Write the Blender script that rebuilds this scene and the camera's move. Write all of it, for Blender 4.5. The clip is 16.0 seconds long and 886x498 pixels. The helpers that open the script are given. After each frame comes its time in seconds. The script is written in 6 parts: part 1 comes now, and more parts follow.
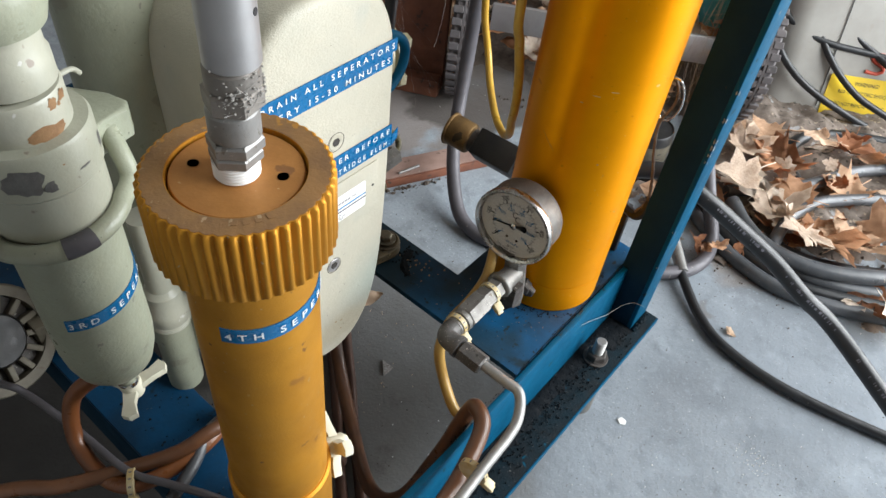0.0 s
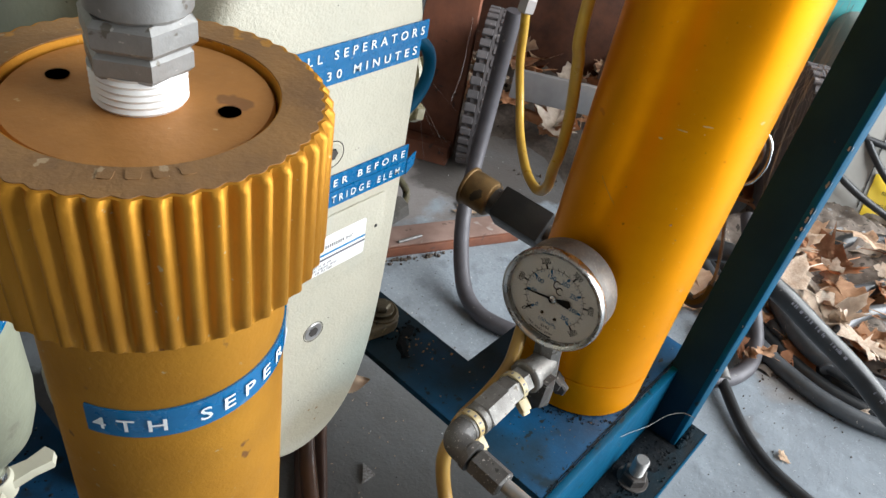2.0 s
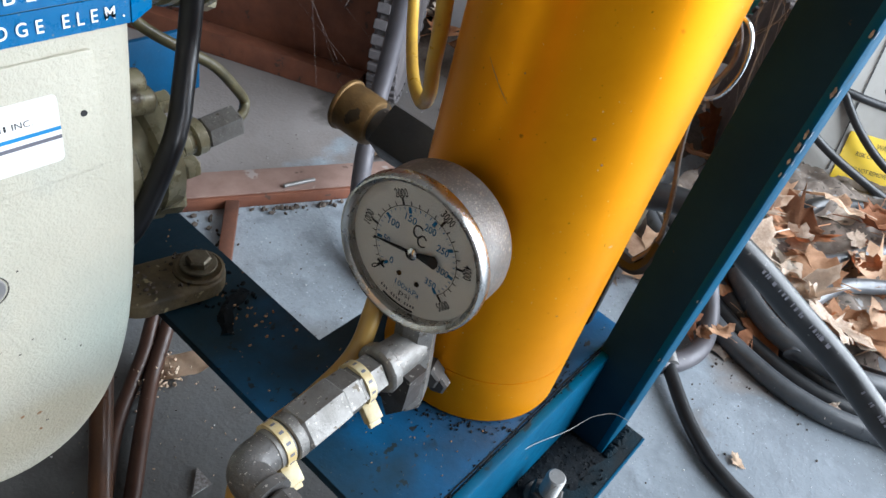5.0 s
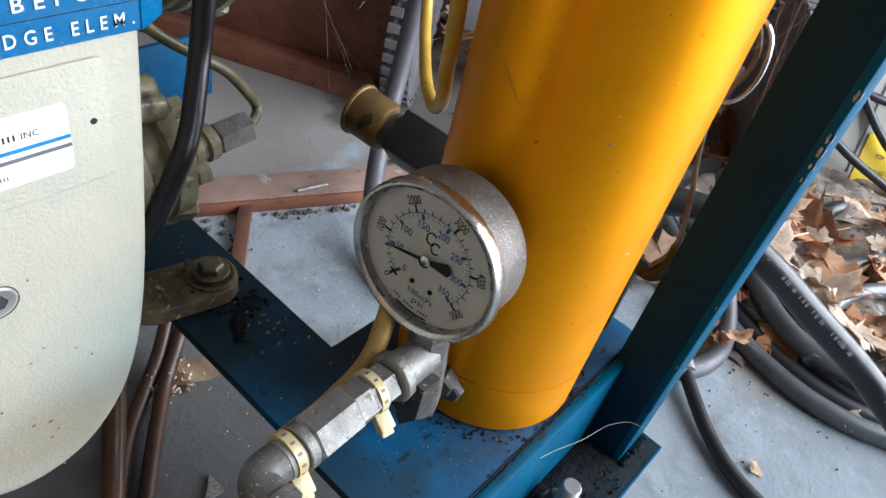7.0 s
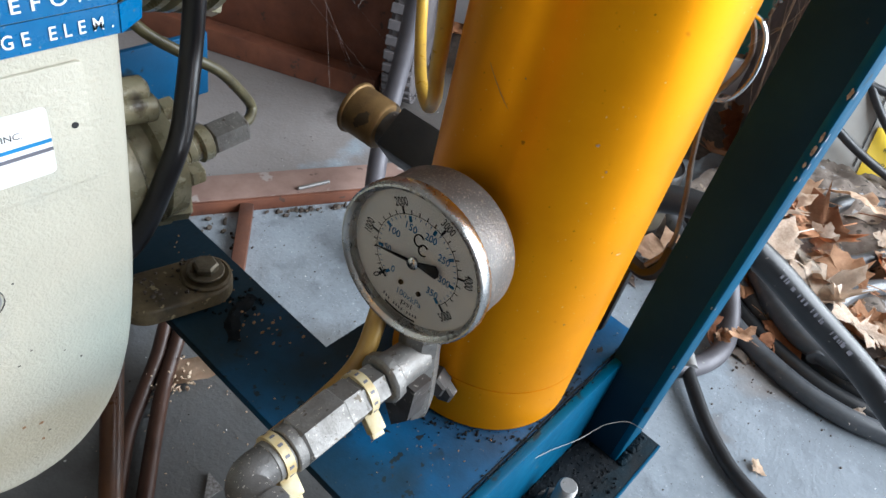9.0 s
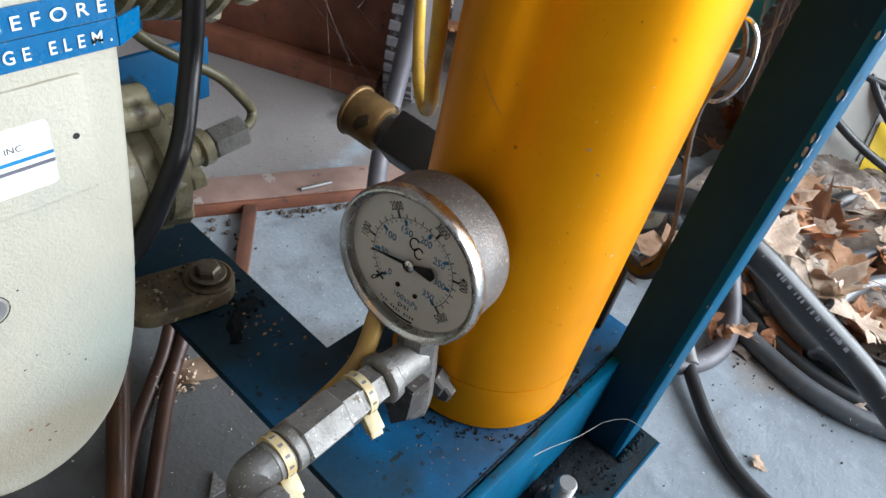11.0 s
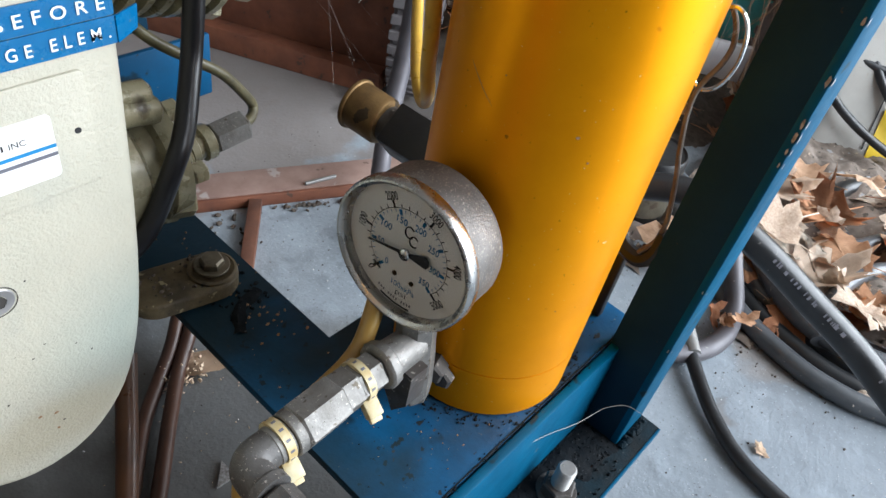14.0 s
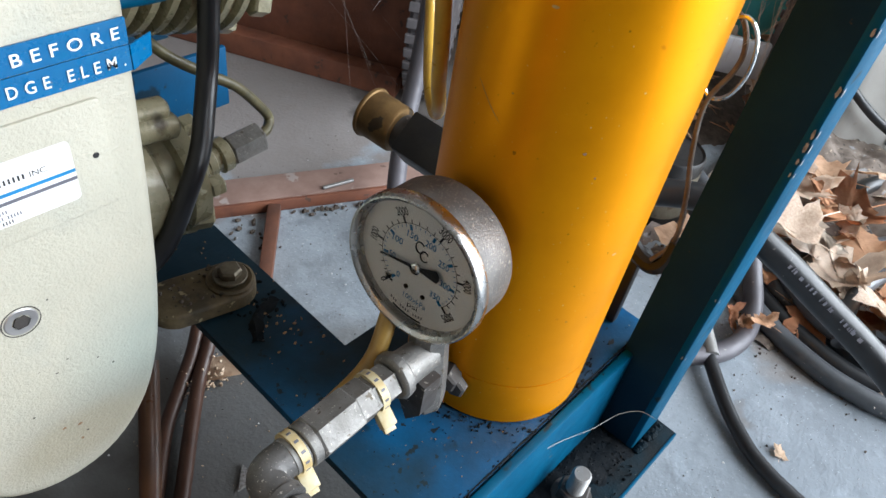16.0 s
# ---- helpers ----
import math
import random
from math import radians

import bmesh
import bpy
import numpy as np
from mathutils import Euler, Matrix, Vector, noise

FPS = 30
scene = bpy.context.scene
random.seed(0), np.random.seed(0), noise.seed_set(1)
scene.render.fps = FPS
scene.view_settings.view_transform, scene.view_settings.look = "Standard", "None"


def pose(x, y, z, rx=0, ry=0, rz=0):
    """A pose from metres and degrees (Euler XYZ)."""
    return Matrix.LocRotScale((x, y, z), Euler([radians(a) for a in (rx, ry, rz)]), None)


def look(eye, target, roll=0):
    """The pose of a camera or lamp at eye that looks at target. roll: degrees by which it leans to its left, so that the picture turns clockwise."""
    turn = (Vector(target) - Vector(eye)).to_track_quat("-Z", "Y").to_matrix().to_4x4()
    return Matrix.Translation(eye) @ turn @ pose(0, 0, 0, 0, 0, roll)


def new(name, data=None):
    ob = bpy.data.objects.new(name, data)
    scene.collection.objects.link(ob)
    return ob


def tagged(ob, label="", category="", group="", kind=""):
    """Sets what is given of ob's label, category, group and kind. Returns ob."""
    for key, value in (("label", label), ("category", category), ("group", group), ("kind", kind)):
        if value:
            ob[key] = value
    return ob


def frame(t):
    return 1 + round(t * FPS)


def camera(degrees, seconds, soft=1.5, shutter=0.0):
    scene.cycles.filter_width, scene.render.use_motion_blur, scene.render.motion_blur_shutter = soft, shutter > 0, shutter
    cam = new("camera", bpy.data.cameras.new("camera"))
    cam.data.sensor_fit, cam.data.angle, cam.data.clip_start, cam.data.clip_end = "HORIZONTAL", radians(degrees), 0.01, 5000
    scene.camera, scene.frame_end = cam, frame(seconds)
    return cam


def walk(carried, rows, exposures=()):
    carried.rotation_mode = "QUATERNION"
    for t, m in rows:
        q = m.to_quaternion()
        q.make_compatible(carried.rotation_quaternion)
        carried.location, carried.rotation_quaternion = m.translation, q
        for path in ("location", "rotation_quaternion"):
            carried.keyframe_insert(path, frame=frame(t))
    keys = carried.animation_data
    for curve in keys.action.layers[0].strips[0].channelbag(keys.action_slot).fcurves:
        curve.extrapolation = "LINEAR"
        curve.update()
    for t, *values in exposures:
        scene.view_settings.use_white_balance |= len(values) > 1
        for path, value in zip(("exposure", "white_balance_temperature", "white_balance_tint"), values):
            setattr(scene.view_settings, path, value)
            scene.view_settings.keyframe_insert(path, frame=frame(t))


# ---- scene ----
cam = camera(62.44, 16.0)
PATH = [
    (0, (-0.5587, -0.0959, 0.6857), (0.5727, 0.6916, -0.7633), 7.72),
    (0.5, (-0.5398, -0.0846, 0.6532), (0.6582, 0.7665, -0.7034), 7.95),
    (1, (-0.5398, -0.0605, 0.6227), (0.6734, 0.8448, -0.6844), 9.07),
    (1.5, (-0.5304, -0.0393, 0.6040), (0.7063, 0.8907, -0.6631), 10.80),
    (2, (-0.4998, -0.0342, 0.5729), (0.7740, 0.8615, -0.6822), 11.76),
    (2.5, (-0.4360, -0.0332, 0.5151), (0.8807, 0.8209, -0.7245), 12.61),
    (3, (-0.3864, -0.0268, 0.4799), (0.9490, 0.7383, -0.7974), 14.84),
    (3.5, (-0.3791, -0.0204, 0.4692), (0.9634, 0.6998, -0.8265), 16.91),
    (4, (-0.3711, -0.0185, 0.4665), (0.9544, 0.7166, -0.8383), 16.63),
    (4.5, (-0.3664, -0.0189, 0.4684), (0.9366, 0.7412, -0.8448), 16.08),
    (5, (-0.3625, -0.0168, 0.4713), (0.9481, 0.7467, -0.8325), 16.57),
    (7.5, (-0.3565, -0.0140, 0.4696), (0.9279, 0.7850, -0.8389), 15.38),
    (8, (-0.3507, -0.0171, 0.4712), (0.9302, 0.7800, -0.8418), 15.27),
    (8.5, (-0.3516, -0.0180, 0.4737), (0.9232, 0.7880, -0.8398), 15.06),
    (9, (-0.3513, -0.0183, 0.4725), (0.9141, 0.7884, -0.8496), 14.88),
    (11.5, (-0.3503, -0.0225, 0.4794), (0.8987, 0.7920, -0.8536), 13.98),
    (12, (-0.3500, -0.0230, 0.4797), (0.8953, 0.7919, -0.8564), 13.99),
    (12.5, (-0.3525, -0.0265, 0.4817), (0.8866, 0.7864, -0.8614), 13.75),
    (13, (-0.3545, -0.0262, 0.4805), (0.8851, 0.7863, -0.8624), 13.77),
    (13.5, (-0.3539, -0.0272, 0.4841), (0.8744, 0.7973, -0.8618), 13.13),
    (14, (-0.3517, -0.0304, 0.4820), (0.8748, 0.7946, -0.8653), 12.85),
    (14.5, (-0.3503, -0.0298, 0.4833), (0.8637, 0.8039, -0.8699), 12.27),
    (15, (-0.3509, -0.0311, 0.4821), (0.8591, 0.8066, -0.8723), 11.97),
    (15.5, (-0.3497, -0.0324, 0.4840), (0.8457, 0.8162, -0.8765), 11.40),
    (16, (-0.3478, -0.0313, 0.4913), (0.8324, 0.8289, -0.8751), 10.94),
]
walk(cam, [(t, look(eye, target, roll)) for t, eye, target, roll in PATH], [(0, 0.08, 6500, 10), (0.5, 0.06, 6600, 10), (1.0, -0.08, 6600, 10), (1.5, -0.05, 6500, 10), (2.0, 0.03, 6450, 10), (2.5, -0.18, 6150, 10), (3.0, -0.04, 6000, 10), (3.5, 0.15, 5950, 10), (16.0, 0.18, 6100, 10)])

# ---------------------------------------------------------------- light
# A garage lit by daylight through its open door on the -y side.
world = bpy.data.worlds.new("sky")
scene.world = world
world.use_nodes = True
wn = world.node_tree
sky = wn.nodes.new("ShaderNodeTexSky")
sky.sky_type, sky.sun_disc = "NISHITA", False
sky.sun_elevation, sky.sun_rotation = radians(48), radians(160)
wn.links.new(sky.outputs["Color"], wn.nodes["Background"].inputs["Color"])
wn.nodes["Background"].inputs["Strength"].default_value = 0.08

door_light = bpy.data.lights.new("door_daylight", "AREA")
door_light.shape, door_light.size, door_light.size_y = "RECTANGLE", 2.85, 2.0
door_light.energy, door_light.color = 186.0, (0.945, 0.985, 1.0)
lamp = new("door_daylight", door_light)
lamp.matrix_world = look((1.48, -1.36, 1.08), (1.1, 0.6, 0.30))

# ---------------------------------------------------------------- materials


def material(name, col, col2=None, scale=30.0, rough=(0.5, 0.65), metal=0.0, bump=0.1, fine=400.0, spots=None, coat=0.0, spec=0.5, stretch=None, rings=0.0, contrast=(0.35, 0.65), lump=0.0, knurl=0.0):
    """Two colours mixed by noise, fine relief, optional spots: (colour, scale, share[, softness of the edge])."""
    m = bpy.data.materials.new(name)
    m.use_nodes = True
    nt = m.node_tree
    b = nt.nodes["Principled BSDF"]
    tc = nt.nodes.new("ShaderNodeTexCoord")
    src = tc.outputs["Object"]
    if stretch:
        mp = nt.nodes.new("ShaderNodeMapping")
        mp.inputs["Scale"].default_value = stretch
        nt.links.new(src, mp.inputs["Vector"])
        src = mp.outputs["Vector"]

    def noise_tex(s, detail=5.0, r=0.6):
        n = nt.nodes.new("ShaderNodeTexNoise")
        n.inputs["Scale"].default_value, n.inputs["Detail"].default_value, n.inputs["Roughness"].default_value = s, detail, r
        nt.links.new(src, n.inputs["Vector"])
        return n.outputs["Fac"]

    def ramp(fac, a, z, c0=(0, 0, 0), c1=(1, 1, 1)):
        r = nt.nodes.new("ShaderNodeValToRGB")
        r.color_ramp.elements[0].position, r.color_ramp.elements[1].position = a, z
        r.color_ramp.elements[0].color, r.color_ramp.elements[1].color = (*c0, 1), (*c1, 1)
        nt.links.new(fac, r.inputs["Fac"])
        return r.outputs["Color"]

    big = noise_tex(scale)
    colour = ramp(big, contrast[0], contrast[1], col, col2 or [c * 0.8 for c in col])
    if spots:
        for c, s, share, *soft in spots if isinstance(spots, list) else [spots]:
            mask = ramp(noise_tex(s, 3.0, 0.5), 0.805 - 0.5 * share, 0.835 - 0.5 * share + sum(soft))
            mix = nt.nodes.new("ShaderNodeMix")
            mix.data_type = "RGBA"
            nt.links.new(mask, mix.inputs[0])
            nt.links.new(colour, mix.inputs[6])
            mix.inputs[7].default_value = (*c, 1)
            colour = mix.outputs[2]
    nt.links.new(colour, b.inputs["Base Color"])
    small = noise_tex(fine, 3.0)
    rr = nt.nodes.new("ShaderNodeMapRange")
    rr.inputs["From Min"].default_value, rr.inputs["From Max"].default_value = 0.3, 0.7
    rr.inputs["To Min"].default_value, rr.inputs["To Max"].default_value = rough
    nt.links.new(noise_tex(scale * 2.3), rr.inputs["Value"])
    nt.links.new(rr.outputs["Result"], b.inputs["Roughness"])
    if bump:
        bp = nt.nodes.new("ShaderNodeBump")
        bp.inputs["Strength"].default_value, bp.inputs["Distance"].default_value = bump, 0.0006
        if rings:
            wv = nt.nodes.new("ShaderNodeTexWave")
            wv.bands_direction = "Z"
            wv.inputs["Scale"].default_value, wv.inputs["Distortion"].default_value, wv.inputs["Detail"].default_value = rings, 0.6, 1.0
            nt.links.new(src, wv.inputs["Vector"])
            small = wv.outputs["Fac"]
        if knurl:
            waves = []
            for turn in (38, -38):
                mp = nt.nodes.new("ShaderNodeMapping")
                mp.inputs["Rotation"].default_value = (0, radians(turn), 0)
                nt.links.new(src, mp.inputs["Vector"])
                wv = nt.nodes.new("ShaderNodeTexWave")
                wv.inputs["Scale"].default_value = knurl
                nt.links.new(mp.outputs["Vector"], wv.inputs["Vector"])
                waves.append(wv.outputs["Fac"])
            both = nt.nodes.new("ShaderNodeMath")
            both.operation = "MINIMUM"
            nt.links.new(waves[0], both.inputs[0])
            nt.links.new(waves[1], both.inputs[1])
            small = both.outputs[0]
        elif lump and not rings:
            add = nt.nodes.new("ShaderNodeMath")
            add.operation = "MULTIPLY_ADD"
            nt.links.new(noise_tex(fine / 5, 3.0), add.inputs[0])
            add.inputs[1].default_value = lump * 3
            nt.links.new(small, add.inputs[2])
            small = add.outputs[0]
        nt.links.new(small, bp.inputs["Height"])
        nt.links.new(bp.outputs["Normal"], b.inputs["Normal"])
    b.inputs["Metallic"].default_value = metal
    b.inputs["Coat Weight"].default_value = coat
    b.inputs["Specular IOR Level"].default_value = spec
    return m


CONCRETE = material("concrete", (0.312, 0.355, 0.396), (0.215, 0.246, 0.275), 6, (0.6, 0.9), bump=1.0, fine=260, spots=[((0.185, 0.205, 0.228), 7, 0.50, 0.16), ((0.37, 0.425, 0.48), 30, 0.50, 0.25), ((0.165, 0.187, 0.21), 40, 0.50, 0.20), ((0.36, 0.405, 0.455), 190, 0.45, 0.2), ((0.19, 0.21, 0.23), 260, 0.45, 0.2), ((0.52, 0.56, 0.60), 420, 0.26), ((0.13, 0.128, 0.125), 150, 0.18), ((0.07, 0.067, 0.065), 380, 0.25)], contrast=(0.36, 0.64), lump=0.5)


def stain_and_shade(mat, at, size, colour, share, ragged=1.3):
    """Dirt soaked into a surface, and painted shade, about a point, with a ragged edge."""
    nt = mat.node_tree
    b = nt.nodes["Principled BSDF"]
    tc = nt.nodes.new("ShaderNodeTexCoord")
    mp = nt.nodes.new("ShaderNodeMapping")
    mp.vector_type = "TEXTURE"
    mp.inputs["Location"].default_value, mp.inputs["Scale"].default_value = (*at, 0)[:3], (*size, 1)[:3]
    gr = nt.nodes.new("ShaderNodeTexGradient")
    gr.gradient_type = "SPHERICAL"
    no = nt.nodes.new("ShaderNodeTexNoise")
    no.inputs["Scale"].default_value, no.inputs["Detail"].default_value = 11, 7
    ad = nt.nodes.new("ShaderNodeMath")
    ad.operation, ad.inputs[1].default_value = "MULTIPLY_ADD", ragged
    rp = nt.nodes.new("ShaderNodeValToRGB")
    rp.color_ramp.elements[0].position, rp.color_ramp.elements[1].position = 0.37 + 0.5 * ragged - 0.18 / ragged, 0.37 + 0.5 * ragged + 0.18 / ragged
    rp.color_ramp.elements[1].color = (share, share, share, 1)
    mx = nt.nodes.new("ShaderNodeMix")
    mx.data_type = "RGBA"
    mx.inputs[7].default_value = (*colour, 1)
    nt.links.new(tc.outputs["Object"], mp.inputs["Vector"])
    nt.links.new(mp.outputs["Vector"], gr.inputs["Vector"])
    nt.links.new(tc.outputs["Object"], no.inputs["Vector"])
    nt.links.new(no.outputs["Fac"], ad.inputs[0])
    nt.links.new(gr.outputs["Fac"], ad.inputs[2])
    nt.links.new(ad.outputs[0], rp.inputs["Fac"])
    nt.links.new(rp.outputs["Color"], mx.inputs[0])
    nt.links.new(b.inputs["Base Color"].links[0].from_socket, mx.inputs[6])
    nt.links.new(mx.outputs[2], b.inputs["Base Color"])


# mottled dirt, with the machine's shade darkened into the floor colour
stain_and_shade(CONCRETE, (-0.50, 0.26), (0.58, 0.46), (0.145, 0.142, 0.136), 0.85, 0.65)
stain_and_shade(CONCRETE, (-0.60, 0.36), (0.46, 0.40), (0.022, 0.021, 0.020), 0.94)  # shade under the machine, painted into the concrete
stain_and_shade(CONCRETE, (0.12, 0.60), (0.42, 0.26), (0.235, 0.205, 0.188), 0.85)  # dust by the panel
stain_and_shade(CONCRETE, (0.30, 0.46), (0.20, 0.16), (0.085, 0.075, 0.068), 0.9)  # litter dirt and shade under the trolley, both put in the colour
stain_and_shade(CONCRETE, (0.26, -0.02), (0.10, 0.07), (0.24, 0.19, 0.15), 0.5)  # leaf dust
stain_and_shade(CONCRETE, (0.00, -0.07), (0.34, 0.26), (0.150, 0.172, 0.198), 0.32, 1.2)  # worn patches
stain_and_shade(CONCRETE, (0.14, -0.24), (0.30, 0.26), (0.150, 0.172, 0.198), 0.32, 1.2)
stain_and_shade(CONCRETE, (-0.24, 0.19), (0.30, 0.24), (0.130, 0.127, 0.118), 0.62, 1.1)  # oily dust under the block, with its shade darkened in
GOLD = material("gold_anodised", (0.82, 0.312, 0.0010), (0.74, 0.270, 0.0010), 14, (0.38, 0.46), metal=0.76, bump=0.03, fine=900, spec=0.02, spots=[((0.66, 0.215, 0.006), 90, 0.14), ((0.75, 0.5, 0.2), 620, 0.17), ((0.30, 0.12, 0.008), 420, 0.16)])
gb = GOLD.node_tree.nodes["Principled BSDF"]
turned = GOLD.node_tree.nodes.new("ShaderNodeTangent")  # fine turning marks run round the tube
turned.direction_type, turned.axis = "RADIAL", "Z"
GOLD.node_tree.links.new(turned.outputs["Tangent"], gb.inputs["Tangent"])
gb.inputs["Anisotropic"].default_value, gb.inputs["Anisotropic Rotation"].default_value = 0.5, 0.25
SCUFF = material("dusty_scuff", (0.62, 0.40, 0.14), (0.50, 0.30, 0.08), 300, (0.6, 0.8), bump=0.2)
OCHRE = material("ochre_anodised", (0.58, 0.27, 0.028), (0.46, 0.205, 0.022), 22, (0.42, 0.58), metal=0.65, bump=0.2, fine=700, spec=0.3, spots=[((0.58, 0.33, 0.09), 90, 0.14), ((0.25, 0.11, 0.035), 110, 0.18), ((0.36, 0.155, 0.03), 30, 0.22), ((0.5, 0.36, 0.18), 420, 0.2)])
OCHRE_WORN = material("ochre_worn", (0.33, 0.18, 0.07), (0.22, 0.125, 0.06), 60, (0.5, 0.65), metal=0.3, bump=0.4, fine=600, spots=[((0.46, 0.23, 0.05), 90, 0.3), ((0.42, 0.30, 0.18), 260, 0.28)])
OCHRE_DISC = material("ochre_disc", (0.50, 0.23, 0.065), (0.36, 0.16, 0.045), 40, (0.4, 0.55), metal=0.35, bump=0.2, fine=600, spots=[((0.28, 0.13, 0.05), 70, 0.26), ((0.55, 0.36, 0.18), 300, 0.2)])
BLUE = material("blue_paint", (0.0, 0.088, 0.22), (0.002, 0.056, 0.135), 16, (0.45, 0.62), bump=0.15, fine=500, spec=0.2, spots=[((0.005, 0.024, 0.045), 40, 0.33), ((0.2, 0.19, 0.18), 420, 0.20), ((0.09, 0.06, 0.04), 90, 0.16), ((0.015, 0.017, 0.02), 210, 0.22)])
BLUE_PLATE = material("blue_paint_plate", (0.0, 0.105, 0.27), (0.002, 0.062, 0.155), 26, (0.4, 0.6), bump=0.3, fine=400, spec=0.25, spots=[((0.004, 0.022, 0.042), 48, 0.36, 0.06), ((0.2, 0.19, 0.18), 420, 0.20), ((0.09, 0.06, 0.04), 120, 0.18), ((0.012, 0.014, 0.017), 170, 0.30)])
stain_and_shade(BLUE_PLATE, (-0.0995, 0.0997), (0.104, 0.104), (0.018, 0.019, 0.021), 0.88, 0.9)  # grime round the tower
stain_and_shade(BLUE_PLATE, (-0.1950, 0.410), (0.30, 0.52), (0.007, 0.022, 0.030), 0.96, 1.0)  # grease along the cross member
# dirty blue paint, with the rail's shade darkened into the base colour
BLUE_RAIL_SHADED = material("blue_paint_rail_shaded", (0.001, 0.046, 0.115), (0.003, 0.026, 0.06), 26, (0.45, 0.65), bump=0.3, fine=400, spec=0.2, spots=[((0.12, 0.12, 0.12), 300, 0.22), ((0.006, 0.016, 0.028), 60, 0.34, 0.05)])
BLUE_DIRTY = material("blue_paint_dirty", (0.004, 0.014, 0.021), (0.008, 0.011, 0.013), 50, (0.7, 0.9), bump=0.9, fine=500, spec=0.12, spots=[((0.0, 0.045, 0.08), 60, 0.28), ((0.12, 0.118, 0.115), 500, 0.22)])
# shaded copy of the blue paint: darker base colour, plus rust specks
BLUE_SHADED = material("blue_paint_shaded", (0.004, 0.021, 0.041), (0.006, 0.029, 0.052), 20, (0.75, 0.85), bump=0.1, fine=500, spec=0.12, spots=[((0.07, 0.045, 0.025), 140, 0.14)])
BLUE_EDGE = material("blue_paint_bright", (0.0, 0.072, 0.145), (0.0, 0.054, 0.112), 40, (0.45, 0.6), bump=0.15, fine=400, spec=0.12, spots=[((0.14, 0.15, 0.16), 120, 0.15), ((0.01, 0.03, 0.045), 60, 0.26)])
BEIGE = material("hammered_beige", (0.505, 0.478, 0.388), (0.44, 0.418, 0.338), 18, (0.42, 0.56), bump=0.85, fine=800, spots=[((0.40, 0.40, 0.345), 30, 0.42, 0.2), ((0.30, 0.285, 0.24), 200, 0.13), ((0.10, 0.085, 0.07), 300, 0.08)], lump=0.2)
stain_and_shade(BEIGE, (-0.258, 0.176, 0.228), (0.050, 0.05, 0.050), (0.29, 0.355, 0.325), 0.6, 0.5)  # faint green tint at the lower right
stain_and_shade(BEIGE, (-0.300, 0.176, 0.192), (0.045, 0.05, 0.022), (0.37, 0.325, 0.22), 0.5, 0.9)  # rusty drip
SAGE = material("sage_enamel", (0.315, 0.33, 0.25), (0.245, 0.26, 0.195), 20, (0.26, 0.42), bump=0.4, fine=450, spots=[((0.19, 0.18, 0.15), 120, 0.18), ((0.225, 0.23, 0.175), 40, 0.30), ((0.09, 0.08, 0.07), 400, 0.16)], lump=0.5)
SAGE_CHIP = material("sage_enamel_collar", (0.385, 0.385, 0.31), (0.32, 0.325, 0.258), 20, (0.28, 0.44), bump=0.3, fine=500, spots=[((0.22, 0.19, 0.15), 120, 0.24)])
SAGE_RUB = material("sage_enamel_rubbed", (0.41, 0.405, 0.33), (0.335, 0.337, 0.275), 26, (0.28, 0.44), bump=0.3, fine=300, spots=[((0.24, 0.2, 0.16), 90, 0.24), ((0.55, 0.55, 0.52), 150, 0.22)], lump=0.5)
CHIP_BROWN = material("bare_brown_metal", (0.34, 0.20, 0.10), (0.24, 0.13, 0.065), 120, (0.45, 0.6), metal=0.3, bump=0.4, fine=500)
CHIP_PALE = material("bare_pale_metal", (0.40, 0.395, 0.39), (0.17, 0.15, 0.14), 420, (0.5, 0.7), bump=0.4, fine=500)
CHIP_DARK = material("bare_dark_metal", (0.17, 0.165, 0.155), (0.115, 0.11, 0.105), 120, (0.45, 0.6), metal=0.4, bump=0.5, fine=500)
STEEL = material("steel_fitting", (0.31, 0.307, 0.30), (0.23, 0.225, 0.217), 50, (0.45, 0.6), metal=0.65, bump=0.2, fine=600, spots=[((0.15, 0.135, 0.115), 260, 0.24), ((0.42, 0.40, 0.37), 700, 0.24)])
UNION_STEEL = material("dull_plated_steel", (0.215, 0.207, 0.195), (0.14, 0.132, 0.121), 70, (0.46, 0.66), metal=0.6, bump=0.55, fine=500, spots=[((0.085, 0.07, 0.052), 180, 0.30), ((0.36, 0.34, 0.30), 600, 0.30), ((0.11, 0.085, 0.055), 60, 0.30), ((0.05, 0.042, 0.034), 900, 0.24)])
SMOOTH_GREY = material("dull_grey_steel", (0.42, 0.41, 0.41), (0.36, 0.35, 0.35), 40, (0.4, 0.5), metal=0.7, bump=0.05, fine=500)
DUST_GREY = material("fluffy_dust", (0.34, 0.325, 0.30), (0.22, 0.21, 0.195), 300, (0.85, 0.95), bump=0.8, fine=900)
SILK = material("cobweb_silk", (0.36, 0.35, 0.33), (0.27, 0.26, 0.25), 60, (0.6, 0.7), bump=0)
BEZEL = material("steel_bezel", (0.50, 0.49, 0.475), (0.38, 0.37, 0.355), 60, (0.2, 0.34), metal=1.0, bump=0.08, fine=400, spots=[((0.24, 0.21, 0.17), 200, 0.24), ((0.2, 0.18, 0.15), 900, 0.24)])
CHROME = material("chrome", (0.72, 0.72, 0.72), (0.62, 0.62, 0.61), 60, (0.12, 0.25), metal=1.0, bump=0.03, fine=300)
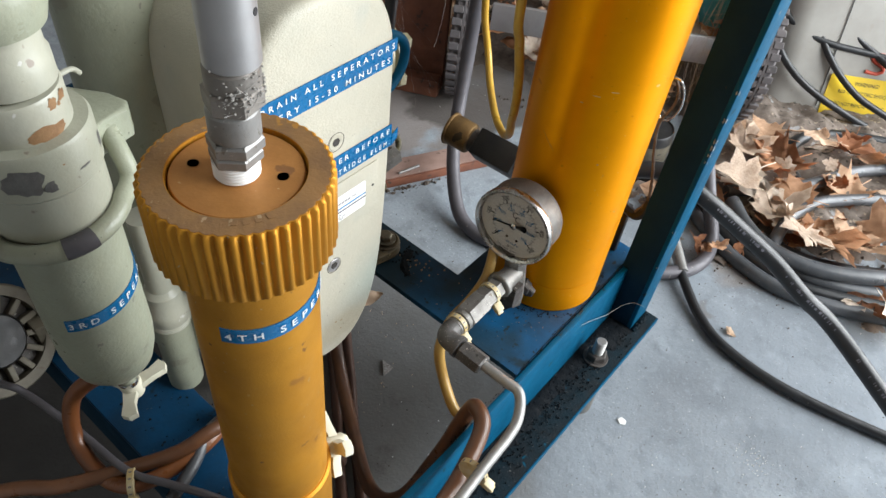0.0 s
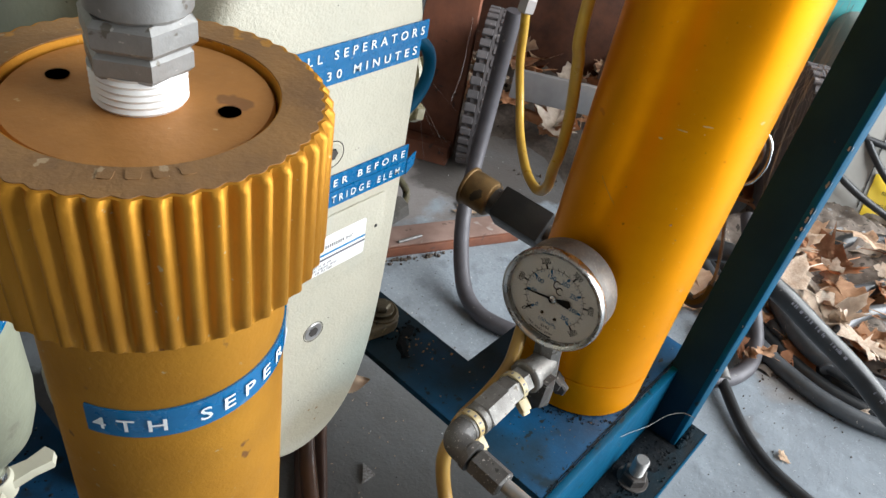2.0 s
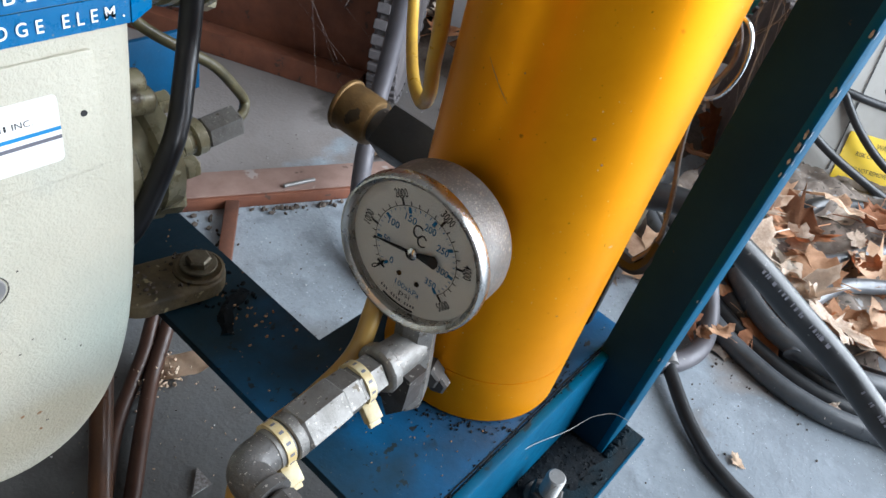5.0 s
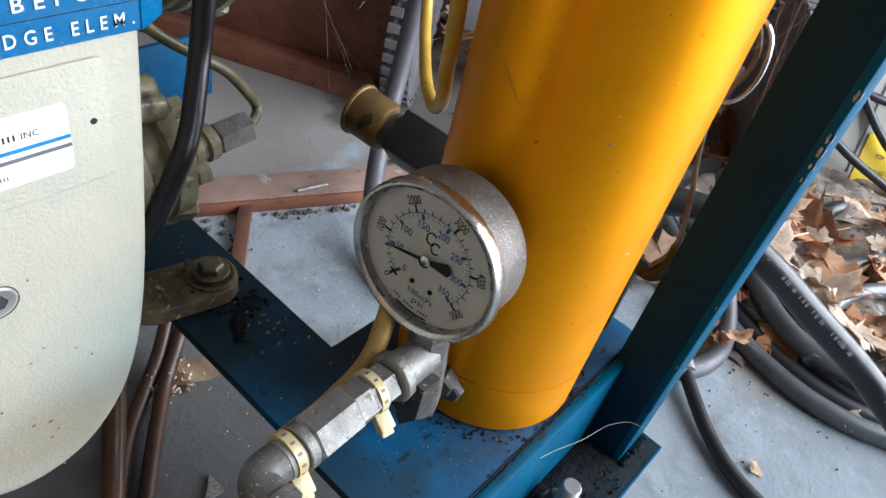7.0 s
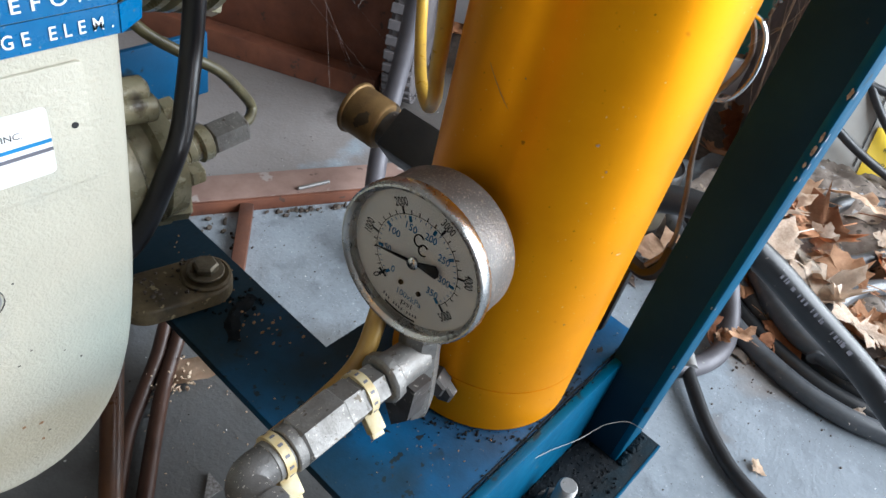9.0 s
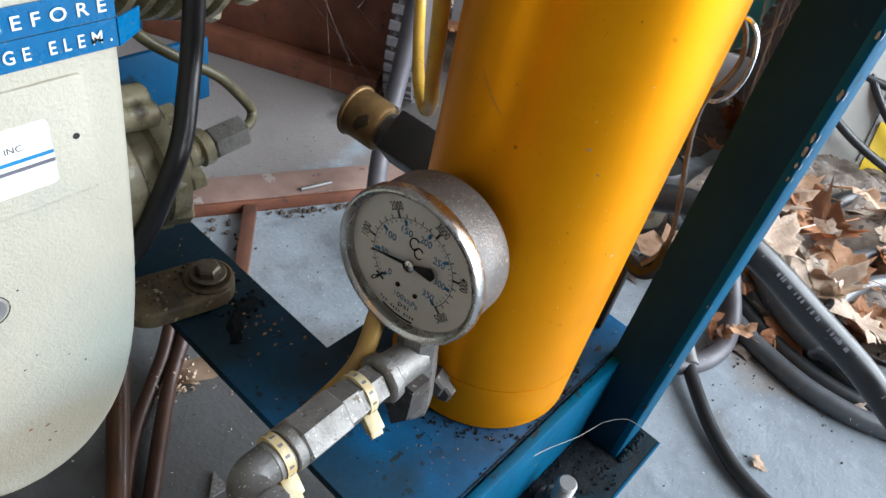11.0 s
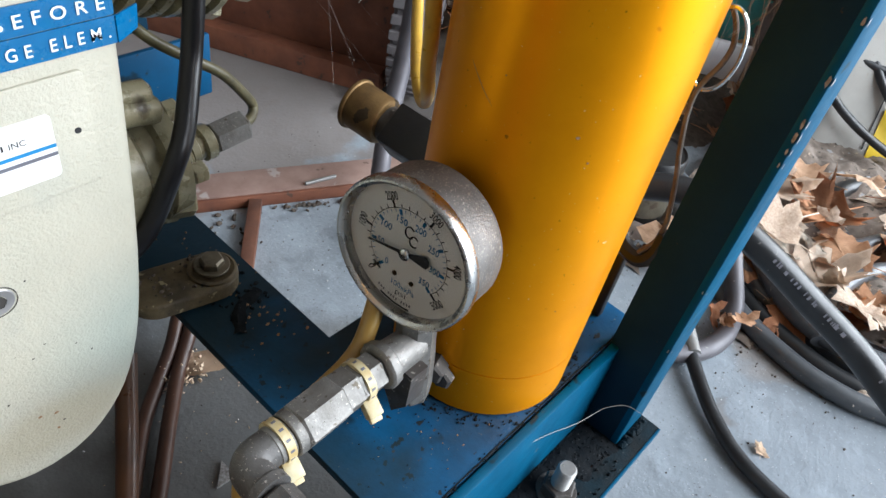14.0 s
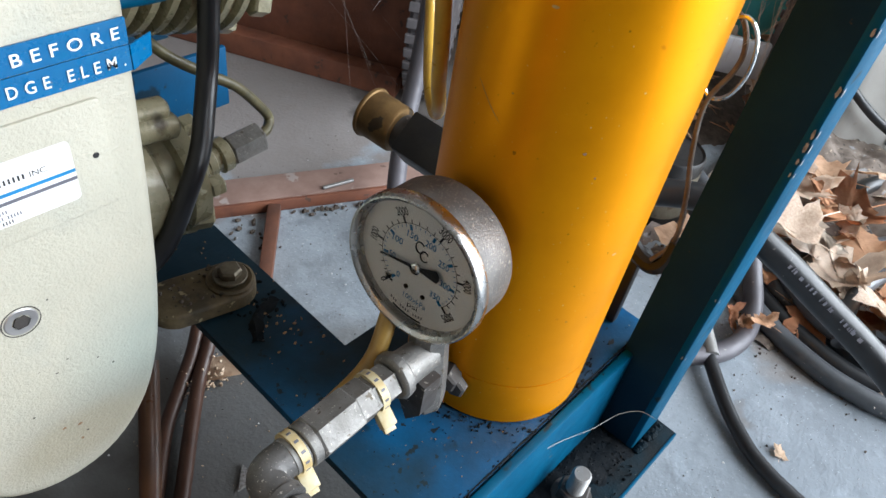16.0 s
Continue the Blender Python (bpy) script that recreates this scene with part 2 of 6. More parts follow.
CASE = material("gauge_case_steel", (0.165, 0.155, 0.145), (0.085, 0.08, 0.076), 34, (0.36, 0.6), metal=0.6, bump=0.5, fine=900, spots=[((0.035, 0.033, 0.032), 90, 0.27, 0.06), ((0.27, 0.24, 0.20), 420, 0.36, 0.05), ((0.33, 0.30, 0.26), 1300, 0.36)])
IRON = material("dark_iron", (0.10, 0.095, 0.09), (0.07, 0.06, 0.055), 60, (0.5, 0.7), metal=0.6, bump=0.4, fine=400, spots=[((0.28, 0.26, 0.23), 350, 0.28)])
BLACK_IRON = material("black_iron", (0.011, 0.011, 0.012), (0.018, 0.017, 0.016), 60, (0.35, 0.55), spec=0.35, metal=0.0, bump=0.3, fine=400)
GREY_IRON = material("grey_cast", (0.24, 0.22, 0.2), (0.17, 0.155, 0.14), 50, (0.5, 0.65), metal=0.5, bump=0.35, fine=400)
BRASS = material("dull_brass", (0.20, 0.118, 0.042), (0.11, 0.065, 0.026), 60, (0.42, 0.62), metal=0.65, bump=0.25, fine=500, spots=[((0.05, 0.035, 0.02), 80, 0.36)])
OLIVE_PIPE = material("oily_olive_pipe", (0.14, 0.122, 0.06), (0.075, 0.064, 0.034), 90, (0.3, 0.5), bump=0.3, fine=300)
GREASY = material("greasy_cast_paint", (0.29, 0.262, 0.165), (0.17, 0.15, 0.09), 50, (0.2, 0.42), metal=0.1, bump=0.6, fine=260, coat=0.2, spots=[((0.06, 0.05, 0.034), 60, 0.27, 0.1), ((0.38, 0.36, 0.26), 130, 0.25)], lump=0.5)
TAPE = material("blue_label_tape", (0.0, 0.125, 0.31), (0.0, 0.10, 0.26), 60, (0.2, 0.36), bump=0.08, fine=300, coat=0.25, spots=[((0.05, 0.17, 0.33), 220, 0.25), ((0.10, 0.16, 0.22), 500, 0.2)])
LETTER = material("embossed_white", (0.78, 0.80, 0.80), (0.66, 0.72, 0.76), 200, (0.35, 0.5), bump=0)
PAPER = material("white_label", (0.80, 0.80, 0.79), (0.76, 0.76, 0.75), 60, (0.35, 0.5), bump=0.05)
INK = material("black_ink", (0.02, 0.02, 0.022), None, 60, (0.5, 0.6), bump=0)
INK_GREY = material("grey_ink", (0.13, 0.13, 0.155), None, 60, (0.5, 0.6), bump=0)
INK_BLUE = material("blue_ink", (0.01, 0.2, 0.45), None, 60, (0.45, 0.6), bump=0)
INK_RED = material("red_ink", (0.6, 0.09, 0.05), None, 60, (0.45, 0.6), bump=0)
DIAL = material("dial_face", (0.90, 0.885, 0.83), (0.85, 0.83, 0.78), 60, (0.45, 0.6), bump=0)
RUBBER = material("black_rubber", (0.011, 0.012, 0.014), (0.020, 0.022, 0.025), 40, (0.3, 0.45), bump=0.1, fine=500, spots=[((0.12, 0.115, 0.105), 260, 0.14), ((0.05, 0.048, 0.046), 60, 0.3, 0.2)])
RUBBER_GREY = material("grey_rubber", (0.090, 0.096, 0.106), (0.055, 0.060, 0.067), 30, (0.26, 0.42), bump=0.2, fine=400, spots=[((0.24, 0.22, 0.20), 170, 0.2), ((0.13, 0.122, 0.115), 40, 0.34, 0.2)])
BROWN_HOSE = material("brown_hose", (0.13, 0.055, 0.024), (0.08, 0.034, 0.017), 40, (0.25, 0.45), bump=0.1, fine=300)
DARK_HOSE = material("dark_brown_hose", (0.050, 0.022, 0.014), (0.075, 0.034, 0.021), 50, (0.3, 0.5), bump=0.15, fine=300, spots=[((0.16, 0.12, 0.09), 240, 0.2)])
AMBER_HOSE = material("amber_hose", (0.19, 0.066, 0.02), (0.13, 0.045, 0.015), 30, (0.25, 0.4), bump=0.08, fine=300)
YELLOW_TUBE = material("yellow_tube", (0.55, 0.34, 0.04), (0.42, 0.25, 0.04), 40, (0.25, 0.4), bump=0.05, spots=[((0.34, 0.2, 0.04), 150, 0.2)])
BROWN_TUBE = material("yellowed_brown_tube", (0.36, 0.22, 0.05), (0.27, 0.15, 0.04), 40, (0.3, 0.45), bump=0.05)
NYLON = material("nylon_tie", (0.50, 0.44, 0.28), (0.42, 0.30, 0.12), 120, (0.35, 0.5), bump=0.05)
WHITE_KNOB = material("cream_knob", (0.62, 0.60, 0.48), (0.54, 0.52, 0.41), 50, (0.4, 0.55), bump=0.1)
WOOD = material("old_timber", (0.29, 0.195, 0.16), (0.21, 0.13, 0.105), 30, (0.65, 0.85), bump=0.5, fine=200, spots=[((0.34, 0.29, 0.265), 38, 0.34), ((0.12, 0.075, 0.06), 90, 0.26)])
WOOD_RED = material("red_timber", (0.14, 0.055, 0.03), (0.07, 0.03, 0.02), 30, (0.6, 0.8), bump=0.4, fine=200)
WOOD_RUST = material("rusty_red_timber", (0.21, 0.075, 0.038), (0.14, 0.05, 0.028), 30, (0.6, 0.8), bump=0.4, fine=200, spots=((0.08, 0.04, 0.028), 60, 0.3))
PIPE_GREY = material("grey_steel_tube", (0.105, 0.10, 0.112), (0.075, 0.07, 0.078), 30, (0.42, 0.6), metal=0.2, bump=0.15, fine=300, spots=((0.2, 0.19, 0.185), 140, 0.22))
APPLIANCE = material("grey_white_plastic", (0.35, 0.34, 0.315), (0.28, 0.27, 0.245), 12, (0.5, 0.65), bump=0.25, fine=500, spots=[((0.28, 0.26, 0.23), 200, 0.2), ((0.30, 0.28, 0.25), 25, 0.27)])
YELLOW_LABEL = material("yellow_sticker", (0.80, 0.55, 0.02), (0.72, 0.5, 0.03), 40, (0.4, 0.5), bump=0.03)
TYRE = material("dusty_tyre", (0.125, 0.112, 0.115), (0.075, 0.068, 0.07), 40, (0.7, 0.9), bump=0.4, fine=300, spots=((0.22, 0.2, 0.195), 90, 0.26))
WALL = material("garage_wall", (0.20, 0.15, 0.12), (0.13, 0.1, 0.08), 4, (0.7, 0.9), bump=0.4, fine=120)
BOUNCE_PLASTER = material("bounce_plaster", (0.40, 0.39, 0.37), (0.34, 0.33, 0.31), 4, (0.7, 0.9), bump=0.3, fine=120)
CEIL = material("garage_ceiling", (0.42, 0.40, 0.37), (0.36, 0.34, 0.31), 4, (0.7, 0.9), bump=0.2, fine=100)
LITTER = material("dark_litter", (0.055, 0.042, 0.034), (0.11, 0.088, 0.07), 120, (0.8, 0.95), bump=0.6, fine=300, lump=0.5)
GRIME = material("black_grime", (0.006, 0.009, 0.012), (0.014, 0.016, 0.018), 120, (0.8, 0.95), bump=1.0, fine=420, spec=0.1, spots=[((0.075, 0.078, 0.08), 520, 0.22)])
BLACK_CABLE = material("black_cable", (0.007, 0.007, 0.009), (0.010, 0.010, 0.012), 40, (0.3, 0.4), bump=0.05, fine=400, spec=0.5)
ELBOW = material("dusty_dark_steel", (0.105, 0.10, 0.096), (0.065, 0.061, 0.058), 60, (0.45, 0.62), metal=0.35, bump=0.5, fine=500, spots=[((0.36, 0.33, 0.30), 420, 0.27), ((0.30, 0.27, 0.24), 900, 0.27), ((0.03, 0.028, 0.026), 150, 0.26)])
LITTER_PALE = material("crumbled_leaves", (0.22, 0.18, 0.15), (0.11, 0.085, 0.068), 60, (0.8, 0.95), bump=1.0, fine=200, spots=[((0.36, 0.29, 0.22), 90, 0.32), ((0.05, 0.04, 0.03), 110, 0.34), ((0.30, 0.30, 0.30), 40, 0.3)], lump=0.6)
GLASS = bpy.data.materials.new("clear_glass")
GLASS.use_nodes = True
_g = GLASS.node_tree.nodes["Principled BSDF"]
_g.inputs["Transmission Weight"].default_value, _g.inputs["Roughness"].default_value, _g.inputs["IOR"].default_value = 1.0, 0.03, 1.2

RUST_WIRE = material("rusty_wire", (0.09, 0.06, 0.042), (0.19, 0.175, 0.16), 60, (0.5, 0.65), metal=0.5, bump=0.2, fine=400)
CAST_OLD = material("old_cream_casting", (0.16, 0.142, 0.105), (0.09, 0.077, 0.053), 40, (0.5, 0.7), bump=0.5, fine=300, spots=[((0.10, 0.075, 0.05), 70, 0.32)], lump=0.5)
LUG = material("greasy_brown_lug", (0.14, 0.105, 0.055), (0.05, 0.038, 0.022), 60, (0.38, 0.7), metal=0.0, bump=0.9, fine=260, spec=0.4, spots=[((0.035, 0.027, 0.018), 70, 0.36, 0.12), ((0.28, 0.235, 0.14), 150, 0.30), ((0.022, 0.018, 0.014), 240, 0.26)], lump=0.5)
LUG_BOLT = material("greasy_bolt", (0.20, 0.175, 0.125), (0.115, 0.095, 0.065), 120, (0.35, 0.55), metal=0.5, bump=0.4, fine=400, spots=[((0.05, 0.04, 0.03), 200, 0.3)])
LEAF_TAN = material("tan_leaf", (0.76, 0.59, 0.44), (0.56, 0.40, 0.27), 60, (0.7, 0.85), bump=0.3, fine=150)

LEAF_PALE = material("pale_leaf", (0.78, 0.66, 0.55), (0.60, 0.45, 0.33), 40, (0.7, 0.85), bump=0.3, fine=150, spots=[((0.5, 0.3, 0.18), 60, 0.2)])

# leaves differ one from another
LEAF = bpy.data.materials.new("dry_leaf")
LEAF.use_nodes = True
_n = LEAF.node_tree
_b = _n.nodes["Principled BSDF"]
_i = _n.nodes.new("ShaderNodeObjectInfo")
_r = _n.nodes.new("ShaderNodeValToRGB")
for _k, (_p, _c) in enumerate(((0.0, (0.45, 0.185, 0.085)), (0.38, (0.60, 0.30, 0.145)), (0.68, (0.72, 0.49, 0.325)), (0.90, (0.92, 0.80, 0.68)))):
    _e = _r.color_ramp.elements[_k] if _k < 2 else _r.color_ramp.elements.new(_p)
    _e.position, _e.color = _p, (*_c, 1)
_n.links.new(_i.outputs["Random"], _r.inputs["Fac"])
_t = _n.nodes.new("ShaderNodeTexNoise")
_t.inputs["Scale"].default_value, _t.inputs["Detail"].default_value = 60, 6
_m = _n.nodes.new("ShaderNodeMix")
_m.data_type, _m.blend_type = "RGBA", "MULTIPLY"
_m.inputs[0].default_value = 0.35
_w = _n.nodes.new("ShaderNodeTexNoise")
_w.inputs["Scale"].default_value, _w.inputs["Detail"].default_value = 5, 4
_q = _n.nodes.new("ShaderNodeValToRGB")
_q.color_ramp.elements[0].position, _q.color_ramp.elements[0].color = 0.32, (0.5, 0.38, 0.28, 1)
_q.color_ramp.elements[1].position, _q.color_ramp.elements[1].color = 0.60, (1, 1, 1, 1)
_n.links.new(_w.outputs["Fac"], _q.inputs["Fac"])
_x = _n.nodes.new("ShaderNodeMix")
_x.data_type, _x.blend_type = "RGBA", "MULTIPLY"
_x.inputs[0].default_value = 0.5
_u = _n.nodes.new("ShaderNodeBump")
_u.inputs["Strength"].default_value, _u.inputs["Distance"].default_value = 0.5, 0.003
_n.links.new(_w.outputs["Fac"], _u.inputs["Height"])
_n.links.new(_u.outputs["Normal"], _b.inputs["Normal"])
_n.links.new(_r.outputs["Color"], _m.inputs[6])
_n.links.new(_t.outputs["Fac"], _m.inputs[7])
_n.links.new(_m.outputs[2], _x.inputs[6])
_n.links.new(_q.outputs["Color"], _x.inputs[7])
_n.links.new(_x.outputs[2], _b.inputs["Base Color"])
_b.inputs["Roughness"].default_value = 0.75

# ---------------------------------------------------------------- mesh helpers
UP = Vector((0, 0, 1))


def along(a, d):
    """The pose at a whose z axis points along d."""
    return Matrix.Translation(a) @ Vector(d).normalized().to_track_quat("Z", "Y").to_matrix().to_4x4()


def part(name, bm, mat, parent=None, label="", flat=False, angle=35):
    me = bpy.data.meshes.new(name)
    bmesh.ops.recalc_face_normals(bm, faces=bm.faces)
    if not flat:
        for f in bm.faces:
            f.smooth = True
        for e in bm.edges:
            if len(e.link_faces) == 2 and e.calc_face_angle(0) > radians(angle):
                e.smooth = False
    bm.to_mesh(me)
    bm.free()
    me.materials.append(mat)
    ob = new(name, me)
    if parent:
        ob.parent = parent
        if not parent.parent:
            ob.matrix_parent_inverse = parent.matrix_basis.inverted()
    if label:
        ob["label"] = label
    return ob


def thing(name, at, label, category, group="", kind=""):
    ob = new(name)
    ob.empty_display_size = 0.02
    ob.location = at
    return tagged(ob, label, category, group, kind)


def lathe(profile, m=None, seg=48, bm=None, wave=None):
    """A turned solid: profile of (radius, height) about the z axis of m. wave(angle, k) scales the radius."""
    bm = bm or bmesh.new()
    m = m or Matrix()
    rings = []
    for k, (r, h) in enumerate(profile):
        if r < 1e-6:
            rings.append([bm.verts.new(m @ Vector((0, 0, h)))])
        else:
            ring = []
            for i in range(seg):
                a = 2 * math.pi * i / seg
                q = r * (wave(a, k) if wave else 1)
                ring.append(bm.verts.new(m @ Vector((q * math.cos(a), q * math.sin(a), h))))
            rings.append(ring)
    for a, b in zip(rings, rings[1:]):
        for i in range(seg):
            j = (i + 1) % seg
            if len(a) == 1 and len(b) == 1:
                continue
            if len(a) == 1:
                bm.faces.new((a[0], b[i], b[j]))
            elif len(b) == 1:
                bm.faces.new((a[i], a[j], b[0]))
            else:
                bm.faces.new((a[i], a[j], b[j], b[i]))
    loop = abs(profile[0][0] - profile[-1][0]) + abs(profile[0][1] - profile[-1][1]) < 1e-9
    for ring in () if loop else (rings[0], rings[-1]):
        if len(ring) > 1:
            bm.faces.new(ring)
    return bm


def rod(a, b, r, seg=24, bevel=0.0008, bm=None):
    a, b = Vector(a), Vector(b)
    h = (b - a).length
    return lathe([(r - bevel, 0), (r, bevel), (r, h - bevel), (r - bevel, h)], along(a, b - a), seg, bm)


def hexrod(a, b, r, bm=None, turn=0.0, bevel=0.0012):
    """A hexagon bar with chamfered ends, r to the corners."""
    a, b = Vector(a), Vector(b)
    h = (b - a).length
    m = along(a, b - a) @ pose(0, 0, 0, 0, 0, turn)
    return lathe([(r - bevel, 0), (r, bevel), (r, h - bevel), (r - bevel, h)], m, 6, bm)


def smooth_path(pts, res=8, closed=False):
    p = [Vector(q) for q in pts]
    n = len(p)
    out = []
    for i in range(n if closed else n - 1):
        p0 = p[(i - 1) % n] if closed or i else p[0] * 2 - p[1]
        p1, p2 = p[i], p[(i + 1) % n]
        p3 = p[(i + 2) % n] if closed or i + 2 < n else p[-1] * 2 - p[-2]
        for k in range(res):
            t = k / res
            out.append(0.5 * (2 * p1 + (p2 - p0) * t + (2 * p0 - 5 * p1 + 4 * p2 - p3) * t * t + (3 * p1 - p0 - 3 * p2 + p3) * t**3))
    if not closed:
        out.append(p[-1])
    return out


def tube(pts, r, seg=14, res=8, closed=False, bm=None, path=None):
    """A round hose or pipe along a smooth path; r may be a number or a function of the share of the way."""
    bm = bm or bmesh.new()
    path = path or smooth_path(pts, res, closed)
    n = len(path)
    side = None
    rings = []
    for i, q in enumerate(path):
        d = (path[(i + 1) % n] - path[i - 1]) if closed or 0 < i < n - 1 else (path[1] - path[0] if i == 0 else path[-1] - path[-2])
        d.normalize()
        if side is None:
            side = d.cross(UP if abs(d.z) < 0.9 else Vector((1, 0, 0))).normalized()
        side = (side - d * side.dot(d)).normalized()
        other = d.cross(side)
        rr = r(i / (n - 1)) if callable(r) else r
        rings.append([bm.verts.new(q + rr * (math.cos(2 * math.pi * k / seg) * side + math.sin(2 * math.pi * k / seg) * other)) for k in range(seg)])
    for i in range(n if closed else n - 1):
        a, b = rings[i], rings[(i + 1) % n]
        for k in range(seg):
            bm.faces.new((a[k], a[(k + 1) % seg], b[(k + 1) % seg], b[k]))
    if not closed:
        bm.faces.new(rings[0])
        bm.faces.new(rings[-1])
    return bm


def box(lo, hi, bevel=0.001, seg=2, m=None, bm=None):
    own = bmesh.new()
    bmesh.ops.create_cube(own, size=1)
    lo, hi = Vector(lo), Vector(hi)
    for v in own.verts:
        v.co = Vector([lo[i] + (v.co[i] + 0.5) * (hi[i] - lo[i]) for i in range(3)])
    if bevel:
        bmesh.ops.bevel(own, geom=own.edges[:], offset=bevel, segments=seg, profile=0.5, affect="EDGES")
    return merge(own, bm, m)


def merge(own, bm=None, m=None):
    if m:
        own.transform(m)
    if bm is None:
        return own
    me = bpy.data.meshes.new("tmp")
    own.to_mesh(me)
    own.free()
    bm.from_mesh(me)
    bpy.data.meshes.remove(me)
    return bm


def slab(outline, h, m=None, bevel=0.0, seg=2, bm=None):
    """An outline in the xy plane of m, h thick upwards, with its upper rim rounded."""
    own = bmesh.new()
    low = [own.verts.new((x, y, 0)) for x, y in outline]
    f = own.faces.new(low)
    got = bmesh.ops.extrude_face_region(own, geom=[f])
    top = [v for v in got["geom"] if isinstance(v, bmesh.types.BMVert)]
    for v in top:
        v.co.z = h
    if bevel:
        rim = [e for e in own.edges if all(v.co.z > h - 1e-9 for v in e.verts)]
        bmesh.ops.bevel(own, geom=rim, offset=bevel, segments=seg, profile=0.5, affect="EDGES")
    return merge(own, bm, m)


def rounded(w, h, r, n=8):
    """The outline of a rounded rectangle about the origin."""
    out = []
    for cx, cy, a0 in ((w / 2 - r, h / 2 - r, 0), (-w / 2 + r, h / 2 - r, 90), (-w / 2 + r, -h / 2 + r, 180), (w / 2 - r, -h / 2 + r, 270)):
        for k in range(n + 1):
            a = radians(a0 + 90 * k / n)
            out.append((cx + r * math.cos(a), cy + r * math.sin(a)))
    return out


def lettering(text, height, m, mat, parent, name="lettering", width=None, depth=0.0006, bend=None, bold=0.0, spread=1.0):
    """Writing in the built-in font, centred in the xy plane of m. bend(v) moves each point at last."""
    cu = bpy.data.curves.new(name, "FONT")
    cu.body, cu.size, cu.extrude, cu.offset = text, 1.0, 0.0, bold
    cu.align_x, cu.space_character = "CENTER", spread
    cu.resolution_u = 3
    tmp = bpy.data.objects.new(name, cu)
    me = bpy.data.meshes.new_from_object(tmp)
    bpy.data.objects.remove(tmp)
    bm = bmesh.new()
    bm.from_mesh(me)
    bpy.data.meshes.remove(me)
    xs, ys = [v.co.x for v in bm.verts], [v.co.y for v in bm.verts]
    cx, cy, sy = (min(xs) + max(xs)) / 2, (min(ys) + max(ys)) / 2, height / (max(ys) - min(ys))
    sx = width / (max(xs) - min(xs)) if width else sy
    for v in bm.verts:
        v.co = ((v.co.x - cx) * sx, (v.co.y - cy) * sy, 0)
    if bend:
        bmesh.ops.subdivide_edges(bm, edges=[e for e in bm.edges if e.calc_length() > height * 0.4], cuts=2)
    for v in bm.verts:
        v.co = bend(v.co) if bend else m @ Vector((v.co.x, v.co.y, depth))
    return part(name, bm, mat, parent, flat=True)


# ---------------------------------------------------------------- the garage
bm = bmesh.new()
N = 40
grid = [[bm.verts.new((-1.7 + 4.8 * i / N, -1.5 + 3.6 * j / N, 0)) for j in range(N + 1)] for i in range(N + 1)]
for i in range(N):
    for j in range(N):
        bm.faces.new((grid[i][j], grid[i + 1][j], grid[i + 1][j + 1], grid[i][j + 1]))
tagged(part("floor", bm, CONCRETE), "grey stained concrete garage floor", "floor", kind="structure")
tagged(part("ground", box((-9, -12, -0.25), (9, -1.5, -0.01), 0), CONCRETE), "concrete drive outside the garage door", "ground", kind="structure")
tagged(part("wall_north", box((-1.75, 2.1, 0), (3.2, 2.2, 2.5), 0), WALL), "dark brown timber garage wall", "wall", kind="structure")
# unseen pale wall, added to throw light back on faces turned from the door
tagged(part("wall_west", box((-1.75, -1.45, 0), (-1.65, 2.1, 2.5), 0), BOUNCE_PLASTER), "unseen pale garage wall, added to bounce light", "wall", kind="structure")
tagged(part("wall_east", box((3.1, -1.45, 0), (3.2, 2.1, 2.5), 0), WALL), "dark brown timber garage wall", "wall", kind="structure")
bm = box((-1.75, -1.55, 0), (0.03, -1.45, 2.5), 0)
box((2.95, -1.55, 0), (3.2, -1.45, 2.5), 0, bm=bm)
box((0.03, -1.55, 2.12), (2.95, -1.45, 2.5), 0, bm=bm)
tagged(part("wall_south", bm, WALL), "garage wall round the open vehicle door", "wall", kind="structure")
tagged(part("ceiling", box((-1.75, -1.55, 2.5), (3.2, 2.2, 2.6), 0), CEIL), "plain dusty garage ceiling", "ceiling", kind="structure")

# ---------------------------------------------------------------- the blue base of the compressor
CX, CY, CR = -0.0995, 0.0997, 0.0507  # axis and radius of the gold tower
PLATE = 0.160  # upper side of the base plates
LEG = 0.0845  # upper side of the outer angle's foot
base = thing("base_frame", (-0.2, 0.05, 0.03), "blue painted welded steel base frame, dusty and chipped", "frame")


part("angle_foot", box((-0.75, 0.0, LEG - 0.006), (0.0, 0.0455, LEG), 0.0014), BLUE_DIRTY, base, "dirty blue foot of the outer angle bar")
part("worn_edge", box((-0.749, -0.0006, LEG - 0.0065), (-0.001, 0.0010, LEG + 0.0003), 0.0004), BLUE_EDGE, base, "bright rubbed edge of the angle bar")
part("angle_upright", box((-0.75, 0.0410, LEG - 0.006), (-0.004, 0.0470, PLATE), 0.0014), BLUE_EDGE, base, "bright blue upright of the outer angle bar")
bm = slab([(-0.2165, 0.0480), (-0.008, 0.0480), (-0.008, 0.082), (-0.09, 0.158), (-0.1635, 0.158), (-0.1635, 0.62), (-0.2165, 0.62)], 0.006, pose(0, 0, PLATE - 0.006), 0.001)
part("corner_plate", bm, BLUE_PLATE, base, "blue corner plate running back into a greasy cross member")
part("cross_flange", box((-0.1695, 0.16, 0.112), (-0.1645, 0.62, PLATE - 0.0065), 0.001), BLUE_SHADED, base)
part("side_rail", box((-0.474, 0.0480, PLATE - 0.006), (-0.412, 0.62, PLATE), 0.001), BLUE_RAIL_SHADED, base, "blue side rail")
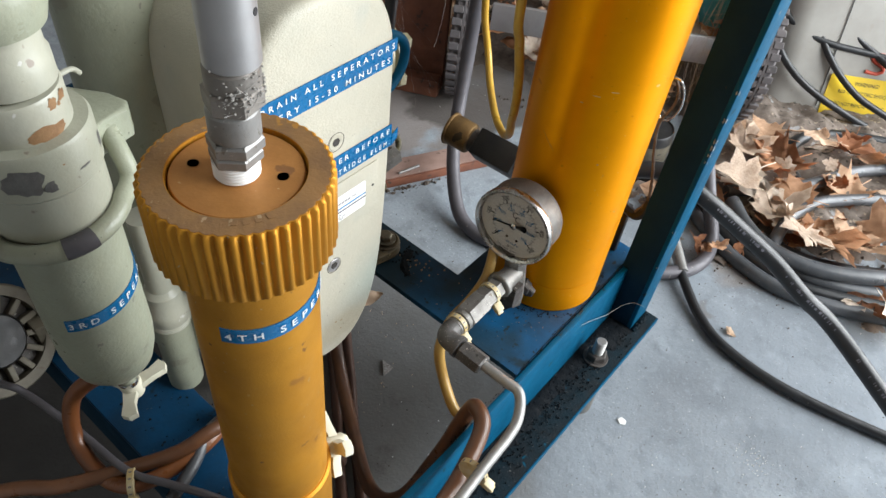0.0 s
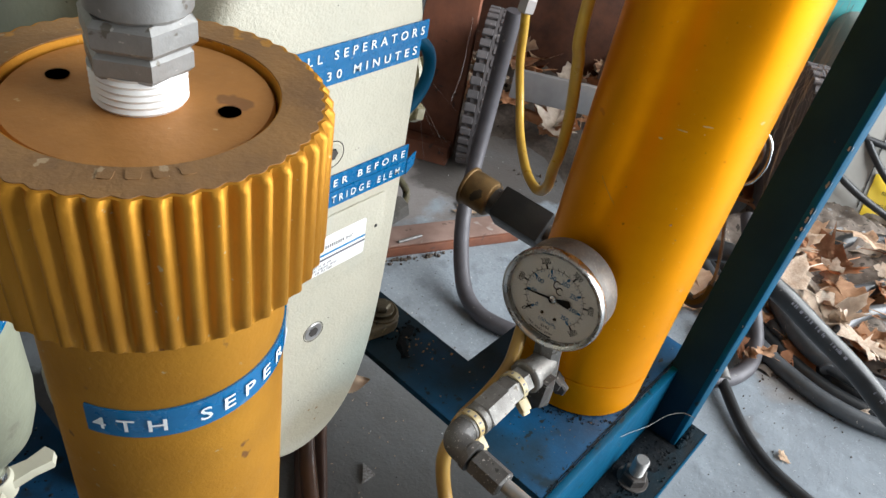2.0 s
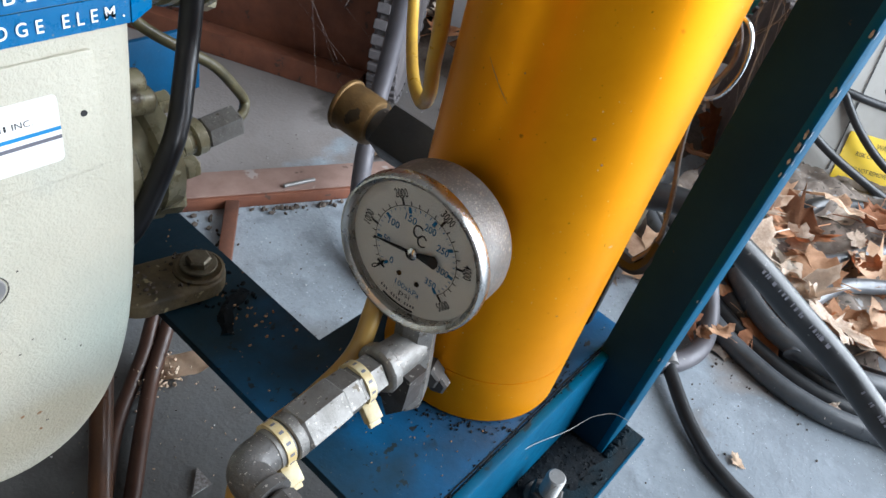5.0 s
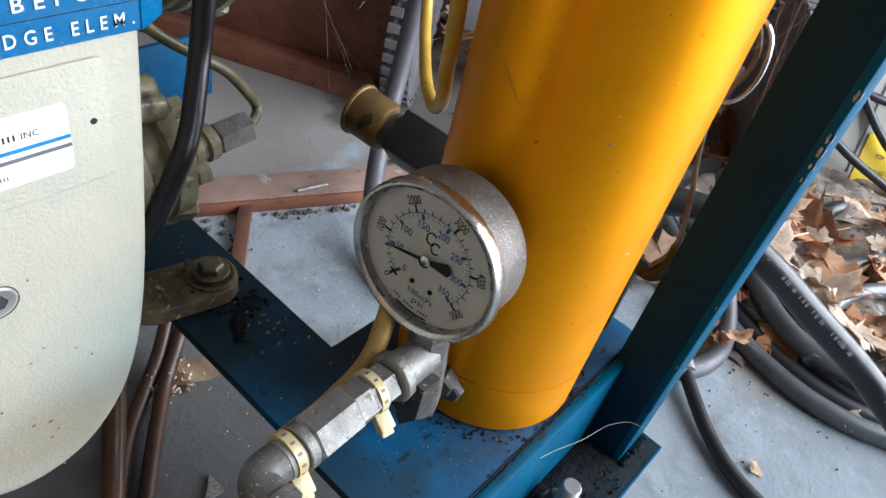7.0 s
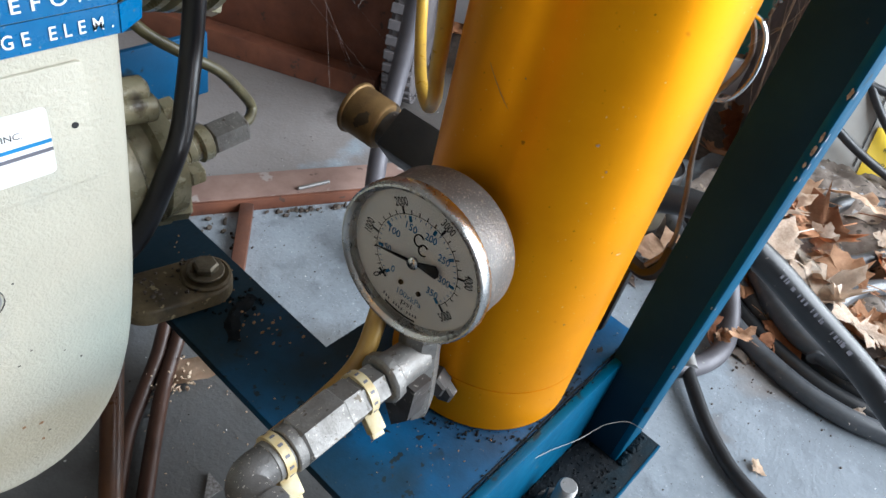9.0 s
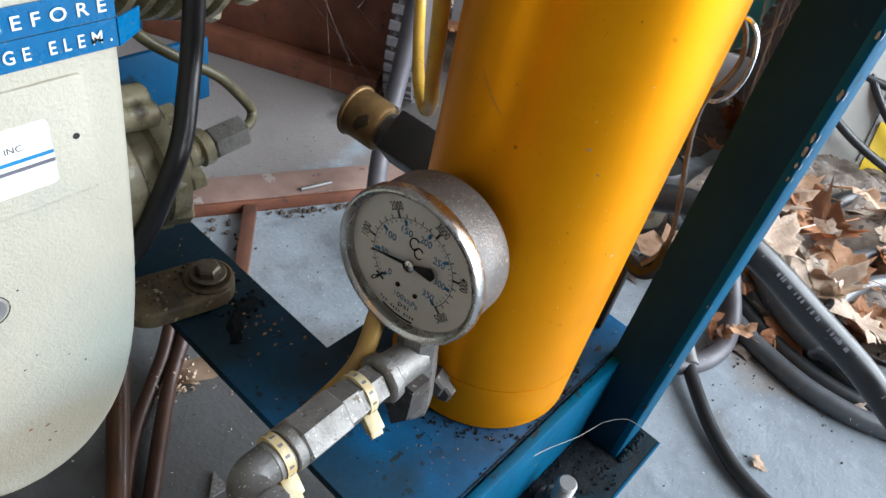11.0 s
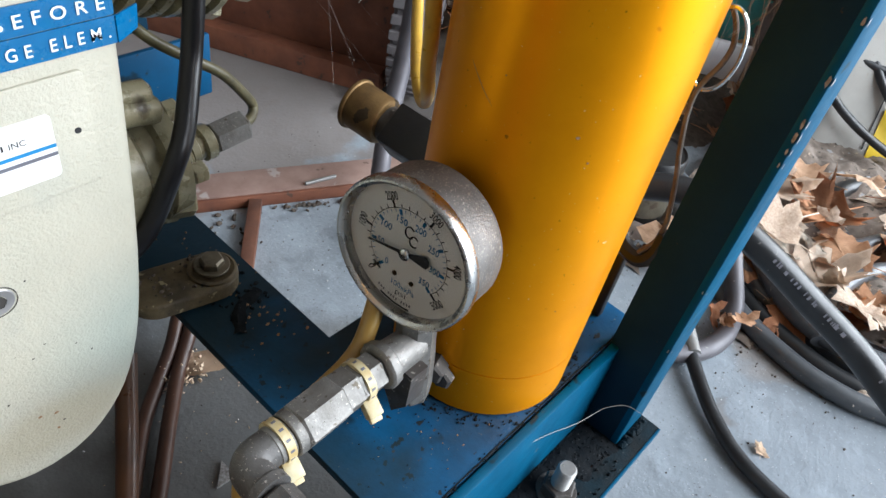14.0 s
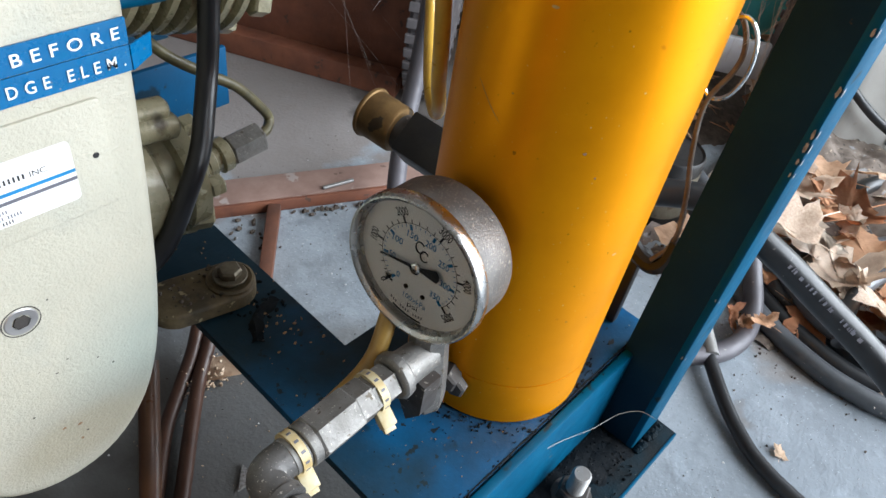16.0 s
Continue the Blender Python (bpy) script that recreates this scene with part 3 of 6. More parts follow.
part("side_flange", box((-0.474, 0.0480, 0.100), (-0.469, 0.62, PLATE - 0.0065), 0.001), BLUE_SHADED, base)
part("rear_rail", box((-0.75, 0.62, 0.09), (0.0, 0.67, PLATE), 0.0014), BLUE_SHADED, base)
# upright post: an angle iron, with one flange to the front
# the face turned from the door has its shade in the paint colour
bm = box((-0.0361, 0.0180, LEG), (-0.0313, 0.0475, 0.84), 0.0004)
part("post", bm, BLUE_SHADED, base, "weathered blue face of the upright angle post, its shade darkened into the paint")
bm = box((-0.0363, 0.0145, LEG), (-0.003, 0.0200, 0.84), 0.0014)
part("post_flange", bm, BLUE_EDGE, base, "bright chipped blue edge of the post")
def chip(at, mat, parent, w, h, seed, name="paint_chip"):
    """An irregular flake laid on a curved face: at(u, v) gives the point u, v metres from its middle."""
    q = random.Random(seed)
    bm = bmesh.new()
    n = 18
    rim = [(q.uniform(0.72, 1.18), 2 * math.pi * (k + q.uniform(-0.3, 0.3)) / n) for k in range(n)]
    mid = bm.verts.new(at(0, 0))
    rings = [[bm.verts.new(at(s * r * w / 2 * math.cos(a), s * r * h / 2 * math.sin(a))) for r, a in rim] for s in (0.4, 0.7, 1.0)]
    for k in range(n):
        j = (k + 1) % n
        bm.faces.new((mid, rings[0][k], rings[0][j]))
        for a, b in zip(rings, rings[1:]):
            bm.faces.new((a[k], b[k], b[j], a[j]))
    return part(name, bm, mat, parent)


flange_ob = [o for o in base.children if o.name.startswith("post_flange")][0]
for k, (z, w, h) in enumerate(((0.3830, 0.0034, 0.0045), (0.3565, 0.0044, 0.0060), (0.3359, 0.0036, 0.0056), (0.3290, 0.0044, 0.0064), (0.3215, 0.0032, 0.0042), (0.3141, 0.0024, 0.0034), (0.2304, 0.0016, 0.003), (0.1816, 0.002, 0.003))):
    chip(lambda u, v: Vector((max(-0.0362, min(-0.0354 + u, -0.030)), 0.0142, z + v)), CHIP_PALE, flange_ob, w * 0.75, h * 0.85, k)
    chip(lambda u, v: Vector((-0.0366, min(0.0170, 0.0160 + u * 0.6), z + v)), CHIP_PALE, flange_ob, w * 0.6, h * 0.85, k + 50)
bm = bmesh.new()
for k in range(46):
    u = random.random()
    q = Vector((-0.035 + 0.03 * u, 0.014 - random.random() * 0.004, LEG + 0.001))
    bmesh.ops.create_icosphere(bm, subdivisions=1, radius=random.uniform(0.0015, 0.0034), matrix=Matrix.Translation(q))
part("weld", bm, BLUE_DIRTY, base, "crusty weld at the foot of the post")
foot = part("mount_foot", rod((-0.0935, 0.0225, 0.0), (-0.0935, 0.0225, LEG - 0.0065), 0.016, 24), GREY_IRON, base, "grey metal foot under the angle bar")
part("mount_foot", rod((-0.70, 0.021, 0.0), (-0.70, 0.021, LEG - 0.0065), 0.016, 24), GREY_IRON, base)
part("mount_foot", rod((-0.70, 0.645, 0.0), (-0.70, 0.645, 0.089), 0.016, 24), GREY_IRON, base)
part("mount_foot", rod((-0.05, 0.645, 0.0), (-0.05, 0.645, 0.089), 0.016, 24), GREY_IRON, base)


def bolt(parent, at, d, head=0.008, tall=0.007, stud=0.0, stud_r=0.005, mat=STEEL, washer=0.0, name="bolt"):
    at, d = Vector(at), Vector(d).normalized()
    ob = part(name, hexrod(at, at + d * tall, head, turn=20), mat, parent)
    if washer:
        part("washer", rod(at - d * 0.0002, at + d * 0.0016, washer, 24, 0.0004), mat, ob)
    if stud:
        bm = rod(at, at + d * (tall + stud), stud_r, 20, 0.0006)
        n = int(stud / 0.0014)
        for k in range(n):
            lathe([(stud_r * 0.98, 0), (stud_r * 1.09, 0.0005), (stud_r * 0.98, 0.001)], along(at + d * (tall + 0.0014 * k), d), 18, bm)
        part("stud", bm, STEEL, ob, "bright threaded stud")
    return ob


bolt(base, (-0.0935, 0.0225, LEG + 0.0005), (0, 0, 1), 0.0105, 0.010, 0.017, 0.0055, IRON, 0.013, "anchor_bolt")

# dirt on the plates
bm = bmesh.new()
rnd = random.Random(4)


def crumbs(bm, n, spread, z, lo=0.0006, hi=0.0018):
    for _ in range(n):
        x, y = spread()
        bmesh.ops.create_icosphere(bm, subdivisions=1, radius=rnd.uniform(lo, hi), matrix=Matrix.Translation((x, y, z)) @ Euler((rnd.random() * 3, rnd.random() * 3, 0)).to_matrix().to_4x4() @ Matrix.Diagonal((1, rnd.uniform(0.4, 1), rnd.uniform(0.3, 0.7), 1)))


def ring_spread():
    a, r = rnd.uniform(math.pi * 0.8, math.pi * 1.75), CR + abs(rnd.gauss(0, 0.006))
    return CX + r * math.cos(a), CY + r * math.sin(a)


def keep_plate(f):
    def g():
        while True:
            x, y = f()
            if y > 0.0495 and x > -0.213:
                return x, y
    return g


crumbs(bm, 170, keep_plate(ring_spread), PLATE + 0.0004, 0.0003, 0.0013)
crumbs(bm, 110, lambda: (rnd.uniform(-0.21, -0.02), rnd.uniform(0.050, 0.15)), PLATE + 0.0003, 0.0002, 0.0007)
crumbs(bm, 1300, lambda: (rnd.uniform(-0.36, -0.003), min(0.0400, 0.004 + abs(rnd.gauss(0.026, 0.012)))), LEG + 0.0008, 0.0005, 0.0015)
crumbs(bm, 260, lambda: (rnd.uniform(-0.36, -0.01), 0.0480 + rnd.gauss(0, 0.0010)), PLATE + 0.0002, 0.0003, 0.0009)
crumbs(bm, 40, lambda: (rnd.uniform(-0.2, -0.17), rnd.uniform(0.2, 0.23)), PLATE + 0.0005, 0.0008, 0.002)
crumbs(bm, 130, lambda: (rnd.uniform(-0.46, -0.41), rnd.uniform(0.12, 0.3)), PLATE + 0.0003, 0.0003, 0.0014)
flakes = bmesh.new()
crumbs(flakes, 34, lambda: (rnd.uniform(-0.206, -0.164), rnd.uniform(0.14, 0.42)), PLATE + 0.0003, 0.0003, 0.0012)
crumbs(flakes, 30, lambda: (max(-0.206, min(-0.164, rnd.gauss(-0.182, 0.008))), rnd.gauss(0.20, 0.02)), PLATE + 0.0003, 0.0004, 0.0016)
crumbs(flakes, 50, lambda: (rnd.uniform(-0.2, -0.03), rnd.uniform(0.056, 0.15)), PLATE + 0.0003, 0.0003, 0.0010)
tagged(part("rust_flakes", flakes, CHIP_BROWN, flat=True), "brown flakes of rust and leaf on the base", "dirt", kind="stuff")
tagged(part("plate_dirt", bm, GRIME, flat=True), "dark crumbs of dirt on the blue base plates", "dirt", kind="stuff")


def crust(points, wide, tall, name, label, n=10):
    """A low ragged ridge of dried dirt along a line."""
    path = smooth_path(points, n)
    bm = bmesh.new()
    rows = []
    for k, q in enumerate(path):
        d = (path[min(k + 1, len(path) - 1)] - path[max(k - 1, 0)]).normalized()
        s = Vector((-d.y, d.x, 0))
        row = []
        for u in (-1, -0.5, 0, 0.5, 1):
            edge = 1 + 0.9 * noise.noise(Vector((q.x * 90, q.y * 90, u * 2)))
            up = tall * (1 - u * u) * (0.7 + 0.8 * noise.noise(Vector((q.x * 260, q.y * 260, u * 3 + 7))))
            row.append(bm.verts.new(q + s * u * wide * edge + Vector((0, 0, max(up, 0) if abs(u) < 1 else -0.0003))))
        rows.append(row)
    for a, b in zip(rows, rows[1:]):
        for k in range(4):
            bm.faces.new((a[k], a[k + 1], b[k + 1], b[k]))
    return tagged(part(name, bm, GRIME), label, "dirt", kind="stuff")


crust([(-0.210 + 0.02 * k, 0.0485, PLATE + 0.0001) for k in range(11)], 0.0005, 0.0004, "dirt_ridge", "dark ridge of dirt along the angle bar", 12)
crust([(-0.30 + 0.02 * k, 0.0335, LEG + 0.0002) for k in range(14)], 0.0085, 0.0016, "dirt_ridge", "black crumbly dirt in the corner of the angle bar", 12)
crust([(-0.075 + 0.014 * k, 0.024, LEG + 0.0002) for k in range(5)], 0.0100, 0.0012, "dirt_ridge", "black crumbly dirt below the post", 12)
crust([(-0.20, 0.19, PLATE + 0.0002), (-0.19, 0.205, PLATE + 0.0002), (-0.172, 0.21, PLATE + 0.0002)], 0.004, 0.002, "dirt_ridge", "brown dirt below the mounting lug", 12)

# ---------------------------------------------------------------- gold filter tower
tower = thing("filter_tower", (CX, CY, PLATE), "tall gold anodised aluminium filter tower on the blue plate", "filter")
part("tower_tube", lathe([(CR - 0.0014, 0.1937), (CR, 0.1939), (CR, 0.85), (CR - 0.002, 0.852), (0, 0.852)], pose(CX, CY, 0), 96), GOLD, tower)
part("seam_groove", lathe([(CR - 0.0016, 0.1925), (CR - 0.0012, 0.1930), (CR - 0.0016, 0.1940)], pose(CX, CY, 0), 96), INK, tower)
part("tower_base", lathe([(CR - 0.002, PLATE + 0.0005), (CR, PLATE + 0.002), (CR, 0.1932), (CR - 0.0014, 0.1933)], pose(CX, CY, 0), 96), GOLD, tower, "gold end cap with a fine seam")
tower_tube = [o for o in tower.children if o.name.startswith("tower_tube")][0]


def on_tower(angle, z, lean=0.0):
    return lambda u, v: Vector((CX + (CR + 0.00012) * math.cos(radians(angle) + (u + lean * v) / CR), CY + (CR + 0.00012) * math.sin(radians(angle) + (u + lean * v) / CR), z + v))


for angle, z, w, h, lean in ((172.5, 0.3470, 0.0006, 0.0110, -1.1), (177.5, 0.3432, 0.0005, 0.0060, -1.2), (-138.9, 0.3393, 0.0016, 0.0014, 0), (-131.1, 0.3287, 0.0009, 0.0010, 0), (-175.0, 0.3544, 0.0008, 0.0008, 0), (-118.2, 0.2435, 0.0010, 0.0009, 0)):
    chip(on_tower(angle, z, lean), CHIP_BROWN, tower_tube, w, h, int(z * 1e4), "scratch")
for angle, z, w, h in ((-166.3, 0.3905, 0.0030, 0.0012), (-156.0, 0.3985, 0.0070, 0.0007), (-142.5, 0.4039, 0.0060, 0.0008), (-105.7, 0.4070, 0.0040, 0.0020), (-103.7, 0.2839, 0.0030, 0.0012)):
    chip(on_tower(angle, z), SCUFF, tower_tube, w, h, int(z * 1e4), "scuff")
bolt(tower, (CX - CR + 0.001, CY - 0.012, 0.186), (-1, -0.2, 0), 0.0065, 0.006, mat=IRON, name="port_plug")

# ---------------------------------------------------------------- pressure gauge
GX, GY, GZ = -0.1838, 0.1012, 0.2792
gauge = thing("pressure_gauge", (GX + 0.018, GY, GZ - 0.036), "round steel pressure gauge with a cream dial and dusty case", "gauge")
gn = Vector((-1, -0.087, 0.060)).normalized()  # the way the dial faces
gr = UP.cross(gn).normalized()
gu = gn.cross(gr)
face = Matrix(((gr.x, gu.x, gn.x, GX), (gr.y, gu.y, gn.y, GY), (gr.z, gu.z, gn.z, GZ), (0, 0, 0, 1)))  # x: to the reader's right, y: up, z: to the reader
part("case", lathe([(0.026, -0.0262), (0.0318, -0.0254), (0.0327, -0.0228), (0.0330, -0.006), (0.0322, -0.005)], face, 64), CASE, gauge, "dusty steel case")
part("bezel", lathe([(0.0330, -0.0052), (0.0341, -0.0050), (0.0346, -0.0042), (0.0347, -0.0010), (0.0344, 0.0010), (0.0337, 0.0018), (0.0329, 0.0018), (0.0322, 0.0010), (0.0313, 0.0004), (0.0309, -0.0010), (0.0309, -0.0045)], face, 96), BEZEL, gauge, "dull steel bezel")
dial = part("dial", lathe([(0, -0.0042), (0.0315, -0.0042), (0.0315, -0.0055), (0, -0.0055)], face, 64), DIAL, gauge, "cream dial face with black and blue scales")
glass = part("glass", lathe([(0, -0.0006), (0.0311, -0.0006), (0.0311, -0.0014), (0, -0.0014)], face, 64), GLASS, gauge, "clear gauge glass")
glass.visible_shadow = False
TOP = -0.0041


def dial_at(angle, r, turn=0.0):
    """A pose on the dial, angle clockwise from the top."""
    a = radians(angle)
    return face @ pose(r * math.sin(a), r * math.cos(a), TOP, 0, 0, turn)


ticks, blue_ticks = bmesh.new(), bmesh.new()
for k in range(26):
    a = -139 + 269 * k / 25
    big = k % 5 == 0
    slab(rounded(0.0010 if big else 0.0004, 0.0035 if big else 0.0018, 0.0001, 1), 0.00012, dial_at(a, 0.0212 if big else 0.0207, -a), bm=ticks)
for k in range(36):
    a = -139.5 + 271 * k / 35
    big = k % 5 == 0
    slab(rounded(0.0014 if big else 0.0003, 0.0026 if big else 0.0012, 0.0001, 1), 0.00012, dial_at(a, 0.0178 if big else 0.0185, -a), bm=blue_ticks)
arc = bmesh.new()
lo, hi = [], []
for k in range(61):
    a = radians(-139 + 269 * k / 60)
    lo.append(arc.verts.new(face @ Vector((0.0196 * math.sin(a), 0.0196 * math.cos(a), TOP + 0.0001))))
    hi.append(arc.verts.new(face @ Vector((0.0199 * math.sin(a), 0.0199 * math.cos(a), TOP + 0.0001))))
for k in range(60):
    arc.faces.new((lo[k], lo[k + 1], hi[k + 1], hi[k]))
part("scale_arc", arc, INK, dial)
part("psi_ticks", ticks, INK, dial, flat=True)
part("kpa_ticks", blue_ticks, INK_BLUE, dial, flat=True)
for k in range(6):
    a = -139 + 53.8 * k
    lettering("0" if not k else str(k * 1000), 0.0039, dial_at(a, 0.0248, 180 - a if k == 5 else -a), INK, dial, "numeral", depth=0.0001, bold=0.012, width=0.0020 if not k else 0.0064)
for k in range(8):
    a = -139.5 + 38.7 * k
    lettering(str(k * 50), 0.0034, dial_at(a, 0.0142, 0), INK_BLUE, dial, "numeral", depth=0.0001, bold=0.012, width=0.0018 if not k else 0.0034 if k == 1 else 0.0055)
lettering("100xkPa", 0.0030, face @ pose(0.0014, -0.0192, TOP), INK_BLUE, dial, "unit_text", depth=0.0001, width=0.0125)
lettering("psi", 0.0036, face @ pose(0.0010, -0.0234, TOP), INK, dial, "unit_text", depth=0.0001, width=0.0055)
bm = bmesh.new()
for k in range(13):
    if k not in (3, 8):
        slab(rounded(0.0007, 0.0013, 0.0001, 1), 0.0001, dial_at(203 - 3.1 * k, 0.0272, 0), bm=bm)
part("maker_bar", bm, INK_GREY, dial, flat=True)
bm = bmesh.new()
for k in range(9):
    slab(rounded(0.0021, 0.0010, 0.0001, 1), 0.0001, dial_at(196 - 3.4 * k, 0.0298, -(196 - 3.4 * k)), bm=bm)
part("maker_bar", bm, INK, dial, flat=True)
for s, cx, cy in ((0.75, -0.0010, 0.0096), (0.7, 0.0018, 0.0064)):
    bm = bmesh.new()
    ring = [(cx + 0.0030 * s * math.cos(radians(q)), cy + 0.0036 * s * math.sin(radians(q))) for q in range(40, 330, 20)]
    tube([face @ Vector((x, y, TOP + 0.0001)) for x, y in ring], 0.0003, 5, 2, bm=bm)
    part("maker_mark", bm, INK, dial)
for sx in (-1, 1):
    part("dial_screw", lathe([(0.0011, 0), (0.0011, 0.0006), (0.0007, 0.0009), (0, 0.0009)], face @ pose(0.0005 + 0.0046 * sx, -0.0142, TOP), 14), BRASS, dial)
stop = bmesh.new()
tube([dial_at(-139, 0.0206) @ Vector((-0.002, 0.001, 0.0003)), dial_at(-139, 0.0206) @ Vector((0.002, -0.001, 0.0003))], 0.0004, 6, 1, bm=stop)
tube([dial_at(-139, 0.0206) @ Vector((0.001, 0.002, 0.0003)), dial_at(-139, 0.0206) @ Vector((-0.001, -0.002, 0.0003))], 0.0004, 6, 1, bm=stop)
part("stop_mark", stop, INK, dial)
NEEDLE = -101.0
nm = face @ pose(0, 0, TOP + 0.0016, 0, 0, -NEEDLE)
bm = slab([(-0.0009, 0), (-0.0003, 0.0195), (0.0003, 0.0195), (0.0009, 0)], 0.0003, nm)
slab([(-0.0008, -0.001), (0.0008, -0.001), (0.0030, -0.0105), (0.0012, -0.0120), (-0.0012, -0.0120), (-0.0030, -0.0105)], 0.0003, nm, bm=bm)
part("needle", bm, INK, gauge, "thin black needle", flat=True)
part("hub", lathe([(0.0027, 0), (0.0027, 0.0013), (0.0018, 0.0019), (0, 0.0019)], nm, 24), CHROME, gauge)
part("gauge_socket", hexrod((GX + 0.018, GY, GZ - 0.033), (GX + 0.018, GY, GZ - 0.043), 0.0085), UNION_STEEL, gauge)

# ---------------------------------------------------------------- fittings below the gauge
FY, FZ = 0.0972, 0.2172
fit_set = thing("pipe_fitting", (-0.2, FY, PLATE), "dusty steel pipe fittings joining gauge, tower and tube", "fitting")
TX0 = GX + 0.018
bm = lathe([(0.0085, 0), (0.0108, 0.001), (0.0108, 0.012), (0.0098, 0.014), (0.0098, 0.030), (0.0104, 0.040), (0.0106, 0.060), (0.0098, 0.068)], along((TX0, GY, GZ - 0.034), (0, -0.09, -1)), 8)
tee = part("tee", bm, UNION_STEEL, fit_set, "grey cast street tee")
part("tee_branch", lathe([(0.0088, 0), (0.0092, 0.014), (0.0098, 0.018), (0.0118, 0.0195), (0.0120, 0.0235), (0.0112, 0.0245), (0.0102, 0.0250)], along((-0.168, FY, FZ), (-1, 0, 0)), 12), UNION_STEEL, tee)
part("tee_bracket", slab([(-0.010, 0.0), (0.008, 0.0), (0.005, -0.022), (-0.002, -0.034), (-0.010, -0.022)], 0.012, Matrix(((0, 0, 1, -0.181), (1, 0, 0, FY - 0.002), (0, 1, 0, FZ - 0.006), (0, 0, 0, 1))), 0.0015), IRON, fit_set, "dark cast wedge below the tee")
bolt(fit_set, (-0.1475, FY - 0.003, 0.190), (-1, -0.35, 0), 0.0070, 0.012, mat=IRON, name="plug_nut")
part("hex_nipple", hexrod((-0.1935, FY, FZ), (-0.209, FY, FZ), 0.0096, turn=10), UNION_STEEL, fit_set)
uni = part("hex_union", hexrod((-0.2165, FY, FZ), (-0.2400, FY - 0.001, FZ), 0.0113, turn=10), UNION_STEEL, fit_set, "bright steel hexagon union")
part("union_shank", hexrod((-0.207, FY, FZ), (-0.2180, FY, FZ), 0.0104, turn=14), UNION_STEEL, uni)
part("union_collar", rod((-0.2395, FY - 0.001, FZ), (-0.2445, FY - 0.001, FZ), 0.0100, 32, 0.0006), UNION_STEEL, uni)
part("nipple", rod((-0.2440, FY - 0.001, FZ), (-0.2530, FY - 0.001, FZ), 0.0086, 28), UNION_STEEL, fit_set)
bm = tube([(-0.2505, FY - 0.001, FZ), (-0.2585, FY - 0.001, FZ), (-0.2630, FY - 0.003, FZ), (-0.2645, FY - 0.007, FZ), (-0.2645, FY - 0.0165, FZ)], 0.0083, 20, 4)
bmesh.ops.create_cone(bm, cap_ends=True, segments=24, radius1=0.0094, radius2=0.0094, depth=0.004, matrix=along((-0.2645, FY - 0.0155, FZ), (0, -1, 0)))
part("elbow", bm, ELBOW, fit_set, "dark steel elbow")
part("tube_nut", hexrod((-0.2645, FY - 0.0185, FZ), (-0.2645, FY - 0.041, FZ - 0.001), 0.0088, turn=15), ELBOW, fit_set, "dark steel tube nut")
steel_tube = tube([(-0.2645, FY - 0.040, FZ), (-0.2645, 0.036, FZ), (-0.264, 0.022, FZ - 0.002), (-0.276, 0.012, FZ - 0.008), (-0.292, 0.008, FZ - 0.012), (-0.33, 0.006, FZ - 0.014), (-0.42, 0.0, FZ - 0.02), (-0.60, -0.01, FZ - 0.03)], 0.0042, 14)
part("steel_tube", steel_tube, STEEL, fit_set, "bent bright steel tube")


def zip_tie(parent_at, d, r, tail, label="cream nylon cable tie"):
    """A ring of toothed strap about a pipe, with its lock and cut tail."""
    c, d = Vector(parent_at), Vector(d).normalized()
    tie = thing("cable_tie", c - Vector((0, 0, r)), label, "cable tie", "cable ties")
    m = along(c, d)
    part("strap", lathe([(r - 0.0016, -0.0022), (r - 0.0004, -0.0021), (r - 0.0004, 0.0021), (r - 0.0016, 0.0022)], m, 36), NYLON, tie)
    tail = Vector(tail).normalized()
    out = c + tail * (r + 0.001)
    q = along(out, tail)
    part("lock", box((-0.0038, -0.0026, -0.0025), (0.0038, 0.0026, 0.0062), 0.0008, m=q), NYLON, tie)
    part("tail", box((-0.0030, -0.0012, 0.0055), (0.0030, 0.0012, 0.0085), 0.0004, m=q @ pose(0, 0, 0, 8, 0, 0)), NYLON, tie)
    bm = bmesh.new()
    for k in range(12):
        a = radians(30 * k + 10)
        box((r - 0.0006, -0.0006, -0.0010), (r - 0.0003, 0.0006, 0.0010), 0, m=m @ pose(0, 0, 0, 0, 0, 0) @ Matrix.Rotation(a, 4, "Z"), bm=bm)
    part("teeth", bm, INK_GREY, tie, flat=True)
    return tie


zip_tie((-0.2035, FY + 0.0005, FZ), (1, 0, 0), 0.0106, (-0.1, -0.8, -0.55))
zip_tie((-0.2480, FY - 0.0005, FZ), (1, 0, 0), 0.0102, (-0.1, -0.8, -0.55))
# ---------------------------------------------------------------- compressor block with its cover
XC, YF = -0.3085, 0.1755
comp = thing("compressor", (-0.31, 0.25, PLATE), "cream beige painted compressor block with a rounded front cover", "compressor")
half = [(0.0, -0.1645), (0.0125, -0.1625), (0.0262, -0.1545), (0.0395, -0.1370), (0.0488, -0.1110), (0.0543, -0.0770), (0.0572, -0.0370), (0.0590, 0.0130), (0.0598, 0.0730), (0.0598, 0.1030), (0.0565, 0.1250), (0.0465, 0.1450), (0.0285, 0.1595), (0.0, 0.1645)]
half = [(q.x, q.y) for q in smooth_path([(x, y, 0) for x, y in half], 3)]


def egg(grow):
    """The cover's outline, a tall rounded shape a little narrower below, drawn in or out by grow."""
    out = [(x * (1 + grow / 0.059), y * (1 + grow / 0.1645)) for x, y in half]
    return out + [(-x, y) for x, y in out[-2:0:-1]]


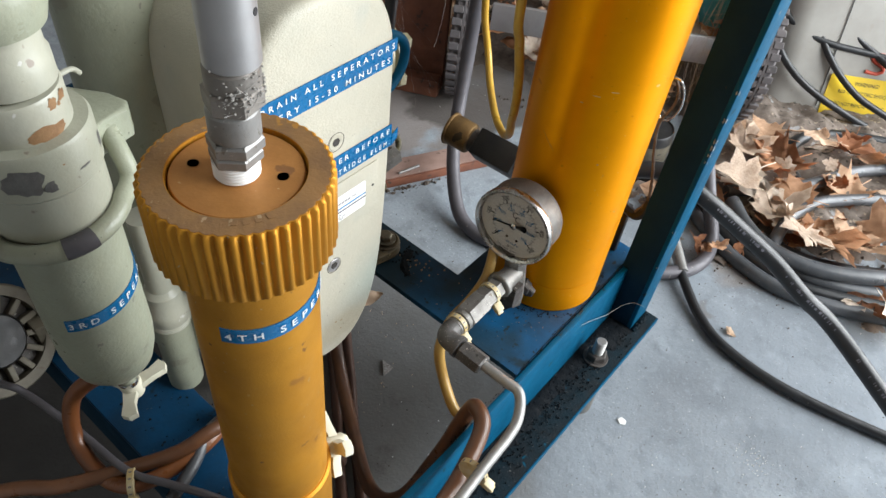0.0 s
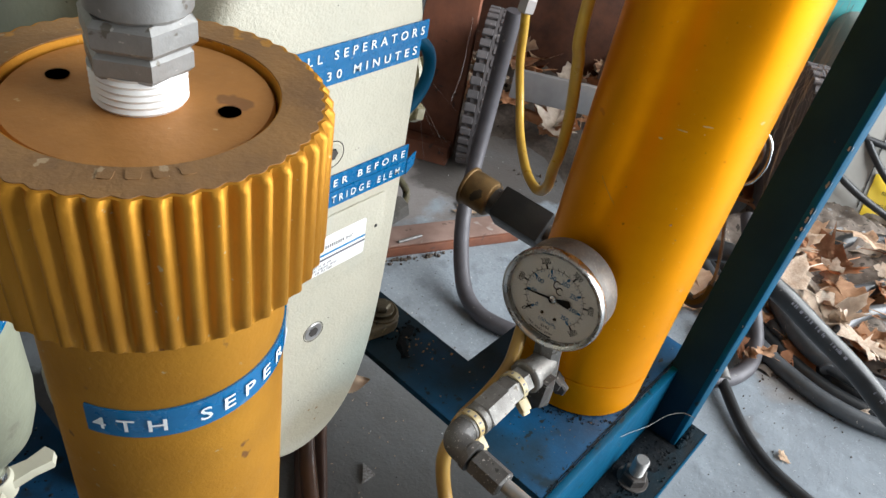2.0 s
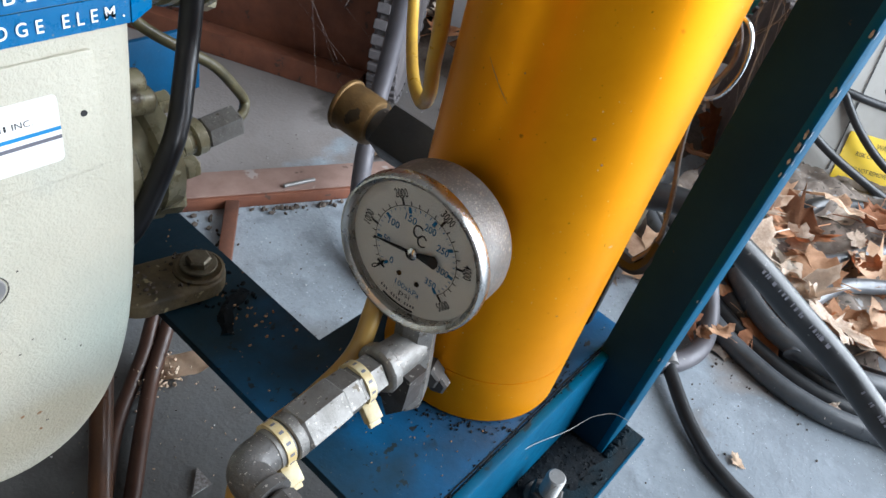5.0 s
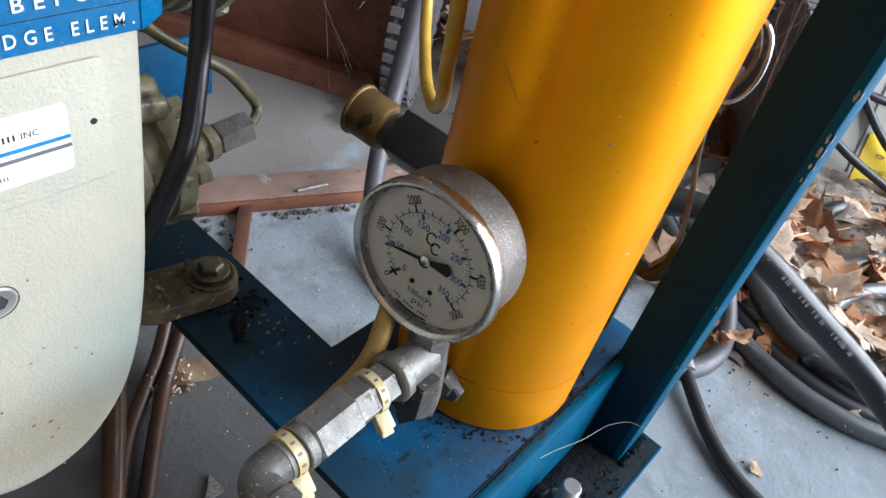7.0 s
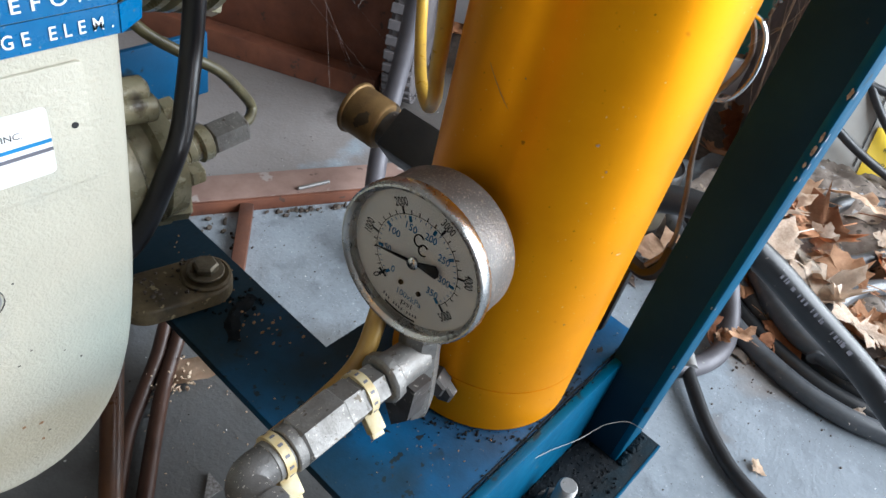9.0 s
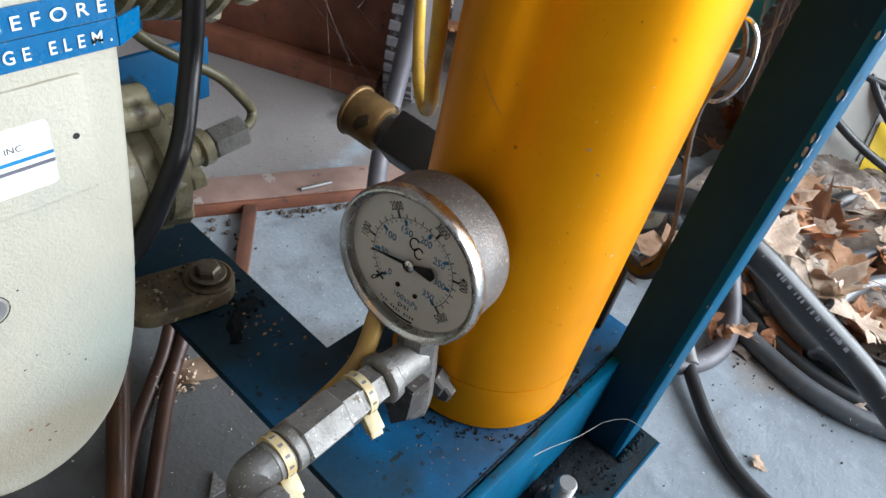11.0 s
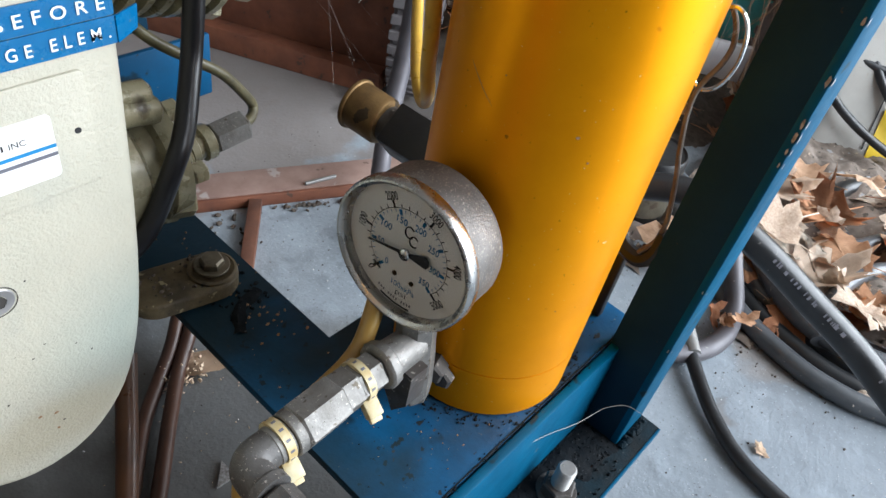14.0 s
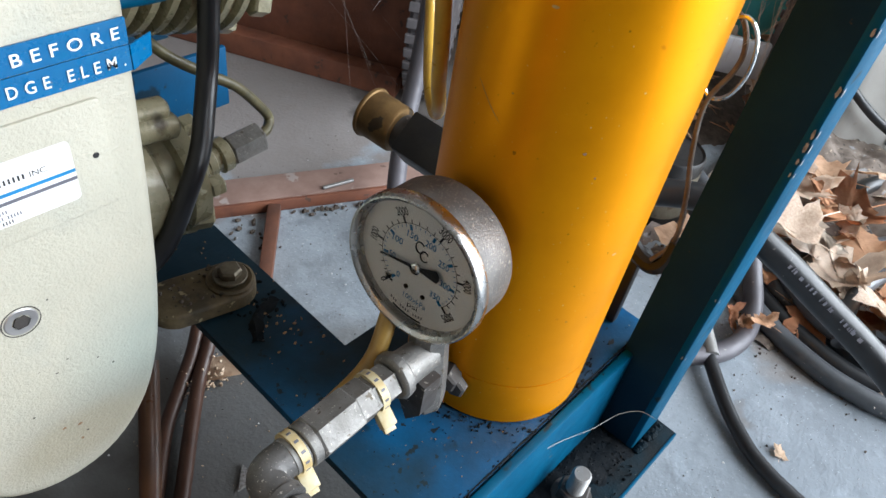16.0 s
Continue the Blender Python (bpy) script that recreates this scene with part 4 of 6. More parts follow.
cm = Matrix(((1, 0, 0, XC), (0, 0, -1, YF + 0.034), (0, 1, 0, 0.327), (0, 0, 0, 1)))


def dome(levels, m):
    """A block whose rim is drawn in, level by level: (grow, height)."""
    bm = bmesh.new()
    rows = [[bm.verts.new((x, y, z)) for x, y in egg(g)] for g, z in levels]
    n = len(rows[0])
    bm.faces.new(rows[0][::-1])
    for a, b in zip(rows, rows[1:]):
        for k in range(n):
            bm.faces.new((a[k], a[(k + 1) % n], b[(k + 1) % n], b[k]))
    bm.faces.new(rows[-1])
    return merge(bm, None, m)


cover = part("cover", dome([(0.0, 0.0), (0.0, 0.0265), (-0.0005, 0.0294), (-0.0018, 0.0316), (-0.0040, 0.0332), (-0.0068, 0.0340)], cm), BEIGE, comp, "smooth cream cover with rounded ends")
part("cover_joint", slab(egg(-0.0016), 0.006, cm @ pose(0, 0, -0.006)), INK_GREY, comp)
part("crankcase", dome([(-0.004, 0.0), (0.0, 0.003), (0.0012, 0.008), (0.0012, 0.125), (-0.0006, 0.13)], cm @ pose(0, 0, -0.136)), BEIGE, comp)


def cover_screw(x, z, r=0.0066, mat=STEEL):
    m = Matrix(((1, 0, 0, x), (0, 0, -1, YF), (0, 1, 0, z), (0, 0, 0, 1)))
    ring = part("cover_screw", lathe([(0.0032, -0.002), (0.0032, 0.0002), (r - 0.001, 0.0004), (r, -0.0004), (r, -0.003)], m, 30), mat, cover, "recessed socket screw")
    part("screw_recess", lathe([(r, 0.0002), (r + 0.0004, 0.0002), (r + 0.0004, -0.002), (r, -0.002), (r, 0.0002)], m, 30), IRON, ring)
    part("socket", lathe([(0.0033, 0.00042), (0.0030, 0.00042), (0.0028, -0.0018), (0.0, -0.0020)], m, 6), IRON, ring, "hexagon recess")


cover_screw(-0.3077, 0.2726, 0.0066, SMOOTH_GREY)
cover_screw(-0.3035, 0.3873, 0.0068, BEIGE)
speck = random.Random(31)
for x, z, size in ((-0.3027, 0.2376, 0.0012), (-0.2974, 0.2425, 0.0009), (-0.3072, 0.2028, 0.0018), (-0.3019, 0.1900, 0.0014), (-0.3010, 0.2001, 0.0022), (-0.2865, 0.2345, 0.0010), (-0.2989, 0.1932, 0.0012), (-0.2974, 0.2773, 0.0008), (-0.3160, 0.2194, 0.0012), (-0.2812, 0.2269, 0.0010)):
    chip(lambda u, v: Vector((x + u, YF - 0.0002, z + v)), CHIP_BROWN if size > 0.0013 else IRON, cover, size, size * speck.uniform(0.6, 1.4), int(size * 1e5), "paint_speck")
# raised nameplate panel with its sticker
pm = Matrix(((1, 0, 0, -0.3063), (0, 0, -1, YF - 0.0002), (0, 1, 0, 0.3299), (0, 0, 0, 1)))
panel = part("nameplate_panel", slab(rounded(0.0845, 0.0432, 0.002, 3), 0.0010, pm, 0.0004), BEIGE, cover, "flush painted nameplate panel")
part("panel_hole", lathe([(0.0011, 0), (0.0011, 0.0002), (0, 0.0002)], pm @ pose(0.0370, 0.0008, 0.0010), 14), INK, panel)
part("panel_hole", lathe([(0.0011, 0), (0.0011, 0.0002), (0, 0.0002)], pm @ pose(-0.0375, 0.000, 0.0010), 14), INK, panel)
sm = pm @ pose(-0.0052, -0.0016, 0.0011)
sticker = part("sticker", slab(rounded(0.0690, 0.0237, 0.0018, 4), 0.0002, sm), PAPER, panel, "white maker's sticker with blue and grey stripes")
part("stripe", slab(rounded(0.0690, 0.0013, 0.0001, 1), 0.00012, sm @ pose(0, 0.0001, 0.0002)), INK_BLUE, sticker)
part("stripe", slab(rounded(0.0690, 0.0013, 0.0001, 1), 0.00012, sm @ pose(0, -0.0030, 0.0002)), INK_GREY, sticker)


def print_row(y, words, tall, stroke, ink, right):
    """A line of print too private or too small to read: a short bar for each letter, set from its right end."""
    bm = bmesh.new()
    x = right
    for letters in reversed(words):
        for _ in range(letters):
            slab(rounded(stroke, tall, 0.00005, 1), 0.00012, sm @ pose(x - stroke / 2, y, 0.0002), bm=bm)
            x -= stroke * 2.4
        x -= stroke * 2.2
    part("print_bar", bm, ink, sticker, flat=True)


print_row(0.0046, (9, 9), 0.0020, 0.0006, INK, 0.0190)
lettering("INC.", 0.0022, sm @ pose(0.0236, 0.0046, 0.0002), INK, sticker, "print_text", depth=0.00012, width=0.0058)
print_row(-0.0061, (4, 2, 2, 3), 0.0014, 0.0004, INK_GREY, 0.0110)
print_row(-0.0083, (5, 7, 5), 0.0014, 0.0004, INK_GREY, 0.0150)
print_row(-0.0104, (3, 3, 4), 0.0014, 0.0004, INK, 0.0120)


def flat_tape(x0, x1, z0, slope, text, h=0.0091):
    """A strip of embossed tape across the cover, with raised white letters."""
    w = x1 - x0
    m = Matrix(((1, 0, 0, (x0 + x1) / 2), (0, 0, -1, YF - 0.0004), (0, 1, 0, z0), (0, 0, 0, 1))) @ pose(0, 0, 0, 0, 0, slope)
    ob = part("label_tape", slab(rounded(w, h, 0.0004, 1), 0.0005, m), TAPE, cover, "glossy blue embossed label tape")
    lettering(text, 0.0042, m @ pose(0, 0, 0.0005), LETTER, ob, width=w * 0.95, depth=0.0004, bold=0.012, spread=1.75)
    return ob


flat_tape(-0.3640, -0.2502, 0.4378, 0.0, "DRAIN ALL SEPERATORS")
flat_tape(-0.3620, -0.2540, 0.4288, 0.0, "EVERY 15-30 MINUTES")
flat_tape(-0.3600, -0.2515, 0.3711, 0.0, "DRAIN FILTER BEFORE")
t2 = flat_tape(-0.3620, -0.2508, 0.3616, 0.0, "REMOVING CARTRIDGE ELEM.")
tm = Matrix(((1, 0, 0, -0.2506), (0, 0, -1, YF - 0.0006), (0, 1, 0, 0.3616), (0, 0, 0, 1)))
part("tape_end", slab([(-0.001, -0.0045), (0.0070, -0.002), (0.0078, 0.0058), (-0.001, 0.0046)], 0.0006, tm @ pose(0, 0, 0, 0, 14, 0)), TAPE, t2, "loose end of the tape")

# parts of the block behind the cover
fd = Vector((1, -0.05, -0.30)).normalized()
fa = Vector((-0.1990, 0.3094, 0.3410))
prof = []
for k in range(7):
    prof += [(0.036, 0.010 * k), (0.044 - 0.0008 * k, 0.010 * k + 0.0015), (0.044 - 0.0008 * k, 0.010 * k + 0.0050), (0.036, 0.010 * k + 0.0065)]
part("valve_flange", lathe(prof + [(0.030, 0.072), (0.026, 0.082), (0.016, 0.084)], along(fa, fd), 52), GREASY, comp, "greasy finned valve head")
fm0 = along(fa, fd)
for k in range(6):
    q = fm0 @ Matrix.Rotation(radians(60 * k + 20), 4, "Z") @ Vector((0.033, 0, 0.070))
    bolt(comp, q, fd, 0.0078, 0.010, mat=GREASY, name="flange_bolt")
part("pump_body", lathe([(0.030, 0), (0.036, 0.004), (0.036, 0.024), (0.030, 0.028), (0.030, 0.036), (0.034, 0.038), (0.034, 0.048), (0.024, 0.052), (0.020, 0.056)], along((-0.2385, 0.2720, 0.2285), (1, 0.0, 0.0)), 40), GREASY, comp, "oil-stained pump body")
for k in range(5):
    a = radians(72 * k + 30)
    q = Vector((-0.1905, 0.2720 + 0.029 * math.cos(a), 0.2285 + 0.029 * math.sin(a)))
    bolt(comp, q, (1, 0, 0), 0.0062, 0.009, mat=GREASY, name="pump_bolt")
for q0, q1, r in (((-0.2005, 0.2538, 0.2095), (-0.1855, 0.2498, 0.2075), 0.0085), ((-0.2015, 0.2698, 0.1925), (-0.1855, 0.2678, 0.1905), 0.0080)):
    part("boss", hexrod(q0, q1, r), GREASY, comp)
part("stub", rod((-0.2377, 0.2640, 0.2783), (-0.1977, 0.2620, 0.2743), 0.0068, 24, 0.002), GREASY, comp)
part("stub", rod((-0.2455, 0.2578, 0.2745), (-0.1955, 0.2578, 0.2665), 0.0068, 24, 0.002), GREASY, comp)
part("union_body", hexrod((-0.2000, 0.2655, 0.2285), (-0.1790, 0.2655, 0.2290), 0.0112), GREASY, comp)
part("union_nut", lathe([(0.0080, 0), (0.0098, 0.001), (0.0098, 0.005), (0.0082, 0.006), (0.0082, 0.009), (0.0102, 0.010), (0.0102, 0.0155), (0.0085, 0.0165)], along((-0.1795, 0.2655, 0.2290), (1, 0, 0.07)), 30), GREASY, comp, "ringed olive union")
part("oil_pipe_nut", hexrod((-0.1630, 0.2655, 0.2298), (-0.1400, 0.2655, 0.2318), 0.0095, turn=20, bevel=0.0016), UNION_STEEL, comp, "dull steel hexagon nut")
part("oil_pipe", tube([(-0.1430, 0.2660, 0.2315), (-0.1325, 0.2700, 0.2305), (-0.1270, 0.2750, 0.2340), (-0.1323, 0.2750, 0.2434), (-0.1476, 0.2750, 0.2624), (-0.1646, 0.2780, 0.2750), (-0.1820, 0.2860, 0.2880), (-0.1950, 0.2960, 0.3050)], 0.0030, 12), OLIVE_PIPE, comp, "thin bent oil pipe")
part("bracket", box((-0.2426, 0.3331, 0.2084), (-0.1156, 0.3371, 0.2504), 0.001), BLUE, comp, "blue painted steel bracket")
lug = part("mounting_lug", slab(rounded(0.062, 0.0315, 0.0156, 10), 0.0095, pose(-0.2055, 0.2340, PLATE + 0.0025, 0, 0, -13), 0.0022, 3), LUG, comp, "greasy cast mounting lug")
part("lug_foot", rod((-0.1893, 0.2300, PLATE + 0.0002), (-0.1893, 0.2300, PLATE + 0.0028), 0.0125, 32, 0.0006), GRIME, lug, "grimy rubber foot")
part("lug_boss", lathe([(0.0140, PLATE + 0.0115), (0.0136, PLATE + 0.0132), (0.0122, PLATE + 0.0138), (0.0112, PLATE + 0.0132), (0, PLATE + 0.0132)], pose(-0.1893, 0.2300, 0), 36), LUG, lug, "raised ring round the bolt hole")
bolt(comp, (-0.1893, 0.2300, PLATE + 0.0150), (0, 0, 1), 0.0070, 0.0062, mat=LUG_BOLT, washer=0.0100, name="lug_bolt")
bm = bmesh.new()
crumbs(bm, 60, lambda: (rnd.uniform(-0.226, -0.180), rnd.uniform(0.224, 0.247)), PLATE + 0.0121, 0.0005, 0.0019)
part("caked_dirt", bm, LITTER, lug, "caked oily dirt", flat=True)
part("lifting_eye", tube([(-0.2460, 0.2360, 0.4020), (-0.2100, 0.2320, 0.4020), (-0.1870, 0.2290, 0.3930), (-0.1790, 0.2290, 0.3770), (-0.1880, 0.2270, 0.3610), (-0.2080, 0.2250, 0.3540), (-0.2450, 0.2270, 0.3550)], 0.0040, 12), BLUE_EDGE, comp, "blue painted steel lifting eye")

cable = thing("power_cable", (-0.22, 0.24, PLATE), "black rubber cable hanging down beside the compressor", "cable")
part("cable_sheath", tube([(-0.1250, 0.2850, 0.4900), (-0.1450, 0.2740, 0.4100), (-0.1600, 0.2670, 0.3500), (-0.1663, 0.2650, 0.3239), (-0.1693, 0.2630, 0.3091), (-0.1745, 0.2590, 0.2892), (-0.1833, 0.2500, 0.2751), (-0.1925, 0.2410, 0.2620), (-0.2030, 0.2350, 0.2490), (-0.2230, 0.2330, 0.2170), (-0.2480, 0.2380, 0.1920), (-0.2800, 0.2450, 0.1450), (-0.3115, 0.2656, 0.0598), (-0.3547, 0.3142, 0.0120)], 0.0054, 14), BLACK_CABLE, cable)

# big pipe and castings behind the separators
manifold = thing("cylinder_casting", (-0.365, 0.285, PLATE), "sage cream enamelled cylinder casting with a curved neck", "casting")
part("neck", lathe([(0.042, PLATE), (0.044, PLATE + 0.01), (0.040, 0.30), (0.036, 0.36), (0.0355, 0.56), (0.03, 0.60), (0, 0.61)], pose(-0.3645, 0.2975, 0), 48), SAGE, manifold)
part("shoulder", tube([(-0.326, 0.302, 0.65), (-0.324, 0.302, 0.52), (-0.322, 0.302, 0.40), (-0.324, 0.302, 0.30)], 0.026, 28, 6), BEIGE, manifold)

# ---------------------------------------------------------------- fourth separator, gold
TX, TY = -0.4362, 0.0890
sep4 = thing("fourth_separator", (TX, TY, PLATE), "ochre gold separator tube with a fluted screw cap", "separator")
BR = 0.0288
part("body_tube", lathe([(BR, 0.258), (BR, 0.4715), (0.02, 0.4735)], pose(TX, TY, 0), 72), OCHRE, sep4, "ochre anodised tube")
part("lower_collar", lathe([(0.028, 0.160), (0.031, 0.162), (0.031, 0.261), (0.0295, 0.263), (BR, 0.263)], pose(TX, TY, 0), 64), OCHRE, sep4, "gold lower collar")
FL = 48
CAP_R, CAP_TOP, CAP_LOW = 0.0378, 0.4975, 0.4615


def flutes(a, k):
    if k == 4:
        return 1.0 - 0.022 * (0.5 + 0.5 * math.cos(FL * a)) ** 1.5
    if k in (2, 3):
        return 1.0 - 0.062 * (0.5 + 0.5 * math.cos(FL * a)) ** 1.5
    return 1.0


bm = lathe([(BR + 0.0005, CAP_LOW), (CAP_R * 0.955, CAP_LOW), (CAP_R, CAP_LOW + 0.0015), (CAP_R, CAP_TOP - 0.0016), (CAP_R * 0.965, CAP_TOP - 0.0001), (CAP_R * 0.885, CAP_TOP), (0.0267, CAP_TOP), (0.0262, CAP_TOP - 0.0035), (0.0262, CAP_TOP - 0.006)], pose(TX, TY, 0), FL * 8, wave=flutes)
cap = part("fluted_cap", bm, OCHRE, sep4, "worn fluted screw cap", angle=50)
part("cap_face", lathe([(0.0270, CAP_TOP + 0.0002), (0.0332, CAP_TOP + 0.0002), (0.0357, CAP_TOP + 0.0001), (0.0357, CAP_TOP - 0.0008), (0.0270, CAP_TOP - 0.001), (0.0270, CAP_TOP + 0.0002)], pose(TX, TY, 0), FL * 8, wave=lambda a, k: flutes(a, 4) if k in (2, 3) else 1.0), OCHRE_WORN, cap, "brown worn upper face of the cap")
DISC = CAP_TOP - 0.0012
disc = part("centre_disc", lathe([(0, DISC), (0.0085, DISC), (0.0088, DISC), (0.0252, DISC), (0.0257, DISC - 0.0006), (0.0257, DISC - 0.006), (0, DISC - 0.006)], pose(TX, TY, 0), 72), OCHRE_DISC, cap, "smooth orange-brown centre disc")
for x, y in ((-0.4450, 0.1036), (-0.4253, 0.0742)):
    v = (Vector((x, y, 0)) - Vector((TX, TY, 0))).normalized() * 0.0176
    part("spanner_hole", lathe([(0.0023, DISC + 0.00025), (0, DISC + 0.00025), (0, DISC - 0.001), (0.0023, DISC - 0.001)], pose(TX + v.x, TY + v.y, 0), 18), INK, disc)


def round_tape(cx, cy, r, z, mid, span, text, parent, h=0.0091, rise=0.0055):
    """Tape wrapped on an upright tube; mid and span in degrees, text read from outside."""
    bm = bmesh.new()
    rows = []
    n = 36
    for k in range(n + 1):
        a = radians(mid - span / 2 + span * k / n)
        rows.append([bm.verts.new((cx + q * math.cos(a), cy + q * math.sin(a), z + rise * (a - radians(mid)) + s * h / 2)) for q, s in ((r, -1), (r + 0.0005, -1), (r + 0.0005, 1), (r, 1))])
    for a, b in zip(rows, rows[1:]):
        for k in range(3):
            bm.faces.new((a[k], a[k + 1], b[k + 1], b[k]))
    ob = part("label_tape", bm, TAPE, parent, "glossy blue embossed label tape")
    width = radians(span) * r

    def bend(v):
        a = radians(mid) + v.x / r
        return Vector((cx + (r + 0.0009) * math.cos(a), cy + (r + 0.0009) * math.sin(a), z + rise * v.x / r + v.y))

    lettering(text, 0.0042, Matrix(), LETTER, ob, width=width * 0.95, bend=bend, bold=0.012, spread=1.7)
    return ob


round_tape(TX, TY, BR, 0.4320, -78, 160, "4TH SEPERATOR", sep4, rise=0.0024)
bm = bmesh.new()
for k in range(4):
    a = radians(-131 + 8.5 * k)
    slab(rounded(0.0026, 0.0030, 0.0006, 2), 0.0003, pose(TX + 0.0293 * math.cos(a), TY + 0.0293 * math.sin(a), CAP_TOP + 0.0001, 0, 0, math.degrees(a) + 90), bm=bm)
part("stamped_mark", bm, OCHRE_WORN, cap)
# relief valve stack on the cap
stack = [("nipple", 0.0090, DISC, 0.5038, 0, PAPER, "threaded nipple with white sealing tape"), ("hex_nut", 0.0102, 0.5030, 0.5086, 6, STEEL, ""), ("hex_flange", 0.0108, 0.5084, 0.5146, 6, STEEL, ""), ("valve_body", 0.0096, 0.5144, 0.5272, 0, STEEL, "brushed steel valve body"), ("lock_nut", 0.0110, 0.5270, 0.5360, 6, GREY_IRON, "cobwebbed lock nut"), ("valve_collar", 0.0099, 0.5358, 0.5448, 0, GREY_IRON, ""), ("valve_bonnet", 0.0100, 0.5445, 0.5740, 0, SMOOTH_GREY, "dull grey relief valve bonnet")]
for name, r, z0, z1, six, mat, label in stack:
    LX, LY = TX + 0.056 * (z0 - DISC), TY - 0.048 * (z0 - DISC)  # the stack leans a little
    if six:
        ob = part(name, hexrod((LX, LY, z0), (LX, LY, z1), r, turn=12), mat, sep4, label)
    elif name == "nipple":
        prof = [(r - 0.0005, z0)]
        for k in range(6):
            prof += [(r - 0.0005, z0 + 0.0014 * k), (r, z0 + 0.0014 * k + 0.0007)]
        ob = part(name, lathe(prof + [(r - 0.0005, z1)], pose(LX, LY, 0), 36), mat, sep4, label)
    else:
        ob = part(name, rod((LX, LY, z0), (LX, LY, z1), r, 36, 0.001), mat, sep4, label)
        if name == "valve_bonnet":
            part("vent_hole", lathe([(0.0014, 0), (0.0014, 0.0004), (0, 0.0004)], along((LX + 0.0098 * math.cos(radians(-62)), LY + 0.0098 * math.sin(radians(-62)), 0.5650), (math.cos(radians(-62)), math.sin(radians(-62)), 0)), 14), INK, ob)


def wing_tap(at, out, parent, r=0.007, turn=35.0, skip=0.0):
    """A drain tap: stem, collar and a three-winged cream knob, along the way out."""
    at, out = Vector(at), Vector(out).normalized()
    m = along(at - out * skip, out)
    part("tap_stem", lathe([(r, 0), (r * 1.05, 0.004), (r * 0.9, 0.012), (r * 0.75, 0.014), (r * 0.75, 0.018)], m, 24), SAGE, parent)
    part("tap_ring", lathe([(r * 0.95, 0.017), (r, 0.018), (r, 0.020), (r * 0.95, 0.021)], m, 24), CHROME, parent)
    bm = lathe([(r * 1.0, 0.021), (r * 1.1, 0.023), (r * 1.0, 0.033), (r * 0.6, 0.036), (0, 0.036)], m, 24)
    for k in range(3):
        wing = slab([(0.003, -0.0042), (0.014, -0.0030), (0.0225, -0.0050), (0.0248, 0.0), (0.0225, 0.0046), (0.014, 0.0040), (0.003, 0.0052)], 0.0062, Matrix(), 0.0014)
        merge(wing, bm, m @ pose(0, 0, 0.024, 0, 0, 120 * k + turn))
    return part("wing_knob", bm, WHITE_KNOB, parent, "cream plastic three-winged knob")


wing_tap((TX + 0.0300, TY - 0.010, 0.251), (0.9, -0.30, -0.15), sep4, 0.0062, 10.0, 0.022)

# ---------------------------------------------------------------- third separator, sage
SX, SY = -0.4675, 0.2032
sep3 = thing("third_separator", (SX, SY, 0.2685), "sage green enamelled separator bowl with chipped collar", "separator")
SR = 0.0272
part("bowl", lathe([(0.007, 0.2810), (0.011, 0.2817), (0.0178, 0.2858), (0.0230, 0.2940), (0.0258, 0.3045), (SR, 0.3180), (SR, 0.4230), (0.024, 0.4250)], pose(SX, SY, 0), 72), SAGE, sep3, "smooth sage bowl with a round bottom")
part("collar", lathe([(0.0266, 0.4215), (0.0284, 0.4235), (0.0284, 0.4480), (0.0296, 0.4495), (0.0296, 0.4715), (0.0284, 0.4735), (0.022, 0.4738), (0.018, 0.478)], pose(SX, SY, 0), 72), SAGE_CHIP, sep3, "painted collar chipped down to knurled metal")
part("upper_boss", lathe([(0.0222, 0.4730), (0.0222, 0.4910), (0.0212, 0.4925), (0.012, 0.4928)], pose(SX, SY, 0), 60), SAGE_RUB, sep3, "boss with brown paint chips")
part("top_nut", lathe([(0.0165, 0.4925), (0.0192, 0.4945), (0.0192, 0.5060), (0.0180, 0.5080), (0.0180, 0.5200)], pose(SX + 0.002, SY - 0.001, 0), 48), SAGE_RUB, sep3, "rounded painted nut")
part("top_dome", lathe([(0.0180, 0.5195), (0.0225, 0.5215), (0.0250, 0.530), (0.0240, 0.541), (0.016, 0.555), (0.016, 0.63)], pose(SX + 0.002, SY - 0.001, 0), 48), SAGE, sep3)
round_tape(SX, SY, SR, 0.3655, -63, 162, "3RD SEPERATOR", sep3)
wing_tap((SX, SY, 0.2825), (0.10, -0.04, -1), sep3, 0.0066, 75.0)
part("hose_clip", tube([(SX + 0.0325 * math.cos(radians(q)), SY + 0.0325 * math.sin(radians(q)), 0.4175 + 0.00004 * (q + 190)) for q in range(-190, -30, 10)] + [(SX + 0.036, SY - 0.011, 0.4245), (SX + 0.039, SY - 0.001, 0.4330), (SX + 0.041, SY + 0.010, 0.4390)], 0.0050, 14, 4), SAGE, sep3, "painted pipe curling round the bowl")
part("flange", slab([(-0.4650, 0.2345), (-0.4735, 0.2555), (-0.4250, 0.2505), (-0.4125, 0.2315), (-0.4095, 0.2200), (-0.4130, 0.2140), (-0.4270, 0.2110), (-0.4430, 0.2080)], 0.018, pose(0, 0, 0.4300), 0.0025, 3), SAGE, sep3, "flat cast flange behind the collar")
part("bracket_stub", tube([(-0.4440, 0.2345, 0.4610), (-0.4330, 0.2405, 0.4610), (-0.4230, 0.2435, 0.4600), (-0.4190, 0.2435, 0.4560)], 0.0015, 10), SAGE_RUB, sep3)


def on_tube(cx, cy, r, angle, z):
    return lambda u, v: Vector((cx + r * math.cos(radians(angle) + u / r), cy + r * math.sin(radians(angle) + u / r), z + v))


